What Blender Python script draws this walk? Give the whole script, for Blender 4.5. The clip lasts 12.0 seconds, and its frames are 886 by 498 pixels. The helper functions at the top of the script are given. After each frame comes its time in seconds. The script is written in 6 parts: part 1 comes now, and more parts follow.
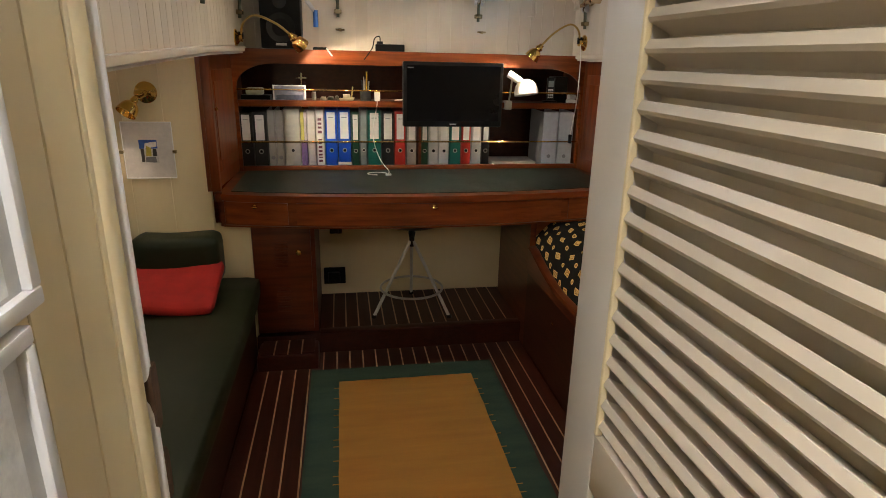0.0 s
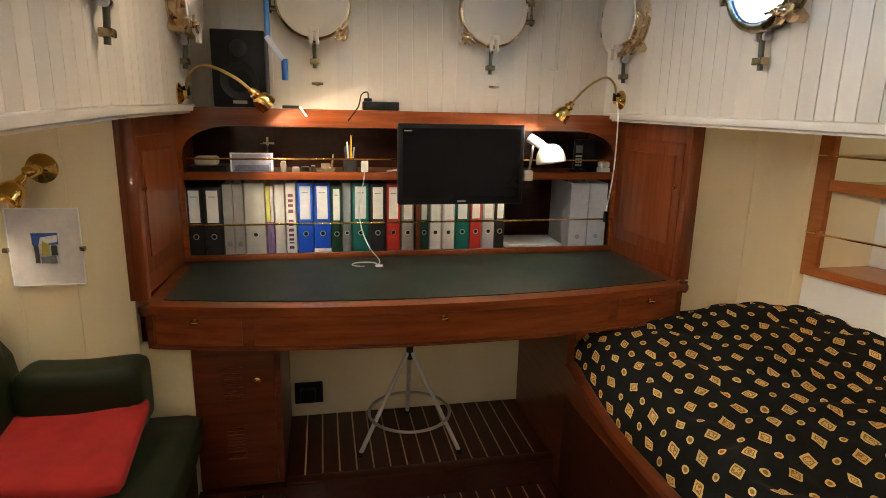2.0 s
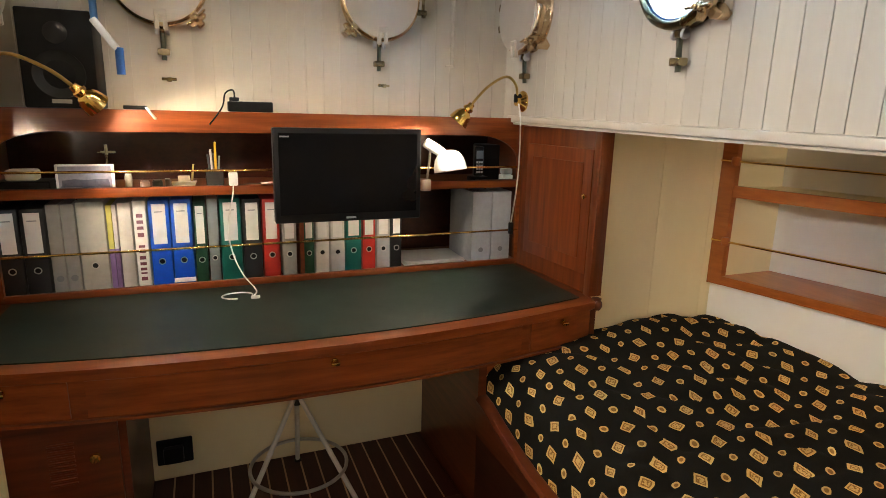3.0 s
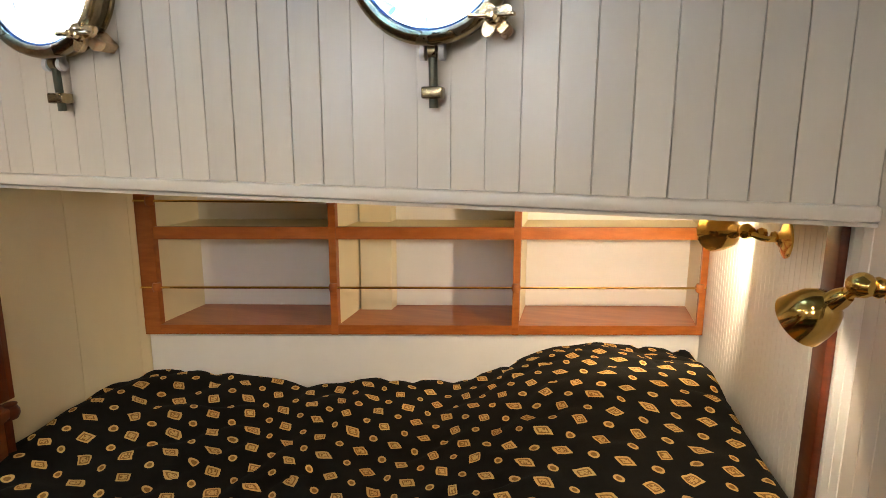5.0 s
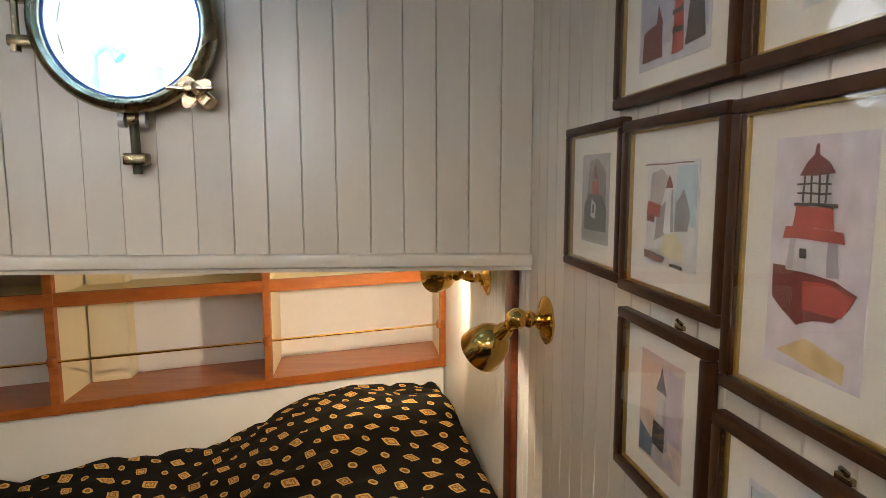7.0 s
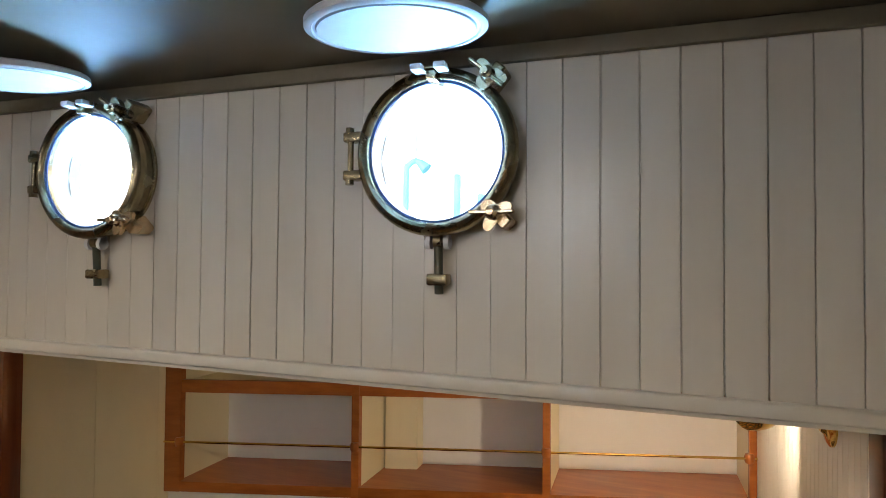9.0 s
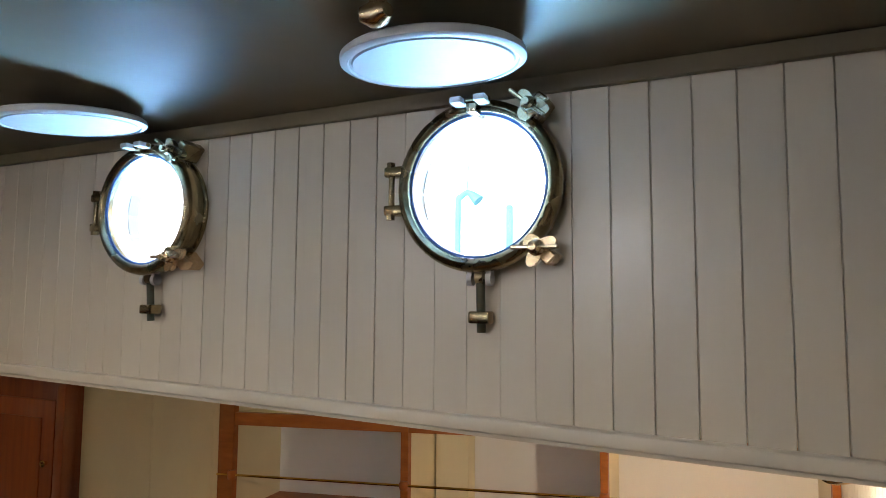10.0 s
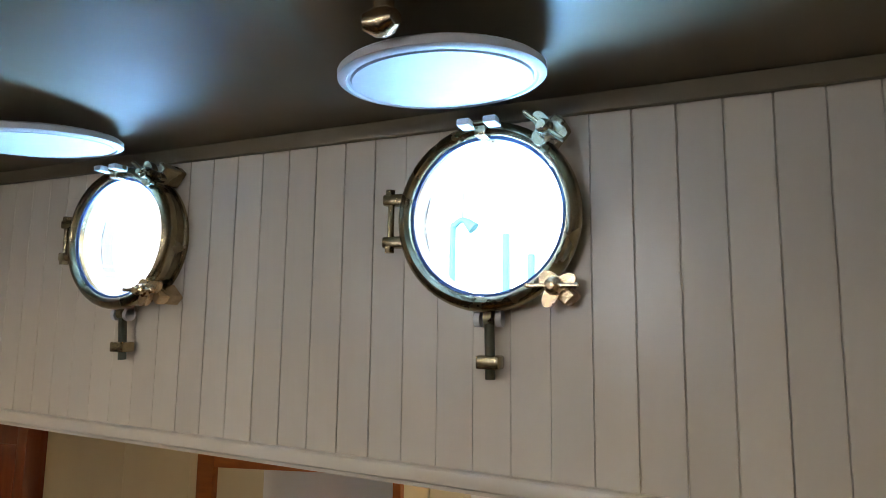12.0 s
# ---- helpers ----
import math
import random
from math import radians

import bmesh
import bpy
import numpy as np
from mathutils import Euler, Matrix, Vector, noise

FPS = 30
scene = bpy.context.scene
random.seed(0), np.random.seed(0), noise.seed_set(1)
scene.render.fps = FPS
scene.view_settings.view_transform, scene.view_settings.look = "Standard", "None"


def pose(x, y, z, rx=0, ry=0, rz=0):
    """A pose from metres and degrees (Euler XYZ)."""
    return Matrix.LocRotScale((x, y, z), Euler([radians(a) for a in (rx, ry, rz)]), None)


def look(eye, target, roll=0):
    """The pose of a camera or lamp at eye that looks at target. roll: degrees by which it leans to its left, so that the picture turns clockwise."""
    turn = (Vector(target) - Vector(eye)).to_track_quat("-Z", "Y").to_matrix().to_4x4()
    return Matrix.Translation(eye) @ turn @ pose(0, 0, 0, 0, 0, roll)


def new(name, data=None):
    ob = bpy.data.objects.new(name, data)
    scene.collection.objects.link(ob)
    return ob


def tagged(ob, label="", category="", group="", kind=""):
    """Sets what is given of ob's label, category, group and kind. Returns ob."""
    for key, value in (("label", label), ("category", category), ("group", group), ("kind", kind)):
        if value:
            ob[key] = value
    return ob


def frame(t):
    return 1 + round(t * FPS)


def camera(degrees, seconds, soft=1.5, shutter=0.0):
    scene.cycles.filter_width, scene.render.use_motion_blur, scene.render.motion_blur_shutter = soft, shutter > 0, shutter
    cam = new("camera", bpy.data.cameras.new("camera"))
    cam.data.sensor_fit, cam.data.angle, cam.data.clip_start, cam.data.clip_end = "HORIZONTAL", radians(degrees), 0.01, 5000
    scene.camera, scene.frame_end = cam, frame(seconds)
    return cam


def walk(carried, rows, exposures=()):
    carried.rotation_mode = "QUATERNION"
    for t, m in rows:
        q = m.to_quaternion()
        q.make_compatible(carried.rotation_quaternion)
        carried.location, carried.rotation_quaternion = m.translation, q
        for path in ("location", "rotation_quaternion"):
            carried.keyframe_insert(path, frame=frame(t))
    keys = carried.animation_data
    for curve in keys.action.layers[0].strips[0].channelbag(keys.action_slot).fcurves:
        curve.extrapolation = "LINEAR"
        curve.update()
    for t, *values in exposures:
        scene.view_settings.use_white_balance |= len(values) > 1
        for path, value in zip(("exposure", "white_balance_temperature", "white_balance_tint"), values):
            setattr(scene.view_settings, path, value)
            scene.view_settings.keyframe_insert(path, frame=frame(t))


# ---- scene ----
cam = camera(74.2, 12.0, 0.8)
PATH = [
    (0, (-0.02, -0.023, 1.453), (0.309, 1.851, 0.836), 1.3),
    (0.2, (-0.046, 0.024, 1.45), (0.225, 1.918, 0.869), 1.3),
    (0.5, (-0.074, 0.088, 1.45), (0.043, 2.023, 0.959), 1.3),
    (0.7, (-0.084, 0.14, 1.446), (-0.03, 2.085, 0.986), 1.3),
    (1, (-0.034, 0.3, 1.467), (-0.015, 2.242, 0.99), 1.2),
    (1.5, (-0.006, 0.477, 1.495), (0.095, 2.419, 1.026), 1.2),
    (2, (0.005, 0.74, 1.479), (0.398, 2.649, 1.028), 1.2),
    (2.5, (0.043, 0.931, 1.499), (0.646, 2.777, 1.022), 1.3),
    (2.7, (0.056, 0.976, 1.496), (0.678, 2.817, 1.024), 1.3),
    (4.3, (0.24, 1.27, 1.554), (1.956, 2.219, 1.16), 0.7),
    (4.5, (0.233, 1.269, 1.551), (2.031, 2.044, 1.139), 0.4),
    (5, (0.215, 1.239, 1.57), (2.126, 1.697, 1.195), 0.2),
    (5.5, (0.2, 1.197, 1.581), (2.159, 1.374, 1.221), 0.1),
    (6, (0.177, 1.153, 1.58), (2.142, 1.061, 1.223), -0.1),
    (6.5, (0.158, 1.118, 1.586), (2.11, 0.837, 1.252), -0.2),
    (7, (0.146, 1.113, 1.611), (2.113, 0.839, 1.378), -0.1),
    (7.5, (0.149, 1.124, 1.643), (2.145, 1.029, 1.545), -0.1),
    (7.7, (0.161, 1.129, 1.65), (2.159, 1.145, 1.58), -0.1),
    (9.3, (0.268, 1.174, 1.682), (2.146, 1.859, 1.751), 0.4),
    (9.5, (0.274, 1.177, 1.682), (2.142, 1.885, 1.764), 0.3),
    (10, (0.298, 1.15, 1.693), (2.12, 1.96, 1.843), 0.4),
    (10.5, (0.328, 1.136, 1.69), (2.128, 1.988, 1.882), 0.7),
    (11, (0.347, 1.15, 1.708), (2.109, 2.084, 1.866), 0.5),
    (11.5, (0.371, 1.176, 1.705), (2.141, 2.096, 1.853), 0.5),
    (12, (0.379, 1.216, 1.719), (2.209, 1.987, 1.955), 0.7),
]
EXPOSURE = 0.85
walk(cam, [(t, look(eye, target, roll)) for t, eye, target, roll in PATH],
     [(t, EXPOSURE + e) for t, e in ((0, -0.22), (1.1, -0.08), (2.0, 0.15), (2.7, 0.22), (5.0, -0.05), (6.5, -0.20), (7.7, -0.56), (9.5, -0.85), (12, -0.88))])

# ---- light ----
world = bpy.data.worlds.new("sky")
scene.world = world
world.use_nodes = True
wn = world.node_tree
sky = wn.nodes.new("ShaderNodeTexSky")
sky.sky_type = "NISHITA"
sky.sun_disc = False
sky.sun_elevation = radians(38)
sky.sun_rotation = radians(100)
wn.nodes["Background"].inputs[1].default_value = 0.15
wn.links.new(sky.outputs[0], wn.nodes["Background"].inputs[0])

WARM = (1.0, 0.83, 0.62)
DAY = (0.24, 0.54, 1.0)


def lamp(name, kind, m, energy, color, **kw):
    d = bpy.data.lights.new(name, kind)
    d.energy, d.color = energy, color
    if "size" in kw:
        d.shadow_soft_size = kw["size"]
    if "cone" in kw:
        d.spot_size, d.spot_blend = radians(kw["cone"]), kw.get("blend", 0.6)
    if "area" in kw:
        d.shape, d.size, d.size_y = "RECTANGLE", kw["area"][0], kw["area"][1]
    ob = new(name, d)
    ob.matrix_basis = m
    return ob


sun_data = bpy.data.lights.new("sun", "SUN")
sun_data.energy, sun_data.angle, sun_data.color = 3.0, radians(0.5), (1.0, 0.95, 0.88)
new("sun", sun_data).matrix_basis = look((0, 0, 0), (0.3, -0.75, -0.62))

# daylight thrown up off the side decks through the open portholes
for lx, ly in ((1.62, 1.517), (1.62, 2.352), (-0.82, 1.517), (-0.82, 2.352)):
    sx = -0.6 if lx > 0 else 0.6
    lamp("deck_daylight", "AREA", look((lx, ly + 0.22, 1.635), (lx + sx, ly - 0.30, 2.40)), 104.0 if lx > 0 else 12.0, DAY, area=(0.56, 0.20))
# sky light in the openings of the western portholes
for ly in (1.517, 2.352):
    ob = lamp("sky_in_porthole", "AREA", look((-0.585, ly, 1.885), (0.4, ly, 1.70)), 3.2, (0.95, 0.96, 1.0), area=(0.20, 0.20))
    ob.data.shape = "DISK"
# unseen ceiling downlights; the one by the door is added to lift the bulkhead
DOWNLIGHTS = [(0.00, 2.62), (0.25, 2.62), (0.50, 2.62), (0.25, 1.32)]
for lx, ly in DOWNLIGHTS:
    lamp("downlight_bulb", "SPOT", look((lx, ly, 2.06), (lx, ly + 0.001, 0)), 4.3 if ly > 2 else 10.0, WARM, size=0.03, cone=172, blend=0.6)
# unseen fill light added in the passage to brighten door and jamb
lamp("passage_bulb", "SPOT", look((-0.17, -0.30, 2.03), (-0.17, -0.299, 0)), 34.0, (1.0, 0.95, 0.90), size=0.04, cone=160, blend=0.9)


# ---- materials ----
def ramp_mix(nt, fac, a, b):
    mix = nt.nodes.new("ShaderNodeMix")
    mix.data_type = "RGBA"
    mix.inputs[6].default_value, mix.inputs[7].default_value = (*a, 1), (*b, 1)
    nt.links.new(fac, mix.inputs[0])
    return mix.outputs[2]


def material(name, a, b=None, rough=0.5, metal=0.0, coat=0.0, scale=(8, 8, 8), detail=4, bump=0.0, bump_scale=60, vary=0.0, rough_vary=0.0, spec=0.5):
    """A node material: two tones mixed by stretched noise, a finer relief, a shift per object."""
    m = bpy.data.materials.new(name)
    m.use_nodes = True
    nt = m.node_tree
    bsdf = nt.nodes["Principled BSDF"]
    bsdf.inputs["Roughness"].default_value = rough
    bsdf.inputs["Metallic"].default_value = metal
    bsdf.inputs["Specular IOR Level"].default_value = spec
    bsdf.inputs["Coat Weight"].default_value = coat
    bsdf.inputs["Coat Roughness"].default_value = 0.11
    b = b or tuple(c * 0.82 for c in a)
    geo = nt.nodes.new("ShaderNodeNewGeometry")
    info = nt.nodes.new("ShaderNodeObjectInfo")
    mul = nt.nodes.new("ShaderNodeVectorMath")
    mul.operation = "MULTIPLY"
    mul.inputs[1].default_value = scale
    nt.links.new(geo.outputs["Position"], mul.inputs[0])
    add = nt.nodes.new("ShaderNodeVectorMath")
    add.operation = "MULTIPLY_ADD"
    nt.links.new(info.outputs["Random"], add.inputs[0])
    add.inputs[1].default_value = (17 * vary, 31 * vary, 23 * vary)
    nt.links.new(mul.outputs[0], add.inputs[2])
    no = nt.nodes.new("ShaderNodeTexNoise")
    no.inputs["Scale"].default_value = 1.0
    no.inputs["Detail"].default_value = detail
    no.inputs["Roughness"].default_value = 0.62
    nt.links.new(add.outputs[0], no.inputs["Vector"])
    con = nt.nodes.new("ShaderNodeMapRange")
    con.inputs[1].default_value, con.inputs[2].default_value = 0.3, 0.7
    nt.links.new(no.outputs[0], con.inputs[0])
    col = ramp_mix(nt, con.outputs[0], a, b)
    if vary:
        hsv = nt.nodes.new("ShaderNodeHueSaturation")
        mr = nt.nodes.new("ShaderNodeMapRange")
        mr.inputs[3].default_value, mr.inputs[4].default_value = 1 - 0.25 * vary, 1 + 0.2 * vary
        nt.links.new(info.outputs["Random"], mr.inputs[0])
        nt.links.new(mr.outputs[0], hsv.inputs["Value"])
        nt.links.new(col, hsv.inputs["Color"])
        col = hsv.outputs[0]
    nt.links.new(col, bsdf.inputs["Base Color"])
    if rough_vary:
        rr = nt.nodes.new("ShaderNodeMapRange")
        rr.inputs[3].default_value, rr.inputs[4].default_value = rough - rough_vary, rough + rough_vary
        n3 = nt.nodes.new("ShaderNodeTexNoise")
        n3.inputs["Scale"].default_value = 9
        n3.inputs["Detail"].default_value = 5
        nt.links.new(geo.outputs["Position"], n3.inputs["Vector"])
        nt.links.new(n3.outputs[0], rr.inputs[0])
        nt.links.new(rr.outputs[0], bsdf.inputs["Roughness"])
    if bump:
        n2 = nt.nodes.new("ShaderNodeTexNoise")
        n2.inputs["Scale"].default_value = bump_scale
        n2.inputs["Detail"].default_value = 3
        nt.links.new(geo.outputs["Position"], n2.inputs["Vector"])
        bp = nt.nodes.new("ShaderNodeBump")
        bp.inputs["Strength"].default_value = bump
        bp.inputs["Distance"].default_value = 0.002
        nt.links.new(n2.outputs[0], bp.inputs["Height"])
        nt.links.new(bp.outputs[0], bsdf.inputs["Normal"])
    return m


def duvet_material():
    """Black cotton printed with a lattice of gold diamonds and small ovals."""
    m = material("printed_cotton", (0.0105, 0.0098, 0.0078), (0.0140, 0.0130, 0.0104), rough=0.92, bump=0.25, bump_scale=500)
    nt = m.node_tree
    bsdf = nt.nodes["Principled BSDF"]
    bsdf.inputs["Specular IOR Level"].default_value = 0.05
    geo = nt.nodes.new("ShaderNodeNewGeometry")
    sep = nt.nodes.new("ShaderNodeSeparateXYZ")
    warp = nt.nodes.new("ShaderNodeTexNoise")
    warp.inputs["Scale"].default_value = 11
    wadd = nt.nodes.new("ShaderNodeVectorMath")
    wadd.operation = "MULTIPLY_ADD"
    wadd.inputs[1].default_value = (0.026, 0.026, 0.0)
    nt.links.new(geo.outputs["Position"], warp.inputs["Vector"])
    nt.links.new(warp.outputs["Color"], wadd.inputs[0])
    nt.links.new(geo.outputs["Position"], wadd.inputs[2])
    nt.links.new(wadd.outputs[0], sep.inputs[0])

    def op(kind, x, y=None, z=None):
        n = nt.nodes.new("ShaderNodeMath")
        n.operation = kind
        for i, v in enumerate((x, y, z)):
            if v is None:
                continue
            if isinstance(v, (int, float)):
                n.inputs[i].default_value = v
            else:
                nt.links.new(v, n.inputs[i])
        return n.outputs[0]

    xz = op("ADD", sep.outputs[0], op("MULTIPLY", sep.outputs[2], 0.9))
    y = sep.outputs[1]
    P = 0.104
    u = op("DIVIDE", op("ADD", op("MULTIPLY", xz, 0.87), op("MULTIPLY", y, 0.50)), P)
    v = op("DIVIDE", op("SUBTRACT", op("MULTIPLY", y, 0.87), op("MULTIPLY", xz, 0.50)), P)

    def cell(a, off):
        return op("SUBTRACT", op("FRACT", op("ADD", a, off)), 0.5)

    cu, cv = cell(u, 0.0), cell(v, 0.0)
    wn_ = nt.nodes.new("ShaderNodeTexWhiteNoise")
    comb = nt.nodes.new("ShaderNodeCombineXYZ")
    nt.links.new(op("FLOOR", u), comb.inputs[0])
    nt.links.new(op("FLOOR", v), comb.inputs[1])
    nt.links.new(comb.outputs[0], wn_.inputs["Vector"])
    rnd = wn_.outputs["Value"]
    # long lozenges or squarish ones, changing from cell to cell
    skew = op("SUBTRACT", op("MULTIPLY", rnd, 1.4), 0.3)
    la = op("ABSOLUTE", op("ADD", cu, op("MULTIPLY", cv, skew)))
    lb = op("ABSOLUTE", op("SUBTRACT", cv, op("MULTIPLY", cu, skew)))
    rr = op("SQRT", op("ADD", op("MULTIPLY", la, la), op("MULTIPLY", op("MULTIPLY", lb, lb), 1.5)))
    d1 = op("ADD", op("MULTIPLY", op("ADD", op("MULTIPLY", la, 0.62), lb), 0.86), op("MULTIPLY", rr, 0.17))
    d2 = op("ADD", op("MULTIPLY", op("MAXIMUM", la, op("MULTIPLY", lb, 1.35)), 0.90), op("MULTIPLY", rr, 0.20))
    pick = op("GREATER_THAN", rnd, 0.38)
    d = op("ADD", op("MULTIPLY", d1, pick), op("MULTIPLY", d2, op("SUBTRACT", 1.0, pick)))
    big = op("LESS_THAN", d, op("ADD", 0.216, op("MULTIPLY", rnd, 0.05)))
    line = op("MULTIPLY", op("GREATER_THAN", d, 0.125), op("LESS_THAN", d, 0.165))
    squig = nt.nodes.new("ShaderNodeTexNoise")
    squig.inputs["Scale"].default_value = 170
    nt.links.new(geo.outputs["Position"], squig.inputs["Vector"])
    core = op("MULTIPLY", op("GREATER_THAN", squig.outputs[0], 0.55), op("LESS_THAN", d, 0.13))
    su, sv = cell(u, 0.5), cell(v, 0.5)
    oval = op("LESS_THAN", op("ADD", op("MULTIPLY", su, su), op("MULTIPLY", op("MULTIPLY", sv, sv), 1.9)), 0.023)
    ring = op("LESS_THAN", op("ADD", op("MULTIPLY", su, su), op("MULTIPLY", op("MULTIPLY", sv, sv), 1.9)), 0.007)
    dark_big = op("MAXIMUM", line, core)
    gold = nt.nodes.new("ShaderNodeTexNoise")
    gold.inputs["Scale"].default_value = 160
    nt.links.new(geo.outputs["Position"], gold.inputs["Vector"])
    gcol = ramp_mix(nt, gold.outputs[0], (0.52, 0.305, 0.085), (0.68, 0.44, 0.16))
    gdark = ramp_mix(nt, gold.outputs[0], (0.20, 0.095, 0.022), (0.32, 0.165, 0.042))
    base_link = bsdf.inputs["Base Color"].links[0].from_socket

    def blend(fac, a, b):
        mix = nt.nodes.new("ShaderNodeMix")
        mix.data_type = "RGBA"
        nt.links.new(fac, mix.inputs[0])
        nt.links.new(a, mix.inputs[6])
        nt.links.new(b, mix.inputs[7])
        return mix.outputs[2]

    c = blend(big, base_link, gcol)
    c = blend(op("MULTIPLY", big, dark_big), c, gdark)
    c = blend(oval, c, gcol)
    c = blend(ring, c, gdark)
    nt.links.new(c, bsdf.inputs["Base Color"])
    return m


WHITE_PAINT = material("white_gloss_paint", (0.59, 0.525, 0.43), (0.535, 0.47, 0.38), rough=0.32, scale=(5, 5, 2), bump=0.12, bump_scale=30, vary=0.25, rough_vary=0.08)
STILE_PAINT = material("grey_white_paint", (0.62, 0.58, 0.53), (0.56, 0.52, 0.47), rough=0.35, scale=(6, 6, 2), bump=0.12, bump_scale=30, rough_vary=0.08)
CREAM_PAINT = material("cream_paint", (0.78, 0.67, 0.43), (0.73, 0.615, 0.385), rough=0.42, scale=(5, 5, 2), bump=0.12, bump_scale=30, vary=0.2, rough_vary=0.08)
# off-white paint darkened to brown; the ceiling's shade is in the colour
SHADED_CEILING = material("shaded_ceiling_paint", (0.155, 0.125, 0.080), (0.135, 0.108, 0.069), rough=0.42, spec=0.25, scale=(3, 3, 3), bump=0.06, bump_scale=20, rough_vary=0.08)
PANEL_WHITE = material("white_panel_paint", (0.80, 0.76, 0.69), (0.76, 0.72, 0.64), rough=0.4, scale=(4, 4, 4), bump=0.08)
LID_WHITE = material("white_enamel", (0.56, 0.55, 0.55), (0.51, 0.50, 0.50), rough=0.35, scale=(12, 12, 12), bump=0.08)
MAHOGANY = material("varnished_mahogany", (0.125, 0.026, 0.006), (0.060, 0.0105, 0.003), rough=0.38, coat=0.55, spec=0.2, scale=(3, 3, 38), vary=0.5, bump=0.05, bump_scale=90)
MAHOGANY_X = material("varnished_mahogany_lengthwise", (0.230, 0.055, 0.011), (0.120, 0.025, 0.005), rough=0.38, coat=0.55, spec=0.2, scale=(3, 30, 42), vary=0.5, bump=0.05, bump_scale=90)
# near-black copy of MAHOGANY for low and recessed parts; shade in the colour
SHADED_MAHOGANY = material("shaded_mahogany", (0.048, 0.0092, 0.0032), (0.025, 0.005, 0.002), rough=0.38, coat=0.55, spec=0.2, scale=(30, 3, 42), vary=0.5, bump=0.05, bump_scale=90)
CUPBOARD_WOOD = material("upright_grain_mahogany", (0.190, 0.044, 0.0095), (0.100, 0.021, 0.005), rough=0.38, coat=0.55, spec=0.2, scale=(38, 38, 2.5), vary=0.4, bump=0.05, bump_scale=90)
SHELF_WOOD = material("golden_mahogany", (0.4, 0.119, 0.0216), (0.27, 0.0697, 0.012), rough=0.38, coat=0.55, spec=0.2, scale=(30, 3, 42), vary=0.5, bump=0.05, bump_scale=90)
FLOOR_WOOD = material("dark_teak_plank", (0.046, 0.0090, 0.0032), (0.023, 0.0045, 0.0018), rough=0.42, coat=0.15, spec=0.25, scale=(38, 3, 30), vary=0.7, bump=0.06)
HOLLY = material("holly_strip", (0.45, 0.28, 0.15), (0.36, 0.21, 0.11), rough=0.45, scale=(10, 10, 10))
CLAMP_BRASS = material("worn_bronze", (0.78, 0.60, 0.38), (0.55, 0.40, 0.24), rough=0.26, metal=1.0, scale=(40, 40, 40), bump=0.25, bump_scale=120, rough_vary=0.1)
BRASS = material("polished_brass", (0.83, 0.56, 0.17), (0.72, 0.45, 0.12), rough=0.14, metal=1.0, scale=(20, 20, 20), rough_vary=0.07)
DULL_STEEL = material("grey_painted_steel", (0.66, 0.64, 0.61), (0.55, 0.53, 0.50), rough=0.38, metal=0.3, scale=(40, 40, 8), rough_vary=0.1)
OLD_BRASS = material("tarnished_brass", (0.42, 0.34, 0.20), (0.20, 0.16, 0.095), rough=0.26, metal=1.0, scale=(30, 30, 30), bump=0.2, bump_scale=120, rough_vary=0.12)
PATINA = material("green_patina", (0.055, 0.085, 0.072), (0.11, 0.085, 0.045), rough=0.4, metal=0.6, scale=(30, 30, 30), bump=0.2, bump_scale=120)
CHROME = material("brushed_steel", (0.55, 0.53, 0.50), (0.45, 0.43, 0.40), rough=0.28, metal=1.0, scale=(30, 30, 30))
LEATHER = material("green_leather", (0.008, 0.016, 0.012), (0.012, 0.021, 0.015), rough=0.42, spec=0.4, scale=(14, 14, 14), bump=0.25, bump_scale=420, rough_vary=0.06)
SETTEE_VINYL = material("dark_green_vinyl", (0.0080, 0.0140, 0.0042), (0.0112, 0.0180, 0.0056), rough=0.5, spec=0.3, scale=(8, 8, 8), bump=0.25, bump_scale=380, rough_vary=0.06)
RED_CLOTH = material("red_cotton", (0.40, 0.014, 0.010), (0.31, 0.010, 0.007), rough=0.85, scale=(16, 16, 16), bump=0.4, bump_scale=600)
RUG_GREEN = material("green_wool", (0.013, 0.038, 0.026), (0.030, 0.055, 0.035), rough=0.95, scale=(3, 14, 3), bump=0.6, bump_scale=420)
RUG_OCHRE = material("ochre_wool", (0.34, 0.155, 0.022), (0.28, 0.12, 0.016), rough=0.95, scale=(2, 16, 2), bump=0.6, bump_scale=420)
BLACK = material("black_plastic", (0.007, 0.007, 0.0075), (0.010, 0.010, 0.0105), rough=0.42, spec=0.10, bump=0.1, bump_scale=300)
SCREEN = material("screen_glass", (0.0035, 0.0035, 0.004), (0.0045, 0.0045, 0.005), rough=0.16, spec=0.14, scale=(2, 2, 2))
PAPER = material("white_paper", (0.74, 0.72, 0.70), (0.68, 0.66, 0.64), rough=0.8, scale=(30, 30, 30), vary=0.2)
MOUNT = material("ivory_mount_board", (0.88, 0.84, 0.76), (0.84, 0.80, 0.72), rough=0.75, scale=(20, 20, 20))
BARE_WOOD = material("chipped_bare_wood", (0.085, 0.042, 0.018), (0.03, 0.014, 0.007), rough=0.8, scale=(60, 60, 20), bump=0.5, bump_scale=150)
FRAME_BROWN = material("dark_walnut_frame", (0.050, 0.021, 0.009), (0.030, 0.012, 0.0055), rough=0.42, spec=0.14, scale=(30, 10, 30))
GILT = material("gilt_slip", (0.46, 0.31, 0.10), (0.33, 0.22, 0.065), rough=0.3, metal=0.9, scale=(40, 40, 40))
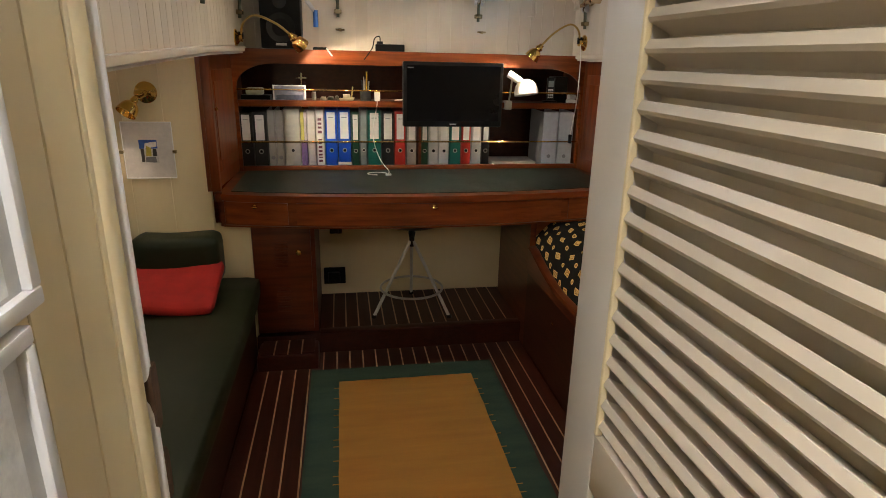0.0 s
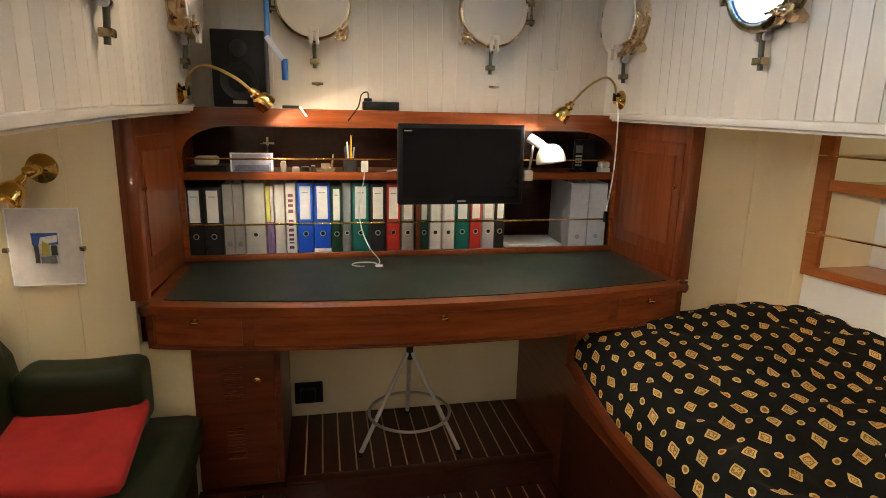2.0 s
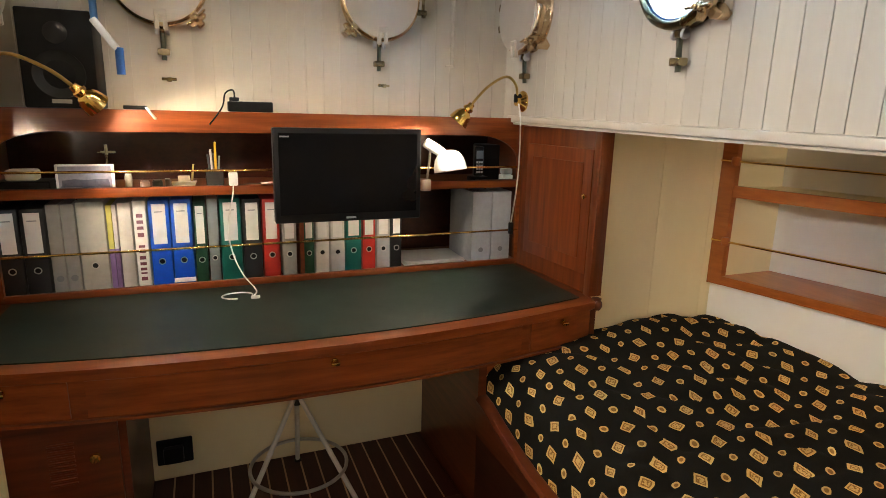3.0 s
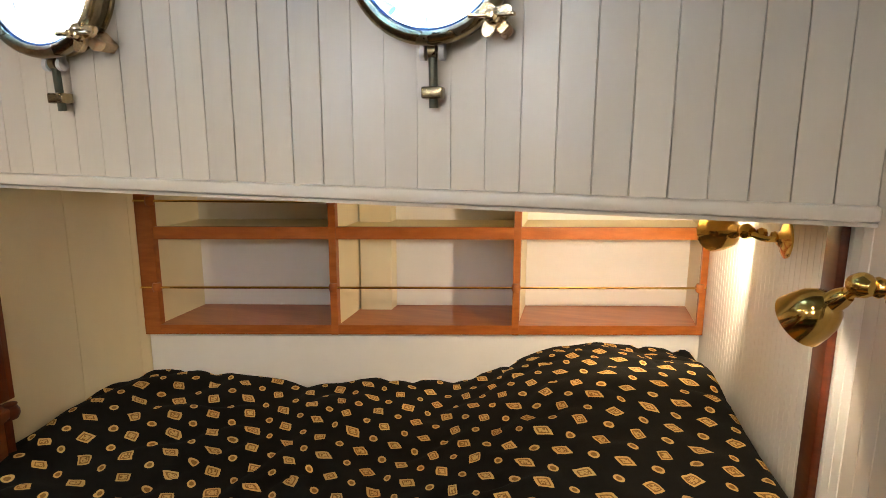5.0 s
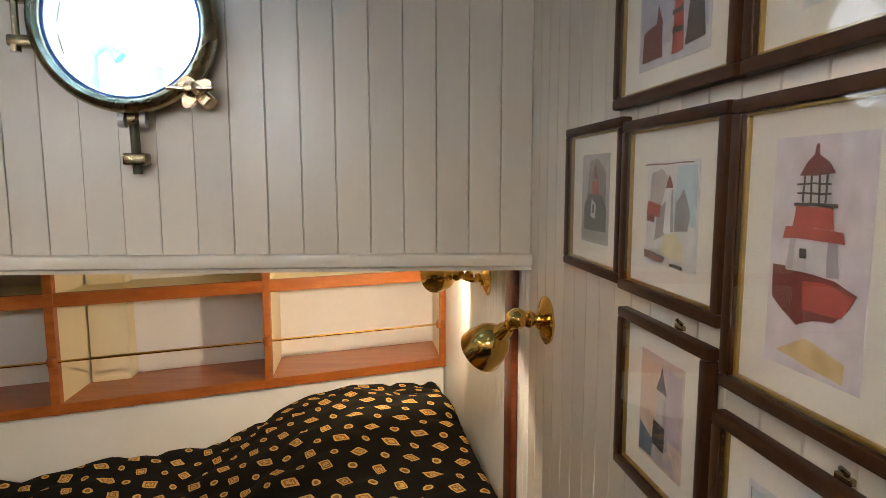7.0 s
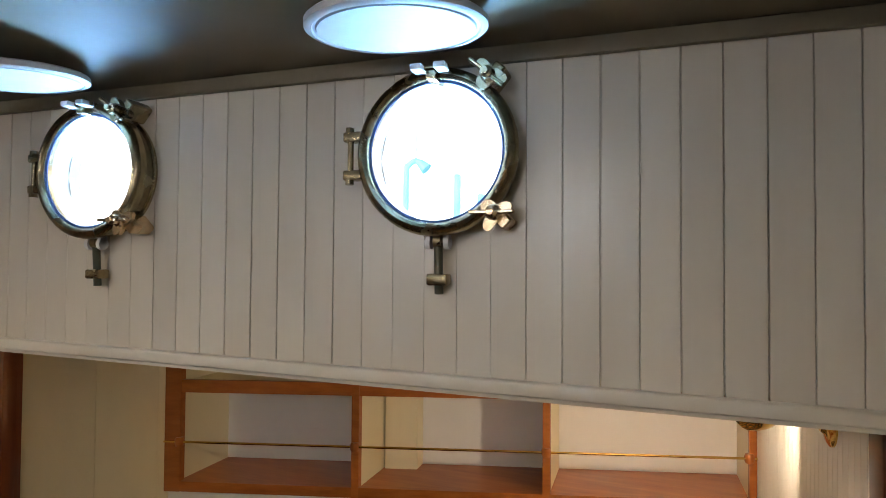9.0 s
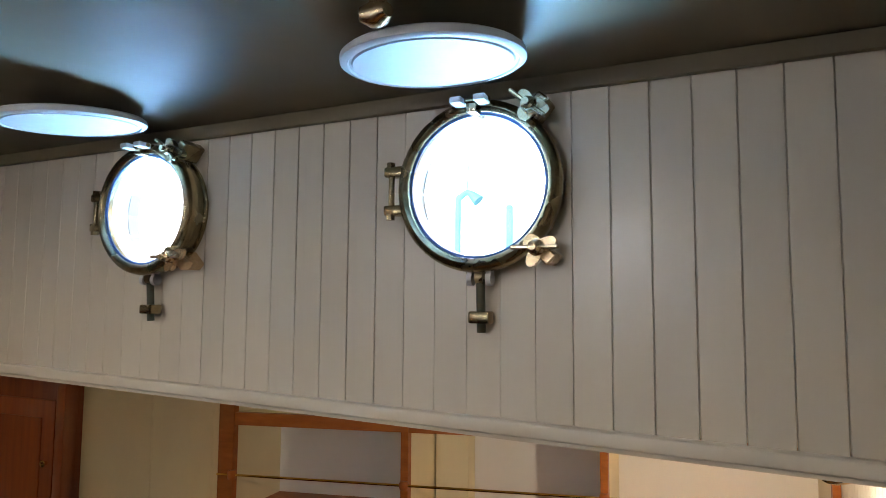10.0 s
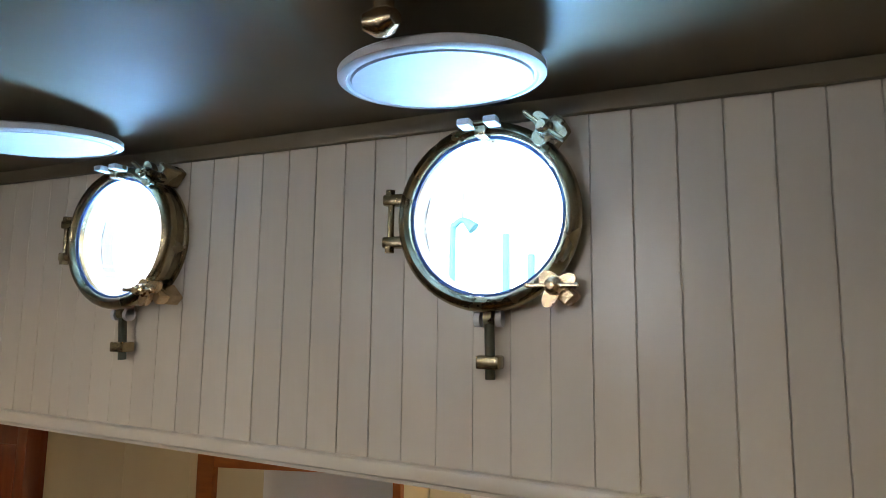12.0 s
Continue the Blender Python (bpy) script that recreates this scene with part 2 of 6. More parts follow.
FRAME_WHITE = material("white_frame", (0.80, 0.80, 0.80), (0.74, 0.74, 0.75), rough=0.4, scale=(10, 10, 10))
WHITE_PLASTIC = material("white_plastic", (0.80, 0.79, 0.76), (0.76, 0.75, 0.72), rough=0.35, scale=(10, 10, 10))
# cyan stands in for the overexposed glare on the gear outside
DECK_GEAR = material("glare_cyan", (0.22, 0.55, 0.62), (0.18, 0.48, 0.55), rough=0.5, scale=(12, 12, 12), bump=0.1)
DECK_PAINT = material("pale_deck_paint", (0.70, 0.70, 0.68), (0.62, 0.62, 0.60), rough=0.7, scale=(6, 6, 6), bump=0.2)
DUVET = duvet_material()
GLASS = bpy.data.materials.new("porthole_glass")
GLASS.use_nodes = True
GLASS.node_tree.nodes["Principled BSDF"].inputs["Transmission Weight"].default_value = 1.0
GLASS.node_tree.nodes["Principled BSDF"].inputs["Roughness"].default_value = 0.0
GLASS.node_tree.nodes["Principled BSDF"].inputs["IOR"].default_value = 1.01
PICTURE_GLASS = bpy.data.materials.new("picture_glass")
PICTURE_GLASS.use_nodes = True
PICTURE_GLASS.node_tree.nodes["Principled BSDF"].inputs["Transmission Weight"].default_value = 1.0
PICTURE_GLASS.node_tree.nodes["Principled BSDF"].inputs["Roughness"].default_value = 0.01
PICTURE_GLASS.node_tree.nodes["Principled BSDF"].inputs["IOR"].default_value = 1.3
PLAIN = {}


def plain(rgb, rough=0.55, metal=0.0):
    """A quiet two-tone material of that colour."""
    key = (rgb, rough, metal)
    if key not in PLAIN:
        PLAIN[key] = material("coloured_surface", rgb, tuple(c * 0.86 for c in rgb), rough=rough, metal=metal, spec=0.3, scale=(35, 35, 35), bump=0.05, bump_scale=300)
    return PLAIN[key]


def glow(name, rgb, strength):
    m = bpy.data.materials.new(name)
    m.use_nodes = True
    b = m.node_tree.nodes["Principled BSDF"]
    b.inputs["Base Color"].default_value = (*rgb, 1)
    b.inputs["Emission Color"].default_value = (*rgb, 1)
    b.inputs["Emission Strength"].default_value = strength
    return m


# glow for the added backdrops that whiten the sky in the portholes
BACKDROP = glow("sky_glow", (0.88, 0.95, 1.0), 4.0)
BULB = glow("lit_bulb", (1.0, 0.86, 0.62), 14.0)

# ---- building helpers ----
WM = {}


def thing(name, m=None, label="", category="", group="", kind=""):
    """An Empty that stands for a whole thing."""
    ob = new(name)
    ob.empty_display_size = 0.05
    m = m or Matrix.Identity(4)
    ob.matrix_basis = m
    WM[ob] = m
    return tagged(ob, label, category, group, kind)


def finish(bm, name, smooth):
    bmesh.ops.recalc_face_normals(bm, faces=bm.faces)
    me = bpy.data.meshes.new(name)
    bm.to_mesh(me)
    bm.free()
    if smooth:
        me.shade_smooth()
        me.set_sharp_from_angle(angle=radians(smooth if smooth > 1 else 38))
    return me


def part(name, bm, mat, parent=None, label="", smooth=0, local=False):
    """Link a bmesh as one mesh object, under a thing or a part. Its points are in the world, or in the parent's own space."""
    me = finish(bm, name, smooth) if isinstance(bm, bmesh.types.BMesh) else bm
    if not me.materials:
        me.materials.append(mat)
    ob = new(name, me)
    if parent is not None:
        ob.parent = parent
        if not local:
            ob.matrix_parent_inverse = WM[parent].inverted()
        WM[ob] = WM[parent] if local else Matrix.Identity(4)
    else:
        WM[ob] = Matrix.Identity(4)
    if label:
        ob["label"] = label
    return ob


def whole(name, bm, mat, label, category, group="", kind="", smooth=0):
    return tagged(part(name, bm, mat, None, "", smooth), label, category, group, kind)


def merge(dst, src, m=None):
    m = m or Matrix.Identity(4)
    vs = {v: dst.verts.new(m @ v.co) for v in src.verts}
    for f in src.faces:
        dst.faces.new([vs[v] for v in f.verts])
    src.free()
    return dst


def box(x0, x1, y0, y1, z0, z1, bevel=0.0, seg=2, bm=None, m=None):
    b = bmesh.new()
    bmesh.ops.create_cube(b, size=1)
    for v in b.verts:
        v.co = ((x0 + x1) / 2 + v.co.x * (x1 - x0), (y0 + y1) / 2 + v.co.y * (y1 - y0), (z0 + z1) / 2 + v.co.z * (z1 - z0))
    if bevel:
        bmesh.ops.bevel(b, geom=b.edges[:], offset=bevel, segments=seg, affect="EDGES", profile=0.5)
    if m is not None:
        b.transform(m)
    return merge(bm, b) if bm is not None else b


def lathe(profile, seg=24, m=None, bm=None, closed=False):
    """Turn (radius, height) points about z."""
    b = bm if bm is not None else bmesh.new()
    m = m or Matrix.Identity(4)
    rings = []
    for r, h in profile:
        if r < 1e-5:
            rings.append([b.verts.new(m @ Vector((0, 0, h)))])
        else:
            rings.append([b.verts.new(m @ Vector((r * math.cos(2 * math.pi * i / seg), r * math.sin(2 * math.pi * i / seg), h))) for i in range(seg)])
    pairs = list(zip(rings, rings[1:])) + ([(rings[-1], rings[0])] if closed else [])
    for p, q in pairs:
        for i in range(seg):
            k = (i + 1) % seg
            if len(p) == 1 and len(q) == 1:
                continue
            if len(p) == 1:
                b.faces.new((p[0], q[k], q[i]))
            elif len(q) == 1:
                b.faces.new((p[i], p[k], q[0]))
            else:
                b.faces.new((p[i], p[k], q[k], q[i]))
    return b


def axis(p, q):
    """The pose that takes the z axis to the way from p to q."""
    d = Vector(q) - Vector(p)
    return Matrix.Translation(p) @ d.to_track_quat("Z", "Y").to_matrix().to_4x4(), d.length


def rod(p, q, r, r2=None, seg=12, bm=None):
    m, length = axis(p, q)
    r2 = r if r2 is None else r2
    return lathe([(0, 0), (r, 0), (r2, length), (0, length)], seg, m, bm)


def tube(points, r, seg=8, bm=None, closed=False, steps=6):
    """A round tube along a smooth line through the points."""
    b = bm if bm is not None else bmesh.new()
    pts = [Vector(p) for p in points]
    line = []
    n = len(pts)
    for i in range(n if closed else n - 1):
        p0, p1, p2, p3 = (pts[(i + k) % n] if closed else pts[min(max(i + k, 0), n - 1)] for k in (-1, 0, 1, 2))
        for s in range(steps):
            t = s / steps
            line.append(0.5 * ((2 * p1) + (p2 - p0) * t + (2 * p0 - 5 * p1 + 4 * p2 - p3) * t * t + (3 * p1 - p0 - 3 * p2 + p3) * t ** 3))
    if not closed:
        line.append(pts[-1])
    rings = []
    up = Vector((0.13, 0.21, 0.97))
    for i, p in enumerate(line):
        d = (line[(i + 1) % len(line)] - line[i - 1]) if closed else (line[min(i + 1, len(line) - 1)] - line[max(i - 1, 0)])
        d.normalize()
        a = d.cross(up)
        if a.length < 1e-3:
            a = d.cross(Vector((1, 0, 0)))
        a.normalize()
        c = d.cross(a)
        up = -c if c.dot(up) < 0 else c
        a = d.cross(up).normalized()
        rings.append([b.verts.new(p + r * (math.cos(2 * math.pi * k / seg) * a + math.sin(2 * math.pi * k / seg) * up)) for k in range(seg)])
    for p, q in zip(rings, rings[1:] + (rings[:1] if closed else [])):
        for i in range(seg):
            k = (i + 1) % seg
            b.faces.new((p[i], p[k], q[k], q[i]))
    if not closed:
        b.faces.new(rings[0])
        b.faces.new(rings[-1])
    return b


def prism(poly, h0, h1, m=None, bm=None):
    """A flat outline (x, y) given thickness from h0 to h1 along z, then posed by m."""
    b = bm if bm is not None else bmesh.new()
    m = m or Matrix.Identity(4)
    lo = [b.verts.new(m @ Vector((x, y, h0))) for x, y in poly]
    hi = [b.verts.new(m @ Vector((x, y, h1))) for x, y in poly]
    b.faces.new(lo)
    b.faces.new(hi)
    n = len(poly)
    for i in range(n):
        b.faces.new((lo[i], lo[(i + 1) % n], hi[(i + 1) % n], hi[i]))
    return b


def face_pose(origin, right, normal):
    """A pose whose x runs along right and whose z along normal."""
    r, n = Vector(right).normalized(), Vector(normal).normalized()
    u = n.cross(r)
    return Matrix(((r.x, u.x, n.x, origin[0]), (r.y, u.y, n.y, origin[1]), (r.z, u.z, n.z, origin[2]), (0, 0, 0, 1)))

# ---- the shell of the cabin ----
CX, HALF = 0.40, 0.92
XR, XL = CX + HALF, CX - HALF
Y0, YF = 0.765, 3.40
ZD, ZC = 1.445, 2.085
PORT_R = 0.133
PORT_Z = 1.885


def cut(u0, u1, v0, v1, holes):
    """The outline of a strip of wall, or its parts below and above a round hole."""
    for hu, hv, r in holes:
        if u1 <= hu - r or u0 >= hu + r:
            continue
        n = 9 if u1 - u0 < 0.1 else 24
        us = [max(u0, hu - r) + (min(u1, hu + r) - max(u0, hu - r)) * i / n for i in range(n + 1)]
        arc = [(u, math.sqrt(max(r * r - (u - hu) ** 2, 0))) for u in us]
        low = [(u0, v0), (u1, v0)] + ([(u1, hv)] if u1 > hu + r else []) + [(u, hv - h) for u, h in reversed(arc)] + ([(u0, hv)] if u0 < hu - r else [])
        high = [(u1, v1), (u0, v1)] + ([(u0, hv)] if u0 < hu - r else []) + [(u, hv + h) for u, h in arc] + ([(u1, hv)] if u1 > hu + r else [])
        return [low, high]
    return [[(u0, v0), (u1, v0), (u1, v1), (u0, v1)]]


BOARD_JOBS = []


def boarded_wall(name, m, u1, v0, v1, mat, label, holes=(), pitch=0.0655, gap=0.0011, thick=0.005, back=0.034, rise=None):
    """A solid wall with grooved boards on its room side; z of m points into the room."""
    bm = bmesh.new()
    edges = [0.0]
    for hu, hv, r in sorted(holes):
        edges += [hu - r, hu + r]
    edges.append(u1)
    for a, b in zip(edges, edges[1:]):
        if b - a > 1e-4:
            for poly in cut(a, b, v0 + (0.034 if rise else 0), v1, holes):
                prism(poly, -back, -thick, m, bm)
    wall = tagged(part(name, bm, mat), label, "wall", "", "structure")
    BOARD_JOBS.append((wall, m, u1, v0, v1, mat, holes, pitch, gap, thick, rise))
    return wall


def lay_boards():
    for wall, m, u1, v0, v1, mat, holes, pitch, gap, thick, rise in BOARD_JOBS:
        n = max(1, round(u1 / pitch))
        w = u1 / n
        shared = None
        for i in range(n):
            a, b = i * w + gap / 2, (i + 1) * w - gap / 2
            dv = rise((a + b) / 2) if rise else 0.0
            polys = cut(a, b, v0 + dv, v1, holes)
            if len(polys) == 1:
                if shared is None:
                    shared = finish(box(-w / 2 + gap / 2, w / 2 - gap / 2, v0, v1, -thick - 0.001, 0, 0.0013, 1), "board", 0)
                    shared.materials.append(mat)
                ob = part("board", shared, mat, wall)
                ob.matrix_basis = m @ Matrix.Translation(((a + b) / 2, dv, 0))
            else:
                for poly in polys:
                    part("board", prism(poly, -thick - 0.001, 0, m), mat, wall)


m_right = face_pose((XR, YF, 0), (0, -1, 0), (-1, 0, 0))
m_left = face_pose((XL, Y0, 0), (0, 1, 0), (1, 0, 0))
m_far = face_pose((XL, YF, 0), (1, 0, 0), (0, -1, 0))
PORT_Y = (1.517, 2.352, 3.19)


def deck_sheer(y):
    """The rise of the foot of the trunk walls towards the desk."""
    return 0.0135 * (y - 1.30)


def deck_sheer_west(y):
    """The same on the settee side, where the foot of the wall dips near the door."""
    k = max(0.0, (2.5 - y) / 1.35)
    return deck_sheer(y) - 0.030 * k ** 1.3



FAR_X = (-0.02, 0.745)
boarded_wall("wall_east", m_right, YF - Y0, ZD, ZC, WHITE_PAINT, "off-white tongue and groove boarded trunk wall", [(YF - y, PORT_Z, PORT_R) for y in PORT_Y], rise=lambda u: deck_sheer(YF - u))
boarded_wall("wall_west", m_left, YF - Y0, ZD, ZC, WHITE_PAINT, "off-white tongue and groove boarded trunk wall", [(y - Y0, PORT_Z, PORT_R) for y in PORT_Y], rise=lambda u: deck_sheer_west(Y0 + u))
boarded_wall("wall_north", m_far, XR - XL, 1.44, ZC, WHITE_PAINT, "off-white boarded end wall above the desk", [(x - XL, 1.915, PORT_R) for x in FAR_X])
# the bulkhead with the doorway
DOOR_L, DOOR_R, DOOR_H = -0.308, 0.342, 1.93


def bulkhead(name, x0, x1, z0, z1, mat, pitch):
    boarded_wall(name, face_pose((x1, Y0, 0), (-1, 0, 0), (0, 1, 0)), x1 - x0, z0, z1, mat, "off-white boarded bulkhead", (), pitch, 0.0009, 0.004, 0.055)


bulkhead("wall_south", DOOR_R + 0.004, XR, 0, ZC, WHITE_PAINT, 0.05)
bulkhead("wall_south_berth", XR + 0.002, 2.985, 0, ZD, PANEL_WHITE, 0.034)
bulkhead("wall_south_settee", -1.75, XL - 0.002, 0, ZD, CREAM_PAINT, 0.065)
bulkhead("wall_south_jamb", XL, DOOR_L - 0.004, 0, ZC, WHITE_PAINT, 0.06)
bulkhead("wall_south_lintel", DOOR_L - 0.003, DOOR_R + 0.003, DOOR_H, ZC, WHITE_PAINT, 0.06)
# cream walls beside the desk
boarded_wall("wall_alcove_east", face_pose((1.425, 2.79, 0), (1, 0, 0), (0, -1, 0)), 1.55, 0.0, ZD + 0.010, CREAM_PAINT, "cream boarded wall at the foot of the berth", (), 0.26, 0.0005, 0.004)
boarded_wall("wall_alcove_west", face_pose((-1.8, 2.775, 0), (1, 0, 0), (0, -1, 0)), 1.8 - 0.624, 0.0, ZD + 0.010, CREAM_PAINT, "cream boarded wall at the end of the settee", (), 0.17, 0.0005, 0.004)
boarded_wall("wall_pedestal_west", face_pose((-0.622, 2.775, 0), (1, 0, 0), (0, -1, 0)), 0.16, 0.0, 0.688, CREAM_PAINT, "cream boarded wall under the desk end", (), 0.11, 0.0006, 0.004)
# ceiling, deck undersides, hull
whole("ceiling", box(XL - 0.05, XR + 0.05, Y0 - 0.05, YF + 0.05, ZC, ZC + 0.04), SHADED_CEILING, "plain off-white cabin ceiling, shade put into its colour", "ceiling", "", "structure")
whole("ceiling_east", box(XR + 0.051, 3.06, Y0 - 0.05, 3.75, ZD + 0.012, ZD + 0.06), CREAM_PAINT, "cream underside of the side deck", "ceiling", "", "structure")
whole("ceiling_west", box(-2.1, XL - 0.051, Y0 - 0.05, 3.75, ZD + 0.012, ZD + 0.06), CREAM_PAINT, "cream underside of the side deck", "ceiling", "", "structure")
whole("ceiling_north", box(XL - 0.05, XR + 0.05, YF + 0.051, 3.75, ZD + 0.05, ZD + 0.09), MAHOGANY_X, "wooden underside of the deck above the desk", "ceiling", "", "structure")
whole("hull_east", box(2.99, 3.05, Y0 - 0.06, 3.75, -0.05, ZD + 0.01), PANEL_WHITE, "white lining of the hull side", "wall", "", "structure")
whole("hull_west", box(-1.95, -1.89, Y0 - 0.06, 3.75, -0.05, ZD + 0.01), PANEL_WHITE, "white lining of the hull side", "wall", "", "structure")
whole("wall_stern", box(-1.9, 2.98, 3.70, 3.75, -0.05, ZD + 0.05), MAHOGANY_X, "dark wooden panel behind the desk shelves", "wall", "", "structure")
# hidden blocks added to stop light leaking in at the trunk corners
for name, x0, x1, y0, y1 in (("corner_post_southeast", XR + 0.0005, XR + 0.05, Y0 - 0.055, Y0 - 0.0005), ("corner_post_southwest", XL - 0.05, XL - 0.0005, Y0 - 0.055, Y0 - 0.0005), ("corner_post_northeast", XR + 0.0005, XR + 0.05, YF + 0.0005, YF + 0.05), ("corner_post_northwest", XL - 0.05, XL - 0.0005, YF + 0.0005, YF + 0.05)):
    whole(name, box(x0, x1, y0, y1, ZD, ZC), WHITE_PAINT, "hidden white filler block at a trunk corner", "post", "", "structure")
# trims
for name, x, s in (("trim_east", XR, -1), ("trim_west", XL, 1)):
    bm = box(min(x, x + s * 0.022), max(x, x + s * 0.022), Y0, YF - 0.07, ZD - 0.004, ZD + 0.024, 0.007, 3)
    box(min(x - s * 0.05, x + s * 0.01), max(x - s * 0.05, x + s * 0.01), Y0, YF - 0.07, ZD - 0.012, ZD - 0.005, bm=bm)
    bmesh.ops.subdivide_edges(bm, edges=[e for e in bm.edges if abs(e.verts[0].co.y - e.verts[1].co.y) > 1.0], cuts=14)
    for v in bm.verts:
        v.co.z += deck_sheer(v.co.y) if s < 0 else deck_sheer_west(v.co.y)
    whole(name, bm, WHITE_PAINT, "rounded white rail along the foot of the trunk wall", "moulding", "", "structure", 30)
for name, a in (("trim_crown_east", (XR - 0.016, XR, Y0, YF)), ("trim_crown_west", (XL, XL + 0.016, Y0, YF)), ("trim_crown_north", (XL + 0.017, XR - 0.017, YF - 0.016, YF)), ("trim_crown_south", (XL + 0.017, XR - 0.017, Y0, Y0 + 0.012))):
    whole(name, box(*a, ZC - 0.034, ZC - 0.001, 0.005, 2), SHADED_CEILING, "moulding under the ceiling in the shaded ceiling colour", "moulding", "", "structure", 30)
whole("trim_post", box(1.40, 1.465, Y0 + 0.001, Y0 + 0.018, 0.35, ZD - 0.012, 0.004), MAHOGANY, "varnished wooden corner strip on the bulkhead", "trim", "", "structure", 30)
# side decks and coach roof outside
for name, x0, x1 in (("deck_east", XR + 0.06, 3.3), ("deck_west", -2.4, XL - 0.06)):
    whole(name, box(x0, x1, -1.5, 3.8, ZD + 0.061, ZD + 0.085), DECK_PAINT, "pale painted side deck outside the portholes", "deck", "", "structure")
whole("coach_roof", box(XL - 0.08, XR + 0.08, Y0 - 0.1, YF + 0.1, ZC + 0.045, ZC + 0.08, 0.02), DECK_PAINT, "pale painted coach roof", "roof", "", "structure")

for name, x in (("backdrop_east", 60.0), ("backdrop_west", -60.0)):
    whole(name, box(min(x, x * 1.01), max(x, x * 1.01), -220, 220, -6, 90), BACKDROP, "glowing backdrop added for the overexposed sky", "backdrop", "", "structure")

# ---- floor ----
FX0, FX1 = -0.47, 0.90
floor = whole("floor", box(FX0 - 1.0, FX1 + 1.7, -1.6, 3.7, -0.06, -0.016), FLOOR_WOOD, "dark varnished plank floor with pale strips", "floor", "", "structure")
platform = whole("floor_platform", box(-0.47, FX1, 2.752, 3.28, -0.014, 0.102), SHADED_MAHOGANY, "raised wooden step under the desk, shade in its colour", "floor", "", "structure")
riser_step = whole("floor_step", box(-0.455, -0.165, 2.585, 2.75, -0.014, 0.075, 0.012), SHADED_MAHOGANY, "small rounded wooden step at the desk pedestal", "step", "", "structure", 30)
PLANK_JOBS = []
PITCH = 0.0655


def planks(parent, x0, x1, y0, y1, z, t):
    PLANK_JOBS.append((parent, x0, x1, y0, y1, z, t))


def lay_planks():
    for parent, x0, x1, y0, y1, z, t in PLANK_JOBS:
        n = max(1, round((x1 - x0) / PITCH))
        w = (x1 - x0) / n
        plank = finish(box(-w / 2 + 0.003, w / 2 - 0.003, y0, y1, z - t, z, 0.0008, 1), "plank", 0)
        plank.materials.append(FLOOR_WOOD)
        strip = finish(box(-0.0032, 0.0032, y0 + 0.002, y1 - 0.002, z - t, z - 0.0005), "pale_strip", 0)
        strip.materials.append(HOLLY)
        for i in range(n):
            part("plank", plank, FLOOR_WOOD, parent).matrix_basis = Matrix.Translation((x0 + (i + 0.5) * w, 0, 0))
            if i:
                part("pale_strip", strip, HOLLY, parent).matrix_basis = Matrix.Translation((x0 + i * w, 0, 0))


planks(floor, FX0, FX1, -1.55, 2.75, 0.0, 0.015)
planks(platform, -0.16, FX1, 2.80, 3.28, 0.114, 0.011)
planks(riser_step, -0.44, -0.18, 2.60, 2.745, 0.083, 0.007)
whole("platform_nosing", box(-0.16, FX1, 2.745, 2.80, 0.1025, 0.116, 0.005), SHADED_MAHOGANY, "rounded wooden nosing along the raised step, shade in its colour", "trim", "", "structure", 30)

# ---- passage outside the door ----
PX0, PX1, PY0 = -0.268, 0.95, -1.45
boarded_wall("wall_passage_west", face_pose((PX0, PY0, 0), (0, 1, 0), (1, 0, 0)), 2.05, 0, 2.06, CREAM_PAINT, "cream boarded passage wall hung with pictures", (), 0.075, 0.002, 0.005)
whole("wall_passage_east", box(PX1, PX1 + 0.05, PY0, 0.70, 0, 2.06), CREAM_PAINT, "cream passage wall", "wall", "", "structure")
whole("wall_passage_south", box(PX0 - 0.05, PX1 + 0.05, PY0 - 0.05, PY0, 0, 2.06), CREAM_PAINT, "cream passage wall behind the doorway", "wall", "", "structure")
whole("ceiling_passage", box(PX0 - 0.06, PX1 + 0.06, PY0 - 0.06, 0.708, 2.06, 2.10), SHADED_CEILING, "off-white passage ceiling in the shaded ceiling colour", "ceiling", "", "structure")
jamb = whole("door_frame", box(-0.363, -0.266, 0.602, 0.676, 0, DOOR_H, 0.005), CREAM_PAINT, "worn cream door frame with a brass strike plate", "door frame", "", "structure", 30)
part("inner_jamb", box(-0.363, DOOR_L + 0.004, 0.6765, 0.775, 0, DOOR_H, 0.004), CREAM_PAINT, jamb, smooth=30)
part("architrave", box(-0.280, -0.2585, 0.610, 0.640, 0, DOOR_H, 0.009, 4), CREAM_PAINT, jamb, smooth=40)
part("edge_strip", box(-0.280, -0.2575, 0.650, 0.665, 0, DOOR_H, 0.007, 4), FRAME_WHITE, jamb, "white rounded edge strip", smooth=40)
part("strike_plate", box(-0.2662, -0.2610, 0.6655, 0.675, 1.000, 1.075, 0.002), OLD_BRASS, jamb, "worn brass strike plate")
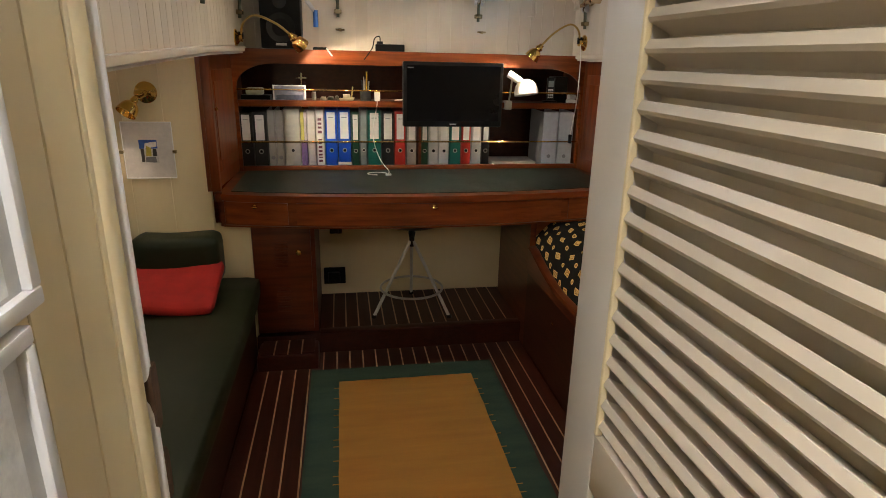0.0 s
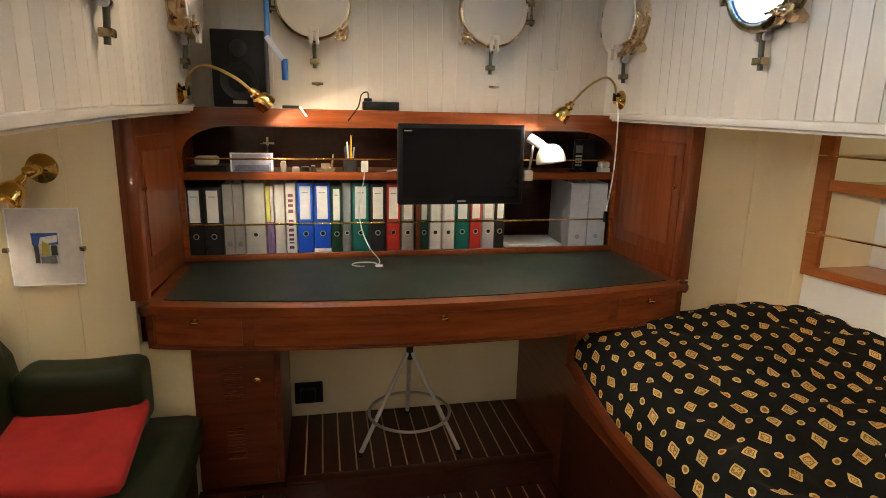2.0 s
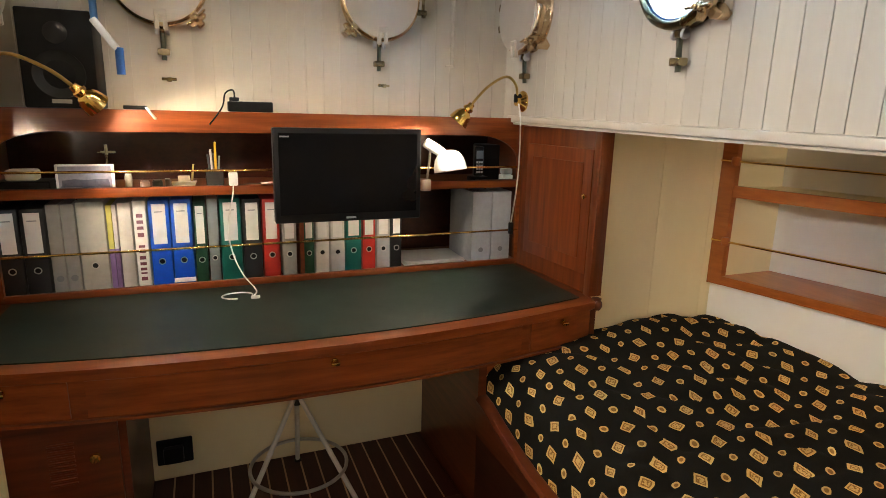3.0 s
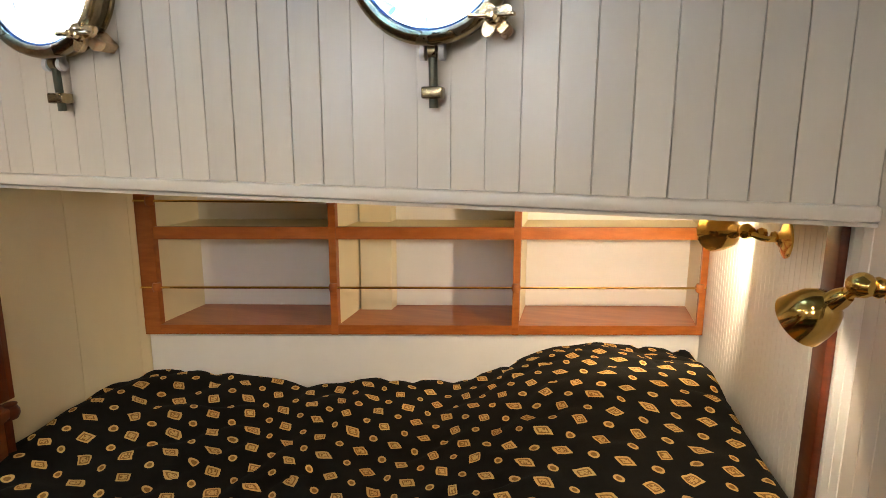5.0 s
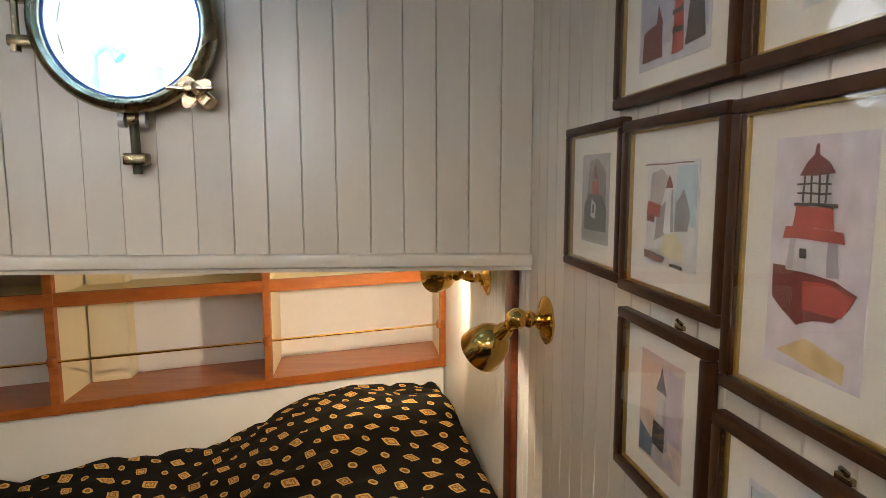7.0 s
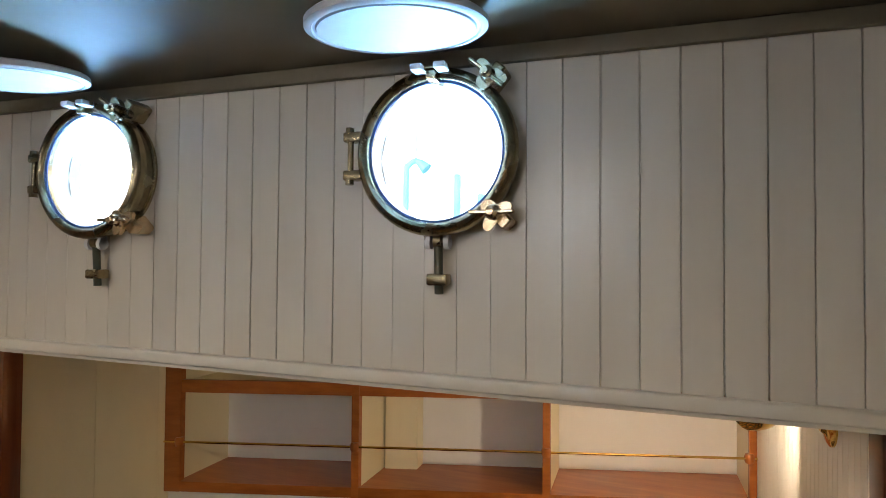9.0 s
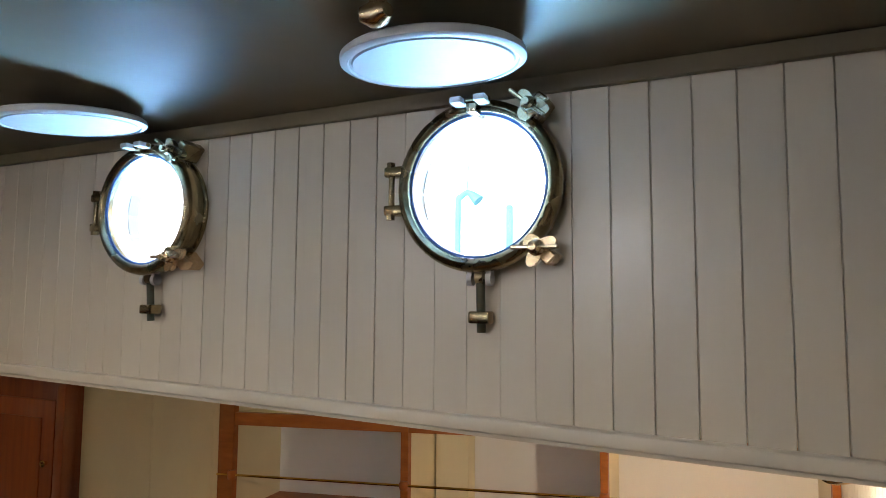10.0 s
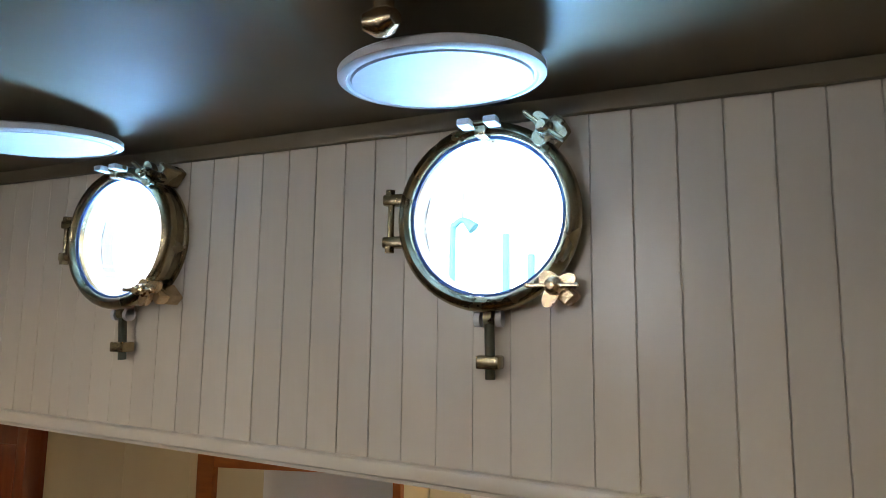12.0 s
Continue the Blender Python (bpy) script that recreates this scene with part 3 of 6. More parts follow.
for y0, y1, z0, z1, seed in ((0.650, 0.674, 1.002, 1.092, 1.0), (0.660, 0.675, 0.890, 0.968, 5.0)):
    outline = []
    for k in range(18):
        a = math.tau * k / 18
        wob = 1 + 0.28 * noise.noise(Vector((math.cos(a) * 2, math.sin(a) * 2, seed)))
        outline.append(((y0 + y1) / 2 + math.cos(a) * (y1 - y0) / 2 * wob, (z0 + z1) / 2 + math.copysign(abs(math.sin(a)) ** 0.6, math.sin(a)) * (z1 - z0) / 2 * wob))
    part("bare_wood", prism(outline, 0.0, 0.0098, face_pose((-0.2660, 0, 0), (0, 1, 0), (1, 0, 0))), BARE_WOOD, jamb, "bare dark wood where the paint is chipped")
part("lintel", box(DOOR_L - 0.05, DOOR_R + 0.05, 0.68, 0.772, DOOR_H - 0.035, DOOR_H - 0.001, 0.004), CREAM_PAINT, jamb)
part("hinge_post", box(0.3345, 0.3455, 0.643, 0.775, 0, DOOR_H - 0.036, 0.005, 3), STILE_PAINT, jamb, smooth=30)


def louvered_door():
    """Swung square on its hinges at the post; built in its own space, hinge edge at the origin."""
    door = thing("louvered_door", pose(0.276, 0.640, 0, 0, 0, 0.6), "open cream louvered cabin door", "door", "", "structure")
    w, t, st = 0.605, 0.034, 0.084
    for a, b in ((-st, 0.0), (-w, -w + st)):
        part("stile", box(0, t, a, b, 0.03, 1.90, 0.004), STILE_PAINT, door, smooth=30, local=True)
    for a, b in ((0.03, 0.16), (0.935, 1.015), (1.80, 1.90)):
        part("rail", box(0, t, -w + st + 0.0005, -st - 0.0005, a, b, 0.003), WHITE_PAINT, door, smooth=30, local=True)
    part("panel", box(0.010, t - 0.010, -w + st + 0.0005, -st - 0.0005, 0.161, 0.934), WHITE_PAINT, door, local=True)
    part("bead", box(-0.001, 0.008, -st - 0.0075, -st - 0.0004, 1.016, 1.799, 0.002), CREAM_PAINT, door, local=True)
    part("backing", box(t - 0.004, t - 0.001, -w + st + 0.0005, -st - 0.0005, 1.016, 1.799), WHITE_PAINT, door, local=True)
    # each slat: a blunt nose flush with the face, falling away to the inside
    prof = [(0.0005, 0.0032), (0.0050, 0.0118), (0.0062, 0.0122), (0.0295, -0.0016), (0.0295, -0.0135), (0.0030, -0.0010)]
    bm = bmesh.new()
    ends = [[bm.verts.new((d, y, z)) for d, z in prof] for y in (-w + st + 0.0008, -st - 0.0078)]
    for k in range(len(prof)):
        n = (k + 1) % len(prof)
        bm.faces.new((ends[0][k], ends[0][n], ends[1][n], ends[1][k]))
    bm.faces.new(ends[0])
    bm.faces.new(list(reversed(ends[1])))
    slat = finish(bm, "slat", 0)
    slat.materials.append(WHITE_PAINT)
    for k in range(26):
        part("slat", slat, WHITE_PAINT, door, local=True).matrix_basis = pose(0, 0, 1.0272 + 0.0291 * k)
    knob = lathe([(0, 0), (0.012, 0), (0.012, 0.012), (0.022, 0.025), (0.02, 0.042), (0, 0.048)], 20, face_pose((0, -w + 0.03, 0.955), (0, 1, 0), (-1, 0, 0)))
    part("knob", knob, BRASS, door, "brass knob", 40, local=True)


louvered_door()


# ---- portholes ----
def dog(bm, angle, wing_turn=0.0):
    """A hinged clamp on the rim: a post, a lobed plate, a boss and a nut with two thin wings."""
    c, s = math.cos(radians(angle)), math.sin(radians(angle))
    m = Matrix.Translation((0.164 * c, 0.164 * s, 0.026)) @ pose(0, 0, 0, 0, 0, angle)
    box(-0.012, 0.030, -0.012, 0.012, -0.023, 0.036, 0.003, 1, bm, m)
    lobes = []
    for k in range(30):
        a = math.tau * k / 30
        r = 0.021 + 0.008 * math.cos(3 * a + math.pi)
        lobes.append((r * math.cos(a) * 0.95, r * math.sin(a) * 1.25))
    prism(lobes, 0.036, 0.050, m, bm)
    lathe([(0, 0.045), (0.013, 0.045), (0.014, 0.058), (0.011, 0.062), (0.011, 0.070), (0.006, 0.072), (0.006, 0.080), (0, 0.081)], 16, m, bm)
    w = m @ pose(0, 0, 0, 0, 0, wing_turn)
    for sgn in (1, -1):
        box(-0.0035, 0.0035, min(sgn * 0.010, sgn * 0.050), max(sgn * 0.010, sgn * 0.050), 0.056, 0.066, 0.002, 1, bm, w @ pose(0, 0, 0, sgn * 9, 0, 0))
    return bm


def porthole(m, label, is_open, dogs, hinge, group=""):
    p = thing("porthole", m, label, "porthole", group)
    rim = lathe([(0.131, 0.040), (0.131, 0.058), (0.134, 0.064), (0.140, 0.068), (0.148, 0.066), (0.154, 0.059), (0.1555, 0.050), (0.154, 0.040), (0.147, 0.036), (0.143, 0.030), (0.142, 0.010), (0.146, 0.007), (0.146, 0.0005), (0.1395, 0.0005), (0.1395, 0.040)], 64, closed=True)
    part("rim", rim, OLD_BRASS if is_open else CLAMP_BRASS, p, "tarnished brass rim" if is_open else "worn polished brass rim", 40, True)
    part("sleeve", lathe([(PORT_R, -0.036), (PORT_R, 0.0395), (0.139, 0.0395), (0.139, 0.0002), (0.1335, 0.0002), (0.1335, -0.036)], 40, closed=True), FRAME_WHITE, p, "white painted sleeve", 40, True)
    seal = lathe([(0.1308, 0.0525), (0.1265, 0.0540), (0.1265, 0.0560), (0.1308, 0.0585)], 48)
    part("seal", seal, plain((0.05, 0.12, 0.30), 0.5), p, "blue glazing seal", 40, True)
    pane = part("pane", lathe([(0, 0.048), (0.1306, 0.048), (0.1306, 0.0515), (0, 0.0515)], 48), GLASS, p, "clear glass pane", 0, True)
    pane.visible_shadow = False
    for a in dogs:
        # lower clamp gets the brighter brass: lamp light on it is in the colour
        part("clamp", dog(bmesh.new(), a, -45 if a == -45 else 0), CLAMP_BRASS if (a < -20 or not is_open) else OLD_BRASS, p, "winged brass clamp", 35, True)
    hm = pose(0, 0, 0.018, 0, 0, hinge)
    bm = bmesh.new()
    for s in (1, -1):
        box(0.146, 0.186, s * 0.037 - 0.010, s * 0.037 + 0.010, 0.018, 0.042, 0.004, 2, bm, hm)
        lathe([(0, 0), (0.009, 0), (0.009, 0.014), (0, 0.014)], 6, hm @ pose(0.174, s * 0.055, 0.034, 90 * s, 0, 0), bm)
    rod(hm @ Vector((0.172, -0.05, 0.034)), hm @ Vector((0.172, 0.05, 0.034)), 0.006, None, 10, bm)
    part("hinge", bm, OLD_BRASS, p, "", 35, True)
    # swing bolt under the rim
    for s in (1, -1):
        bm = lathe([(0, -0.005), (0.013, -0.005), (0.013, 0.005), (0, 0.005)], 14, pose(s * 0.018, -0.166, 0.030, 0, 90, 0))
        box(s * 0.018 - 0.005, s * 0.018 + 0.005, -0.168, -0.14, 0.02, 0.04, 0.002, 1, bm)
        part("bolt_lug", bm, LID_WHITE, p, "painted lug", 35, True)
    bm = rod((0, -0.166, 0.030), (0, -0.262, 0.024), 0.0085, None, 12)
    bolt = part("swing_bolt", bm, PATINA, p, "green-stained swing bolt", 35, True)
    part("block_nut", box(-0.020, 0.020, -0.246, -0.224, 0.010, 0.042, 0.004, 2), OLD_BRASS, bolt, "dark brass block nut", 35, True)
    part("bolt_eye", lathe([(0, -0.007), (0.013, -0.007), (0.013, 0.007), (0, 0.007)], 14, pose(0, -0.163, 0.030, 0, 90, 0)), OLD_BRASS, bolt, "", 35, True)
    lid_profile = [(0, 0.0), (0.122, 0.0), (0.124, 0.003), (0.128, 0.003), (0.130, 0.0), (0.137, 0.001), (0.141, 0.004), (0.141, 0.013), (0.136, 0.017), (0, 0.017)]
    if is_open:
        lid = lathe(lid_profile, 64, pose(0, 0.152, 0.236, -84, 0, 0))
        part("deadlight_lid", lid, LID_WHITE, p, "white round deadlight lid folded up under the ceiling", 35, True)
        for s in (0.022, -0.022):
            part("lid_hinge", box(s - 0.011, s + 0.011, 0.139, 0.151, 0.070, 0.102, 0.003, 2), LID_WHITE, p, "white hinge tab", 35, True)
        bm = box(-0.010, 0.010, 0.126, 0.148, 0.030, 0.082, 0.003)
        rod((-0.034, 0.146, 0.080), (0.034, 0.146, 0.080), 0.005, None, 10, bm)
        part("lid_hinge_pin", bm, OLD_BRASS, p, "dark hinge pin", 35, True)
        bm = box(-0.010, 0.010, 0.150, 0.198, 0.395, 0.412, 0.003)
        for s in (1, -1):
            lathe([(0, 0), (0.010, 0), (0.016, 0.010), (0.016, 0.020), (0.009, 0.034), (0, 0.034)], 12, pose(-s * 0.012, 0.156, 0.402, 0, s * 70, 0), bm)
        part("ceiling_catch", bm, CLAMP_BRASS, p, "brass ceiling catch", 35, True)
    else:
        bm = lathe([(0, 0.080), (0.135, 0.080), (0.1415, 0.077), (0.1425, 0.0695), (0, 0.0685)], 56)
        part("deadlight_lid", bm, WHITE_PAINT, p, "closed round deadlight lid painted white", 35, True)
        bm = bmesh.new()
        for s in (1, -1):
            box(s * 0.013 - 0.007, s * 0.013 + 0.007, -0.168, -0.112, 0.070, 0.088, 0.003, 1, bm)
        box(-0.02, 0.02, -0.124, -0.104, 0.076, 0.088, 0.003, 1, bm)
        part("lid_fork", bm, WHITE_PAINT, p, "", 35, True)
    return p


m_e = lambda y: face_pose((XR, y, PORT_Z), (0, -1, 0), (-1, 0, 0))
m_w = lambda y: face_pose((XL, y, PORT_Z), (0, 1, 0), (1, 0, 0))
m_n = lambda x: face_pose((x, YF, 1.915), (1, 0, 0), (0, -1, 0))
PG = "portholes round the cabin"
porthole(m_e(PORT_Y[0]), "open brass porthole with its lid folded up to the ceiling", True, (50, -45), 180, group=PG)
porthole(m_e(PORT_Y[1]), "open brass porthole with its lid folded up to the ceiling", True, (50, -45), 180, group=PG)
porthole(m_e(PORT_Y[2]), "brass porthole shut by a white round lid", False, (-45,), 180, group=PG)
porthole(m_w(PORT_Y[0]), "open brass porthole with its lid folded up to the ceiling", True, (130, 225), 0, group=PG)
porthole(m_w(PORT_Y[1]), "open brass porthole with its lid folded up to the ceiling", True, (130, 225), 0, group=PG)
porthole(m_w(PORT_Y[2]), "brass porthole shut by a white round lid", False, (225,), 0, group=PG)
porthole(m_n(FAR_X[0]), "brass porthole shut by a white round lid above the desk", False, (-48,), 180, group=PG)
porthole(m_n(FAR_X[1]), "brass porthole shut by a white round lid above the desk", False, (225,), 0, group=PG)

# unseen ceiling downlights; the one by the door is an added fill
for lx, ly in DOWNLIGHTS:
    d = thing("ceiling_downlight", pose(lx, ly, ZC), "unseen small round brass-rimmed ceiling downlight", "ceiling light", "ceiling downlights")
    part("bezel", lathe([(0.032, -0.001), (0.045, -0.001), (0.043, -0.008), (0.034, -0.010)], 28, closed=True), BRASS, d, "", 40, True)
    part("lens", lathe([(0, -0.004), (0.0335, -0.004), (0.0335, -0.001), (0, -0.001)], 28), BULB, d, "", 40, True)
# unseen fitting added for the passage light
d = thing("ceiling_downlight", pose(-0.17, -0.30, 2.06), "unseen small round brass-rimmed ceiling downlight", "ceiling light", "ceiling downlights")
part("bezel", lathe([(0.032, -0.001), (0.045, -0.001), (0.043, -0.008), (0.034, -0.010)], 28, closed=True), BRASS, d, "", 40, True)
part("lens", lathe([(0, -0.004), (0.0335, -0.004), (0.0335, -0.001), (0, -0.001)], 28), BULB, d, "", 40, True)

# ---- berth ----
def hull_e(y):
    """The shelf front along the starboard side."""
    return 1.983 + (2.79 - y) * 0.286


def sheer(y):
    """The rise of the shelf along the starboard side, towards the desk."""
    return 0.014 * (y - 0.765) - 0.014


def hull_w(y):
    pts = [(0.70, -1.52), (1.5, -1.42), (2.2, -1.29), (2.76, -1.165), (2.9, -1.13)]
    for (a, p), (b, q) in zip(pts, pts[1:]):
        if a <= y <= b:
            return p + (q - p) * (y - a) / (b - a)
    return pts[0][1] if y < pts[0][0] else pts[-1][1]


def strip_along(fn, ys, off0, off1, z0, z1, bm=None, rise=None):
    """A band that follows the hull line, from off0 to off1 outboard of it; rise lifts it along the way."""
    b = bm if bm is not None else bmesh.new()
    rings = [[b.verts.new((fn(y) + o, y, z + (rise(y) if rise else 0))) for o, z in ((off0, z0), (off1, z0), (off1, z1), (off0, z1))] for y in ys]
    for p, q in zip(rings, rings[1:]):
        for i in range(4):
            k = (i + 1) % 4
            b.faces.new((p[i], p[k], q[k], q[i]))
    b.faces.new(rings[0])
    b.faces.new(rings[-1])
    return b


berth = thing("berth", pose(1.0, 1.8, 0), "built-in double berth with a varnished mahogany front", "bed")
part("front_board", box(0.905, 0.932, 0.77, 2.70, 0.0, 0.44), SHADED_MAHOGANY, berth)


def rail_z(y):
    return 0.475 + 0.085 * max(0.0, min(1.0, (y - 2.25) / 0.42)) ** 1.6


bm = bmesh.new()
rings = []
for i in range(41):
    y = 0.772 + (2.70 - 0.772) * i / 40
    zt = rail_z(y)
    ring = [(0.898, 0.42), (0.940, 0.42), (0.946, zt - 0.035), (0.952, zt - 0.012), (0.944, zt - 0.002), (0.926, zt), (0.905, zt - 0.003), (0.897, zt - 0.014), (0.901, zt - 0.035)]
    rings.append([bm.verts.new((x, y, z)) for x, z in ring])
for p, q in zip(rings, rings[1:]):
    for i in range(len(p)):
        k = (i + 1) % len(p)
        bm.faces.new((p[i], p[k], q[k], q[i]))
bm.faces.new(rings[0]), bm.faces.new(rings[-1])
part("lee_rail", bm, MAHOGANY, berth, "rounded varnished rail rising towards the desk", 45)
part("mattress", box(0.965, 2.0, 0.775, 2.775, 0.30, 0.46, 0.03, 3), PANEL_WHITE, berth, "pale mattress", 30)
part("lock", lathe([(0, 0), (0.008, 0), (0.007, 0.006), (0, 0.007)], 14, face_pose((0.905, 2.30, 0.31), (0, -1, 0), (-1, 0, 0))), BRASS, berth, "small brass lock")
bm = bmesh.new()
strip_along(hull_e, [0.775, 1.468, 2.12, 2.785], 0.004, 0.03, 0.2, 0.835, bm, sheer)
whole("berth_lining", bm, PANEL_WHITE, "plain white lining between berth and shelf", "wall panel", "", "structure")


def duvet_top(x, y):
    """The height of the bedding."""
    xe = hull_e(y)
    z = 0.607
    z += 0.085 * math.exp(-((y - 2.62) / 0.34) ** 2)
    z += 0.034 * max(0, min(1, (x - 1.1) / 0.8))
    s = max(0.0, min(1.0, (1.74 - y) / 0.62))
    s = s * s * (3 - 2 * s)
    side = max(0.0, min(1.0, (x - 1.05) / 0.22))
    z += 0.225 * s * side * (1 - 0.35 * max(0, min(1, (x - 2.1) / 0.3)))
    z -= 0.035 * math.exp(-((y - 1.80) / 0.16) ** 2) * side
    z += 0.062 * math.exp(-((y - 1.80) / 0.28) ** 2) * max(0, min(1, (x - 1.3) / 0.7))
    z += 0.020 * math.exp(-((y - 1.25) / 0.30) ** 2) * max(0, min(1, (x - 1.6) / 0.6))
    z += 0.034 * math.exp(-((y - 2.74) / 0.16) ** 2) * math.exp(-((x - 1.58) / 0.30) ** 2)
    n = noise.noise(Vector((x * 3.1, y * 2.6, 1.7))) * 0.022 + noise.noise(Vector((x * 8, y * 7, 4.2))) * 0.009
    crease = abs(noise.noise(Vector((x * 4.5 + y * 2.4, y * 5.2 - x * 1.5, 9.1))))
    z += n - 0.016 * max(0, 0.22 - crease) / 0.22
    edge = max(0.0, min(1.0, (x - 0.935) / 0.14))
    z0 = rail_z(y) - 0.012
    z = z0 + (z - z0) * math.sin(edge * math.pi / 2) ** 0.7
    back = max(0.0, min(1.0, (xe + 0.0 - x) / 0.05))
    z = z - 0.06 * (1 - back)
    head = max(0.0, min(1.0, (y - 0.785) / 0.07))
    low = 0.56 + (0.265 - 0.11 * (x - 1.43)) * side
    z = low + (z - low) * math.sin(head * math.pi / 2) ** 0.6
    return z


bm = bmesh.new()
NX, NY = 90, 120
grid = []
for j in range(NY + 1):
    y = 0.785 + (2.775 - 0.785) * j / NY
    xe = hull_e(y) - 0.002
    row = []
    for i in range(NX + 1):
        x = 0.935 + (xe - 0.935) * (i / NX) ** 1.15
        row.append(bm.verts.new((x, y, duvet_top(x, y))))
    grid.append(row)
for j in range(NY):
    for i in range(NX):
        bm.faces.new((grid[j][i], grid[j][i + 1], grid[j + 1][i + 1], grid[j + 1][i]))
border = [grid[0][i] for i in range(NX + 1)] + [grid[j][NX] for j in range(1, NY + 1)] + [grid[NY][i] for i in range(NX - 1, -1, -1)] + [grid[j][0] for j in range(NY - 1, 0, -1)]
under = [bm.verts.new((v.co.x + 0.012, v.co.y, 0.445)) for v in border]
for i in range(len(border)):
    k = (i + 1) % len(border)
    bm.faces.new((border[i], border[k], under[k], under[i]))
whole("duvet", bm, DUVET, "rumpled black duvet printed with gold diamonds over pillows", "bedding", smooth=60)

# ---- shelves above the berth ----
def hull_shelf(name, fn, s, ys, z_bot, z_mid, z_rails, wide, label, rail_mat=SHELF_WOOD, d=0.20, back_mat=CREAM_PAINT, rise=None):
    """An open shelf let into the hull side, in bays between the y positions ys; s points outboard."""
    root = thing(name, pose(fn(1.8) + s * 0.1, 1.8, z_bot), label, "shelf")
    lift = rise or (lambda y: 0.0)
    fine = [ys[0] + (ys[-1] - ys[0]) * i / 12 for i in range(13)]
    half = (lambda y: rise(y) * 0.35) if rise else None
    part("bottom_shelf", strip_along(fn, fine, s * 0.012, s * d, z_bot, z_bot + 0.014, None, rise), rail_mat, root)
    part("middle_shelf", strip_along(fn, fine, s * 0.012, s * d, z_mid - 0.004, z_mid + 0.012, None, half), CREAM_PAINT, root)
    bm = strip_along(fn, fine, -s * 0.012, s * 0.011, z_bot - 0.017, z_bot + 0.019, None, rise)
    part("bottom_rail", bm, rail_mat, root)
    part("middle_rail", strip_along(fn, fine, -s * 0.008, s * 0.011, z_mid - 0.022, z_mid + 0.023, None, half), rail_mat, root)
    part("back_panel", strip_along(fn, fine, s * d, s * (d + 0.012), z_bot - 0.03, ZD + 0.010), back_mat, root)
    for i, y in enumerate(ys):
        w = wide if i == len(ys) - 1 else 0.0125
        a, b = (y - 2 * w, y) if i == len(ys) - 1 else ((y, y + 2 * w) if i == 0 else (y - w, y + w))
        bm = strip_along(fn, [a, b], -s * 0.013, s * 0.012, z_bot - 0.018 + lift(y), ZD + 0.009)
        part("post", bm, rail_mat, root)
        part("divider", strip_along(fn, [(a + b) / 2 - 0.008, (a + b) / 2 + 0.008], s * 0.0121, s * (d - 0.001), z_bot + 0.010 + lift(y), ZD + 0.009), CREAM_PAINT, root)
        for z in z_rails:
            end = -1 if i == len(ys) - 1 else (1 if i == 0 else 0)
            yb = (a if end < 0 else b) if end else y
            zz = z + lift(y) * 0.7
            bm = lathe([(0, -0.016), (0.013, -0.016), (0.017, -0.006), (0.017, 0.006), (0.013, 0.016), (0, 0.016)], 12, pose(fn(yb) - s * 0.014, yb, zz))
            part("rail_boss", bm, rail_mat, root, smooth=35)
    for z in z_rails:
        part("brass_rail", tube([(fn(y) - s * 0.016, y, z + lift(y) * 0.7) for y in fine], 0.0042, 8, steps=2), BRASS, root, "thin brass fiddle rail", 40)
    return root


berth_shelf = hull_shelf("berth_shelf", hull_e, 1, [0.768, 1.468, 2.121, 2.788], 0.854, 1.223, (1.020, 1.336), 0.027, "empty varnished open shelf with brass rails above the berth", SHELF_WOOD, 0.285, PANEL_WHITE, sheer)
# a cream boxed-in hull frame at the back of the middle bay
part("frame_casing", strip_along(hull_e, [1.985, 2.105], 0.215, 0.284, 0.866, ZD - 0.004), CREAM_PAINT, berth_shelf, "cream boxed-in hull frame")
book_shelf = hull_shelf("settee_shelf", hull_w, -1, [0.80, 1.45, 2.10, 2.755], 0.80, 1.125, (0.955, 1.28), 0.016, "varnished bookshelf with brass rails behind the settee, in shaded tone", SHADED_MAHOGANY)

# ---- on the side deck outside ----
def deck_ventilator(x, y):
    v = thing("deck_ventilator", pose(x, y, ZD + 0.085), "hooked ventilator pipe on the side deck, tinted for glare", "ventilator")
    part("pipe", tube([(x, y, ZD + 0.085), (x, y, 2.11), (x, y - 0.012, 2.17), (x, y - 0.05, 2.195), (x, y - 0.085, 2.175)], 0.016, 12), DECK_GEAR, v, smooth=40)
    part("hood", rod((x, y - 0.070, 2.188), (x, y - 0.110, 2.150), 0.020, 0.032, 16), DECK_GEAR, v, smooth=40)
    part("antenna", rod((x, y - 0.05, 2.19), (x, y - 0.055, 2.34), 0.004, None, 8), DECK_GEAR, v)


deck_ventilator(3.0, 2.27)
for y, h in ((2.00, 2.12), (1.88, 2.02)):
    whole("deck_post", box(2.98, 3.02, y - 0.016, y + 0.016, ZD + 0.085, h, 0.008), DECK_GEAR, "post on the side deck, tinted for glare", "post", "deck posts", smooth=30)

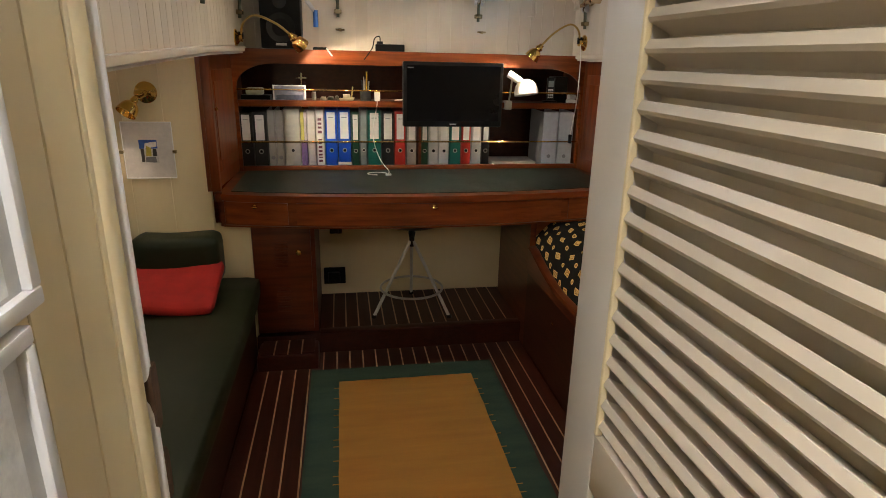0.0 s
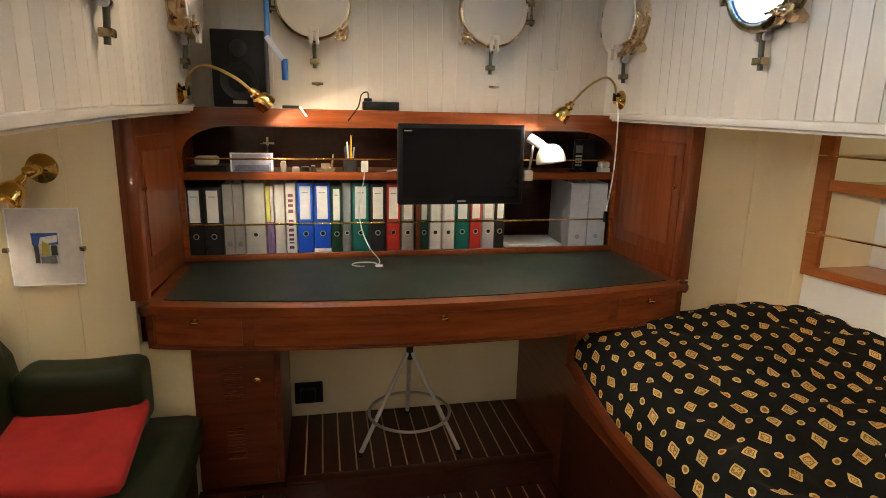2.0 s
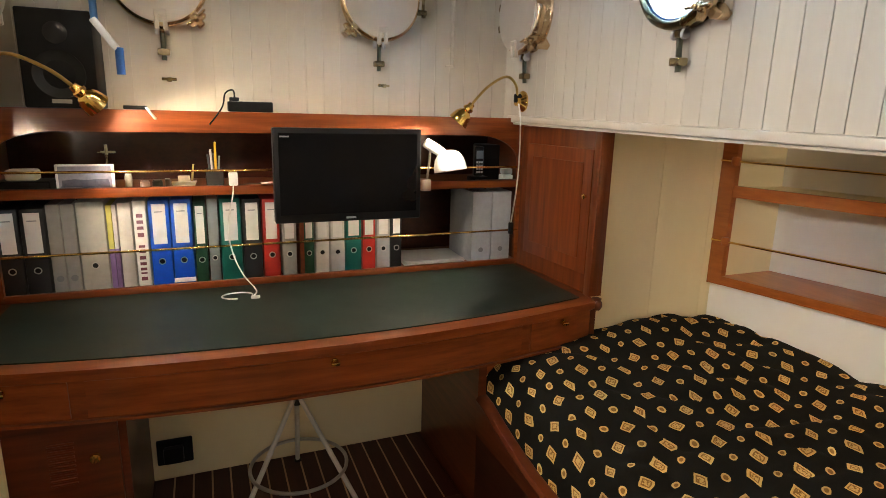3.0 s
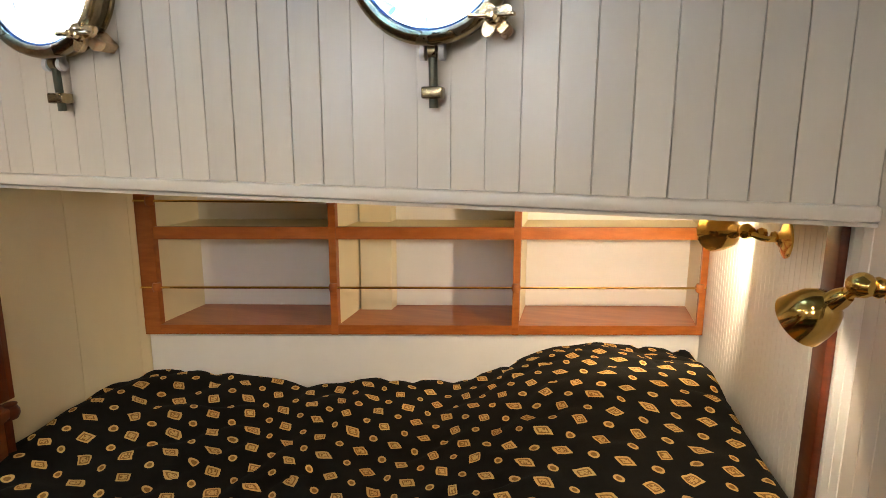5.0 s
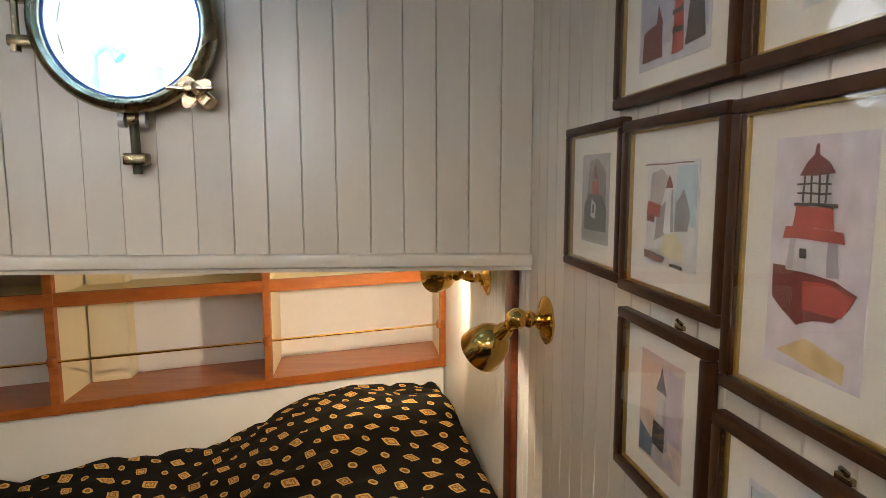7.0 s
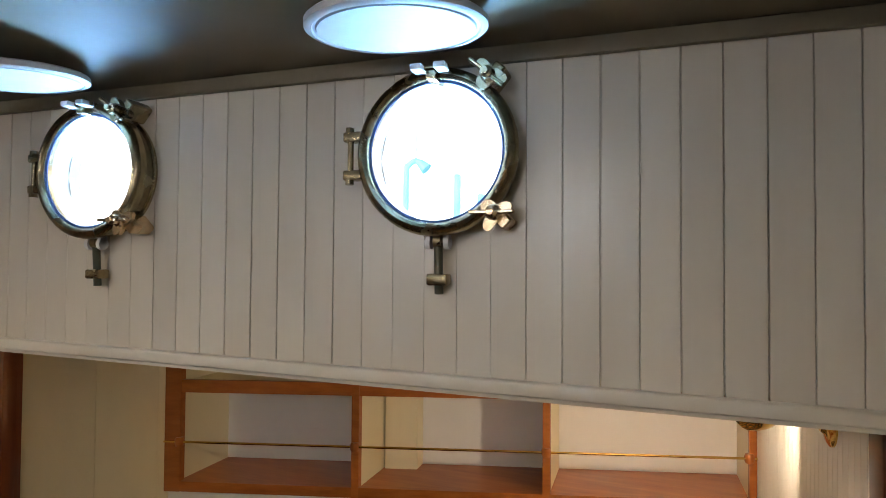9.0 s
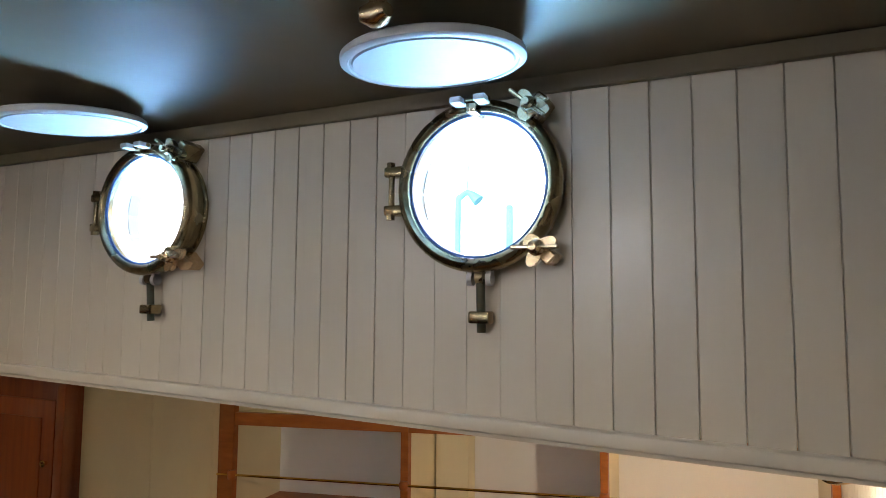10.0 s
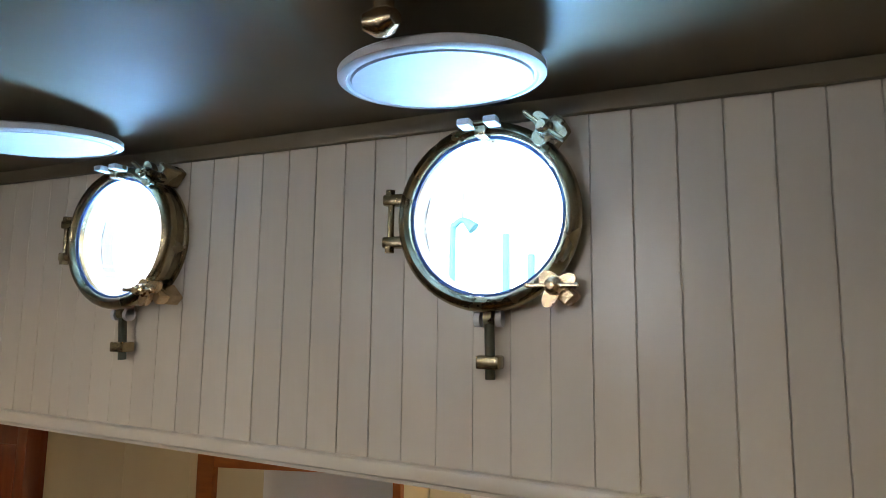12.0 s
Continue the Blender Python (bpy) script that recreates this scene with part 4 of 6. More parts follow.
# ---- settee ----
def soft_box(x0, x1, y0, y1, z0, z1, r, sag=0.006, seed=0.0, m=None):
    """An upholstered block: rounded edges and a slightly uneven face."""
    b = bmesh.new()
    bmesh.ops.create_cube(b, size=1)
    bmesh.ops.subdivide_edges(b, edges=b.edges[:], cuts=9, use_grid_fill=True)
    sx, sy, sz = x1 - x0, y1 - y0, z1 - z0
    for v in b.verts:
        p = Vector((v.co.x * sx, v.co.y * sy, v.co.z * sz))
        q = Vector((max(-sx / 2 + r, min(sx / 2 - r, p.x)), max(-sy / 2 + r, min(sy / 2 - r, p.y)), max(-sz / 2 + r, min(sz / 2 - r, p.z))))
        d = p - q
        if d.length > 1e-6:
            p = q + d.normalized() * r
        n = noise.noise(Vector((p.x * 4 + seed, p.y * 4, p.z * 4 + seed * 2)))
        v.co = Vector(((x0 + x1) / 2, (y0 + y1) / 2, (z0 + z1) / 2)) + p * (1 + sag * n)
        v.co.z += sag * n
    if m is not None:
        b.transform(m)
    return b


settee = thing("settee", pose(-0.75, 1.77, 0), "long settee upholstered in dark green vinyl", "sofa")
part("base", box(-1.10, -0.475, 0.772, 2.768, 0.0, 0.32), SHADED_MAHOGANY, settee, "mahogany base darkened for shade")
part("seat_cushion", soft_box(-1.06, -0.425, 0.775, 2.768, 0.318, 0.436, 0.035, 0.008, 2.0), SETTEE_VINYL, settee, smooth=60)
bm = bmesh.new()
rings = []
for i in range(25):
    y = 0.775 + (2.735 - 0.775) * i / 24
    e = min(1.0, (2.735 - y) / 0.10 + 0.02)
    t = 0.85 + 0.15 * math.sin(min(1, e) * math.pi / 2)
    zt = 0.46 + 0.415 * (0.80 + 0.20 * math.sin(min(1, e) * math.pi / 2))
    prof = [(-0.945, 0.43), (-0.950, 0.55), (-0.975, 0.70), (-1.005, zt - 0.05), (-1.025, zt - 0.015), (-1.055, zt), (-1.09, zt - 0.01), (-1.115, zt - 0.04), (-1.13, 0.62), (-1.12, 0.43)]
    rings.append([bm.verts.new((x + 0.006 * noise.noise(Vector((y * 3, z * 4, 0))) - (1 - t) * 0.1, y, z)) for x, z in prof])
for p, q in zip(rings, rings[1:]):
    for i in range(len(p)):
        k = (i + 1) % len(p)
        bm.faces.new((p[i], p[k], q[k], q[i]))
bm.faces.new(rings[0]), bm.faces.new(rings[-1])
part("backrest", bm, SETTEE_VINYL, settee, smooth=60)
part("armrest", soft_box(-0.955, -0.585, 2.60, 2.768, 0.437, 0.672, 0.04, 0.01, 5.0), SETTEE_VINYL, settee, "padded end bolster", 60)
part("capping", strip_along(hull_w, [0.78, 1.5, 2.2, 2.75], 0.013, 0.115, 0.745, 0.775), SHADED_MAHOGANY, settee, "wooden capping behind the backrest")
part("back_lining", strip_along(hull_w, [0.78, 1.5, 2.2, 2.75], -0.03, 0.012, 0.2, 0.775), SHADED_MAHOGANY, settee)
bm = soft_box(-0.20, 0.20, -0.185, 0.185, -0.028, 0.028, 0.027, 0.03, 8.0)
bm.transform(pose(-0.765, 2.475, 0.492, 9, 0, 2))
whole("seat_pad", bm, RED_CLOTH, "plain red square cushion lying on the settee", "cushion", smooth=60)

# ---- rug ----
rug = thing("rug", pose(0.25, 1.8, 0), "woven rug with an ochre field and green border", "rug")


def cloth(x0, x1, y0, y1, z0, z1, seed):
    """A thin cloth with a slightly wavering outline."""
    b = bmesh.new()
    n = 24
    outline = []
    for i in range(n):
        outline.append((x0 + (x1 - x0) * i / n, y0))
    for i in range(n * 2):
        outline.append((x1, y0 + (y1 - y0) * i / (2 * n)))
    for i in range(n):
        outline.append((x1 - (x1 - x0) * i / n, y1))
    for i in range(n * 2):
        outline.append((x0, y1 - (y1 - y0) * i / (2 * n)))
    outline = [(x + 0.004 * noise.noise(Vector((x * 9, y * 9, seed))), y + 0.004 * noise.noise(Vector((x * 9, y * 9, seed + 5)))) for x, y in outline]
    return prism(outline, z0, z1, None, b)


part("border", cloth(-0.198, 0.682, 1.02, 2.555, 0.0005, 0.006, 1.0), RUG_GREEN, rug, "mottled green border")
part("field", cloth(-0.068, 0.562, 1.15, 2.432, 0.0061, 0.0082, 3.0), RUG_OCHRE, rug, "ochre yellow field")
stitch = finish(box(0, 0.022, 0, 0.004, 0, 0.0016, 0.0004, 1), "stitch", 0)
stitch.materials.append(RUG_OCHRE)
for i in range(26):
    y = 1.3 + i * 0.043
    for x, s in ((-0.068, -1), (0.562, 1)):
        if (i * 7 + (s > 0)) % 5 < 3:
            part("stitch", stitch, RUG_OCHRE, rug).matrix_basis = Matrix.Translation((x if s > 0 else x - 0.022, y, 0.0062))

# ---- desk ----
DZ = 0.845
DL, DR = -0.585, 1.39


def desk_front(x, grow=0.0):
    """The bowed front edge of the desk."""
    u = (x - 0.40) / 0.985
    return 2.722 - 0.112 * (1 - abs(u) ** 2.2) - grow


desk = thing("desk", pose(0.4, 3.0, 0.114), "wide bow-fronted mahogany desk with an inset green leather top", "desk")
N = 40


def desk_outline(x0, x1, grow, yb):
    xs = [x0 + (x1 - x0) * i / N for i in range(N + 1)]
    return [(x, desk_front(x, grow)) for x in xs] + [(x1, yb), (x0, yb)]


bm = prism(desk_outline(DL, DR, 0.0, 3.30), DZ - 0.030, DZ)
edges = [e for e in bm.edges if all(v.co.y < 2.74 for v in e.verts) and abs(e.verts[0].co.z - e.verts[1].co.z) < 1e-4 and abs(e.verts[0].co.x - e.verts[1].co.x) > 1e-3]
bmesh.ops.bevel(bm, geom=edges, offset=0.0146, segments=6, affect="EDGES", profile=0.5)
part("desktop", bm, MAHOGANY_X, desk, "varnished rounded edge", 50)
part("leather_top", prism(desk_outline(DL + 0.05, DR - 0.05, -0.062, 3.285), DZ + 0.0005, DZ + 0.004), LEATHER, desk, "dark green leather writing surface")


def frieze(x0, x1, z0, z1, grow, depth=0.02):
    xs = [x0 + (x1 - x0) * i / 24 for i in range(25)]
    return prism([(x, desk_front(x, grow)) for x in xs] + [(x, desk_front(x, grow) + depth) for x in reversed(xs)], z0, z1)


part("frieze", frieze(DL + 0.02, DR - 0.02, 0.698, 0.8145, -0.022), MAHOGANY_X, desk, smooth=40)
part("frieze_bead", frieze(DL + 0.012, DR - 0.012, 0.690, 0.6975, -0.010), MAHOGANY_X, desk, smooth=40)
part("underside", prism(desk_outline(DL + 0.02, DR - 0.02, -0.045, 3.24), 0.700, 0.706), MAHOGANY_X, desk)
for x in (DL + 0.0, DR - 0.02):
    part("end_panel", box(x, x + 0.02, 2.735, 3.30, 0.69, 0.8145), MAHOGANY, desk)
for a, b, lx in ((-0.555, -0.275, -0.424), (-0.235, 1.045, 0.40), (1.085, 1.362, 1.226)):
    d = part("drawer_front", frieze(a, b, 0.706, 0.808, -0.014, 0.0075), MAHOGANY_X, desk, smooth=40)
    y = desk_front(lx, -0.014)
    bm = lathe([(0, 0), (0.012, 0), (0.010, 0.004), (0.005, 0.005), (0.005, 0.012), (0, 0.012)], 14, face_pose((lx, y - 0.0005, 0.790), (1, 0, 0), (0, -1, 0)))
    box(lx - 0.013, lx + 0.013, y - 0.024, y - 0.012, 0.784, 0.796, 0.004, 2, bm)
    part("key", bm, BRASS, d, "brass key in its lock", 40)
for x in (DL + 0.001, DR - 0.001):
    bm = lathe([(0, 0), (0.016, 0.0), (0.022, 0.012), (0.022, 0.024), (0.016, 0.036), (0.018, 0.042), (0, 0.048)], 16, pose(x, 2.735, DZ - 0.036))
    part("corner_bead", bm, MAHOGANY, desk, smooth=40)

pedestal = thing("desk_pedestal", pose(-0.31, 3.0, 0.08), "dark mahogany desk pedestal with a vented door", "cabinet")
part("body", box(-0.46, -0.165, 2.763, 3.275, 0.118, 0.698), MAHOGANY, pedestal)
door = part("door", box(-0.455, -0.185, 2.745, 2.762, 0.14, 0.69, 0.004), MAHOGANY, pedestal, smooth=30)
slot = finish(box(-0.032, 0.032, 2.7415, 2.7455, -0.0035, 0.0035, 0.0015, 1), "vent_slat", 0)
slot.materials.append(MAHOGANY)
for k in range(20):
    z = 0.60 - 0.0135 * k - (0.10 if k > 9 else 0)
    part("vent_slat", slot, MAHOGANY, door).matrix_basis = Matrix.Translation((-0.325, 0, z))
part("knob", lathe([(0, 0), (0.008, 0), (0.008, 0.008), (0.015, 0.014), (0.013, 0.022), (0, 0.026)], 18, face_pose((-0.243, 2.745, 0.552), (1, 0, 0), (0, -1, 0))), BRASS, door, "brass knob", 40)
whole("kneehole_back", box(-0.164, 0.905, 3.255, 3.275, 0.118, 0.699), CREAM_PAINT, "cream panel at the back of the kneehole", "wall panel", "", "structure")
whole("kneehole_side", box(0.906, 0.936, 2.703, 3.28, 0.0, 0.699), MAHOGANY, "dark wooden side of the kneehole", "wall panel", "", "structure")
whole("foot_panel", box(0.937, 1.42, 2.76, 2.785, 0.0, 0.69), MAHOGANY_X, "dark wooden panel under the desk at the berth foot", "wall panel", "", "structure")
for (x, z, w, h) in ((-0.085, 0.235, 0.062, 0.05), (-0.07, 0.52, 0.035, 0.03)):
    s = thing("wall_socket", pose(x, 3.254, z), "black plug and socket on the kneehole wall", "socket", "wall sockets")
    part("plate", box(x - w, x + w, 3.238, 3.2545, z - h, z + h, 0.005), BLACK, s)
    part("plug", box(x - w * 0.6, x + w * 0.5, 3.20, 3.2375, z - h * 0.6, z + h * 0.6, 0.008), BLACK, s)

# ---- stool ----
def stool(cx, cy, z):
    s = thing("desk_stool", pose(cx, cy, z), "steel swivel stool base with three splayed legs and foot ring", "stool")
    top = z + 0.46
    for a in (203, 325, 84):
        ca, sa = math.cos(radians(a)), math.sin(radians(a))
        bm = tube([(cx + 0.010 * ca, cy + 0.010 * sa, top - 0.06), (cx + 0.105 * ca, cy + 0.105 * sa, z + 0.232), (cx + 0.232 * ca, cy + 0.232 * sa, z + 0.006)], 0.0088, 10)
        leg = part("leg", bm, DULL_STEEL, s, smooth=40)
        part("foot", lathe([(0, 0), (0.014, 0), (0.013, 0.014), (0, 0.016)], 12, pose(cx + 0.233 * ca, cy + 0.233 * sa, z)), BLACK, leg, smooth=40)
    part("foot_ring", tube([(cx + 0.170 * math.cos(radians(k * 30)), cy + 0.170 * math.sin(radians(k * 30)), z + 0.132) for k in range(12)], 0.0065, 10, closed=True, steps=4), CHROME, s, smooth=40)
    part("column", lathe([(0, z + 0.37), (0.012, z + 0.37), (0.015, z + 0.42), (0.020, z + 0.45), (0.014, z + 0.46), (0.014, z + 0.50), (0, z + 0.50)], 18, pose(cx, cy, 0)), BLACK, s, "dark column", 40)
    part("seat", lathe([(0, z + 0.500), (0.15, z + 0.500), (0.165, z + 0.512), (0.165, z + 0.535), (0.14, z + 0.555), (0, z + 0.558)], 32, pose(cx, cy, 0)), BLACK, s, "round black padded seat under the desk", 40)


stool(0.336, 2.985, 0.1145)

# ---- hutch behind the desk ----
HY = 3.292
hutch = thing("desk_hutch", pose(0.4, 3.4, DZ), "mahogany bookcase with an arched front behind the desk", "bookcase")
HL, HR = -0.585, 1.375
rad = 0.20
za = 1.412


def corner(x, sign):
    return [(x - sign * rad * (1 - math.cos(radians(a))) , za - 0.115 * (1 - math.sin(radians(a)))) for a in range(0, 91, 9)]


bm = bmesh.new()
m_h = face_pose((0, HY, 0), (1, 0, 0), (0, -1, 0))
left = [(HL, 0.852), (HL + 0.03, 0.852)] + corner(HL + 0.03, -1) + [(0.4, za), (0.4, 1.485), (HL, 1.485)]
right = [(HR, 0.852), (HR, 1.485), (0.4, 1.485), (0.4, za)] + list(reversed(corner(HR - 0.03, 1))) + [(HR - 0.03, 0.852)]
prism(left, -0.018, 0.0, m_h, bm)
prism(right, -0.018, 0.0, m_h, bm)
part("arched_front", bm, MAHOGANY_X, hutch, "varnished arched fascia")
part("top_board", box(HL, HR, HY + 0.0185, YF - 0.002, 1.468, 1.484, 0.002), MAHOGANY_X, hutch)
part("front_lip", box(HL + 0.03, HR - 0.03, HY - 0.012, HY + 0.006, DZ + 0.004, DZ + 0.030, 0.004), MAHOGANY_X, hutch, smooth=30)
part("middle_shelf", box(HL + 0.001, HR - 0.001, HY + 0.0185, 3.66, 1.196, 1.213), MAHOGANY_X, hutch)
part("shelf_edge", box(HL + 0.031, HR - 0.031, HY - 0.006, HY + 0.018, 1.192, 1.226, 0.004), MAHOGANY_X, hutch, smooth=30)
part("floor_board", box(HL, HR, HY + 0.0185, 3.66, DZ - 0.004, DZ + 0.014), MAHOGANY_X, hutch)
part("back", box(HL, HR, 3.662, 3.68, 0.70, 1.485), SHADED_MAHOGANY, hutch, "wooden back darkened for shade")
for x in (HL - 0.016, HR + 0.001):
    part("side", box(x, x + 0.015, HY + 0.0185, 3.66, 0.85, 1.485), MAHOGANY, hutch)
part("divider", box(0.408, 0.424, HY + 0.004, 3.6, DZ + 0.0145, 1.1915), MAHOGANY, hutch)
for a, b, z in ((HL + 0.03, 0.36, 1.281), (0.86, HR - 0.03, 1.281), (HL + 0.03, HR - 0.03, 1.006)):
    part("brass_rail", rod((a, HY - 0.013, z), (b, HY - 0.013, z), 0.0042, None, 10), BRASS, hutch, "thin brass fiddle rail", 40)


def side_cupboard(x_front, x_back, s, label):
    """A panelled cupboard that closes the end of the desk alcove; s points away from the desk."""
    c = thing("side_cupboard", pose(x_front, 3.0, DZ), label, "cupboard", "cupboards at the desk ends")
    yb, yf = HY - 0.001, 2.762
    d = Vector((x_front - x_back, yf - yb, 0))
    length = d.length
    d.normalize()
    nrm = Vector((0, 0, 1)).cross(d) if s > 0 else d.cross(Vector((0, 0, 1)))
    if nrm.x * s > 0:
        nrm = -nrm
    m = face_pose((x_back, yb, 0), d if nrm.cross(d).z > 0 else -d, nrm)
    if nrm.cross(d).z <= 0:
        m = face_pose((x_front, yf, 0), -d, nrm)
    part("carcass", box(0.0, length, DZ + 0.004, ZD + 0.008, -0.035, -0.001, m=m), CUPBOARD_WOOD, c)
    near0 = nrm.cross(d).z > 0
    p = part("door", box(0.055, length - 0.055, DZ + 0.075, ZD - 0.06, -0.0005, 0.008, 0.004, m=m), CUPBOARD_WOOD, c, "panelled door", 30)
    part("door_panel", box(0.10, length - 0.10, DZ + 0.13, ZD - 0.11, 0.0085, 0.013, 0.003, m=m), CUPBOARD_WOOD, p)
    k = 0.078 if not near0 else length - 0.078
    part("knob", lathe([(0, 0), (0.006, 0), (0.006, 0.006), (0.010, 0.012), (0, 0.018)], 14, m @ pose(k, 1.213, 0.008)), BRASS, p, "small brass knob", 40)
    part("stile", box(x_front - 0.022 if s > 0 else x_front - 0.018, x_front + 0.018 if s > 0 else x_front + 0.022, yf - 0.002, yf + 0.036, DZ + 0.004, ZD + 0.008, 0.004), CUPBOARD_WOOD, c, smooth=30)


side_cupboard(1.394, 1.360, 1, "varnished mahogany cupboard at the desk end, closed")
side_cupboard(-0.60, -0.572, -1, "varnished mahogany cupboard at the desk end, closed")

# ---- binders ----
BASE_Z = DZ + 0.0145
BY = 3.312


def px(p):
    return -0.565 + (p - 528) * 0.002797


def binder(a, b, h, colour, label, tag=True, hole=True, text=None):
    x0, x1 = px(a) + 0.0015, px(b) - 0.0015
    w = x1 - x0
    t = thing("ring_binder", pose((x0 + x1) / 2, BY, BASE_Z), label, "binder", "binders behind the desk")
    lean = random.uniform(-0.004, 0.004)
    dy = random.uniform(0, 0.008)
    col = plain(colour, 0.45)
    part("cover", box(x0, x1, BY + dy, BY + dy + 0.27, BASE_Z, BASE_Z + h, min(0.004, w * 0.12), 2), col, t, smooth=35)
    if tag:
        part("spine_label", box(x0 + w * 0.17, x1 - w * 0.17, BY + dy - 0.0012, BY + dy + 0.001, BASE_Z + h * 0.50, BASE_Z + h * 0.955), PAPER, t, "white spine label")
        part("label_rule", box(x0 + w * 0.30, x1 - w * 0.30, BY + dy - 0.0018, BY + dy - 0.0008, BASE_Z + h * 0.86, BASE_Z + h * 0.872), plain((0.25, 0.25, 0.27)), t)
    if hole:
        m = face_pose(((x0 + x1) / 2, BY + dy, BASE_Z + h * 0.30), (1, 0, 0), (0, -1, 0))
        r = min(0.012, w * 0.27)
        part("finger_ring", lathe([(r * 0.72, 0.0005), (r, 0.0005), (r, 0.002), (r * 0.72, 0.002)], 20, m, closed=True), CHROME, t, "", 35)
        part("finger_hole", lathe([(0, 0.0003), (r * 0.72, 0.0003), (r * 0.72, 0.0012), (0, 0.0012)], 20, m), BLACK, t)
    if text:
        z = BASE_Z + 0.03
        for k in range(12):
            if k == 7:
                z += 0.022
                continue
            hh = (0.021, 0.010, 0.016, 0.018, 0.021, 0.016, 0.014, 0, 0.023, 0.018, 0.019, 0.020)[k]
            part("lettering_bar", box(x0 + w * 0.24, x1 - w * 0.28, BY + dy - 0.0012, BY + dy + 0.0005, z, z + hh * 0.62), text, t)
            z += hh + 0.003


BLACKB, GREYB, WHITEB = (0.016, 0.016, 0.017), (0.33, 0.32, 0.30), (0.62, 0.60, 0.56)
BLUEB, GREENB, TEALB, REDB = (0.008, 0.088, 0.58), (0.012, 0.060, 0.035), (0.008, 0.13, 0.11), (0.50, 0.034, 0.022)
for a, b, h, c, lab, tag, hole in (
    (529, 553, 0.300, BLACKB, "black ring binder with a white spine label", True, True),
    (554, 580, 0.300, BLACKB, "black ring binder with a white spine label", True, True),
    (612, 643, 0.318, (0.46, 0.44, 0.38), "pale grey ring binder standing on the shelf", False, True),
    (690, 715, 0.318, BLUEB, "bright blue ring binder with a white label", True, True),
    (715.5, 741, 0.318, BLUEB, "bright blue ring binder with a white label", True, True),
    (742, 758, 0.305, GREENB, "narrow dark green ring binder with a label", True, True),
    (774, 801, 0.315, TEALB, "teal green ring binder with a white label", True, True),
    (802, 827, 0.312, BLACKB, "black ring binder with a white spine label", True, True),
    (828, 851, 0.310, REDB, "red ring binder with a white spine label", True, True),
    (853, 873, 0.305, GREYB, "grey ring binder with a white spine label", True, True),
    (882, 897, 0.300, GREENB, "narrow dark green ring binder with a label", True, True),
    (898, 918, 0.300, WHITEB, "white ring binder with a black finger hole", True, True),
    (919, 940, 0.300, WHITEB, "white ring binder with a black finger hole", True, True),
    (941, 965, 0.302, TEALB, "teal green ring binder with a white label", True, True),
    (966, 986, 0.302, REDB, "red ring binder with a white spine label", True, True),
    (987, 1008, 0.300, (0.42, 0.42, 0.42), "light grey ring binder with a white label", True, True),
    (1009, 1026, 0.300, BLACKB, "black ring binder with a white spine label", True, True),
):
    binder(a, b, h, c, lab, tag, hole)
binder(673, 689, 0.318, (0.72, 0.70, 0.67), "white manual spine with dark plum lettering bars", False, False, plain((0.15, 0.035, 0.06)))
binder(656, 672, 0.312, (0.55, 0.53, 0.50), "pale grey manual standing among the binders", False, False)
binder(759, 773, 0.318, (0.20, 0.22, 0.23), "slim grey box file with a label plate", False, True)
for a, b, c0 in ((644, 650, (0.50, 0.46, 0.10)), (650.5, 655, (0.60, 0.55, 0.58))):
    t = thing("thin_booklet", pose(px(a), BY, BASE_Z), "thin two-coloured booklet among the binders", "book", "booklets")
    part("upper_spine", box(px(a), px(b), BY + 0.004, BY + 0.22, BASE_Z + 0.15, BASE_Z + 0.305, 0.001), plain(c0), t)
    part("lower_spine", box(px(a), px(b), BY + 0.004, BY + 0.22, BASE_Z, BASE_Z + 0.1495, 0.001), plain((0.20, 0.12, 0.30)), t)


def magazine_file(x0, x1, h, colour, label):
    """An open-backed file box with a sloping side."""
    t = thing("magazine_file", pose((x0 + x1) / 2, BY, BASE_Z), label, "file box", "magazine files")
    side = [(BY, BASE_Z), (BY + 0.25, BASE_Z), (BY + 0.25, BASE_Z + h), (BY + 0.16, BASE_Z + h), (BY, BASE_Z + h * 0.99)]
    for x in (x0, x1 - 0.003):
        part("side", prism(side, 0, 0.003, Matrix(((0, 0, 1, x), (1, 0, 0, 0), (0, 1, 0, 0), (0, 0, 0, 1)))), colour, t)
    part("front", box(x0 + 0.003, x1 - 0.003, BY, BY + 0.003, BASE_Z, BASE_Z + h * 0.99), colour, t)
    part("papers", box(x0 + 0.006, x1 - 0.006, BY + 0.01, BY + 0.23, BASE_Z + 0.003, BASE_Z + h * 0.93), PAPER, t)
    part("finger_hole", lathe([(0, 0), (0.011, 0), (0.011, 0.001), (0, 0.001)], 18, face_pose(((x0 + x1) / 2, BY - 0.0003, BASE_Z + h * 0.18), (1, 0, 0), (0, -1, 0))), plain((0.20, 0.20, 0.21)), t)


GREY_CLEAR = plain((0.30, 0.29, 0.27), 0.3)
GREY_BOX = plain((0.42, 0.43, 0.46), 0.5)
magazine_file(px(582), px(596), 0.315, GREY_CLEAR, "smoky grey plastic magazine file")
magazine_file(px(597), px(611), 0.315, GREY_CLEAR, "smoky grey plastic magazine file")
magazine_file(1.145, 1.235, 0.315, GREY_BOX, "grey magazine file beside the loose papers")
magazine_file(1.24, 1.330, 0.315, GREY_BOX, "grey magazine file beside the loose papers")
t = thing("paper_stack", pose(0.99, 3.42, BASE_Z), "loose stack of white papers", "papers")
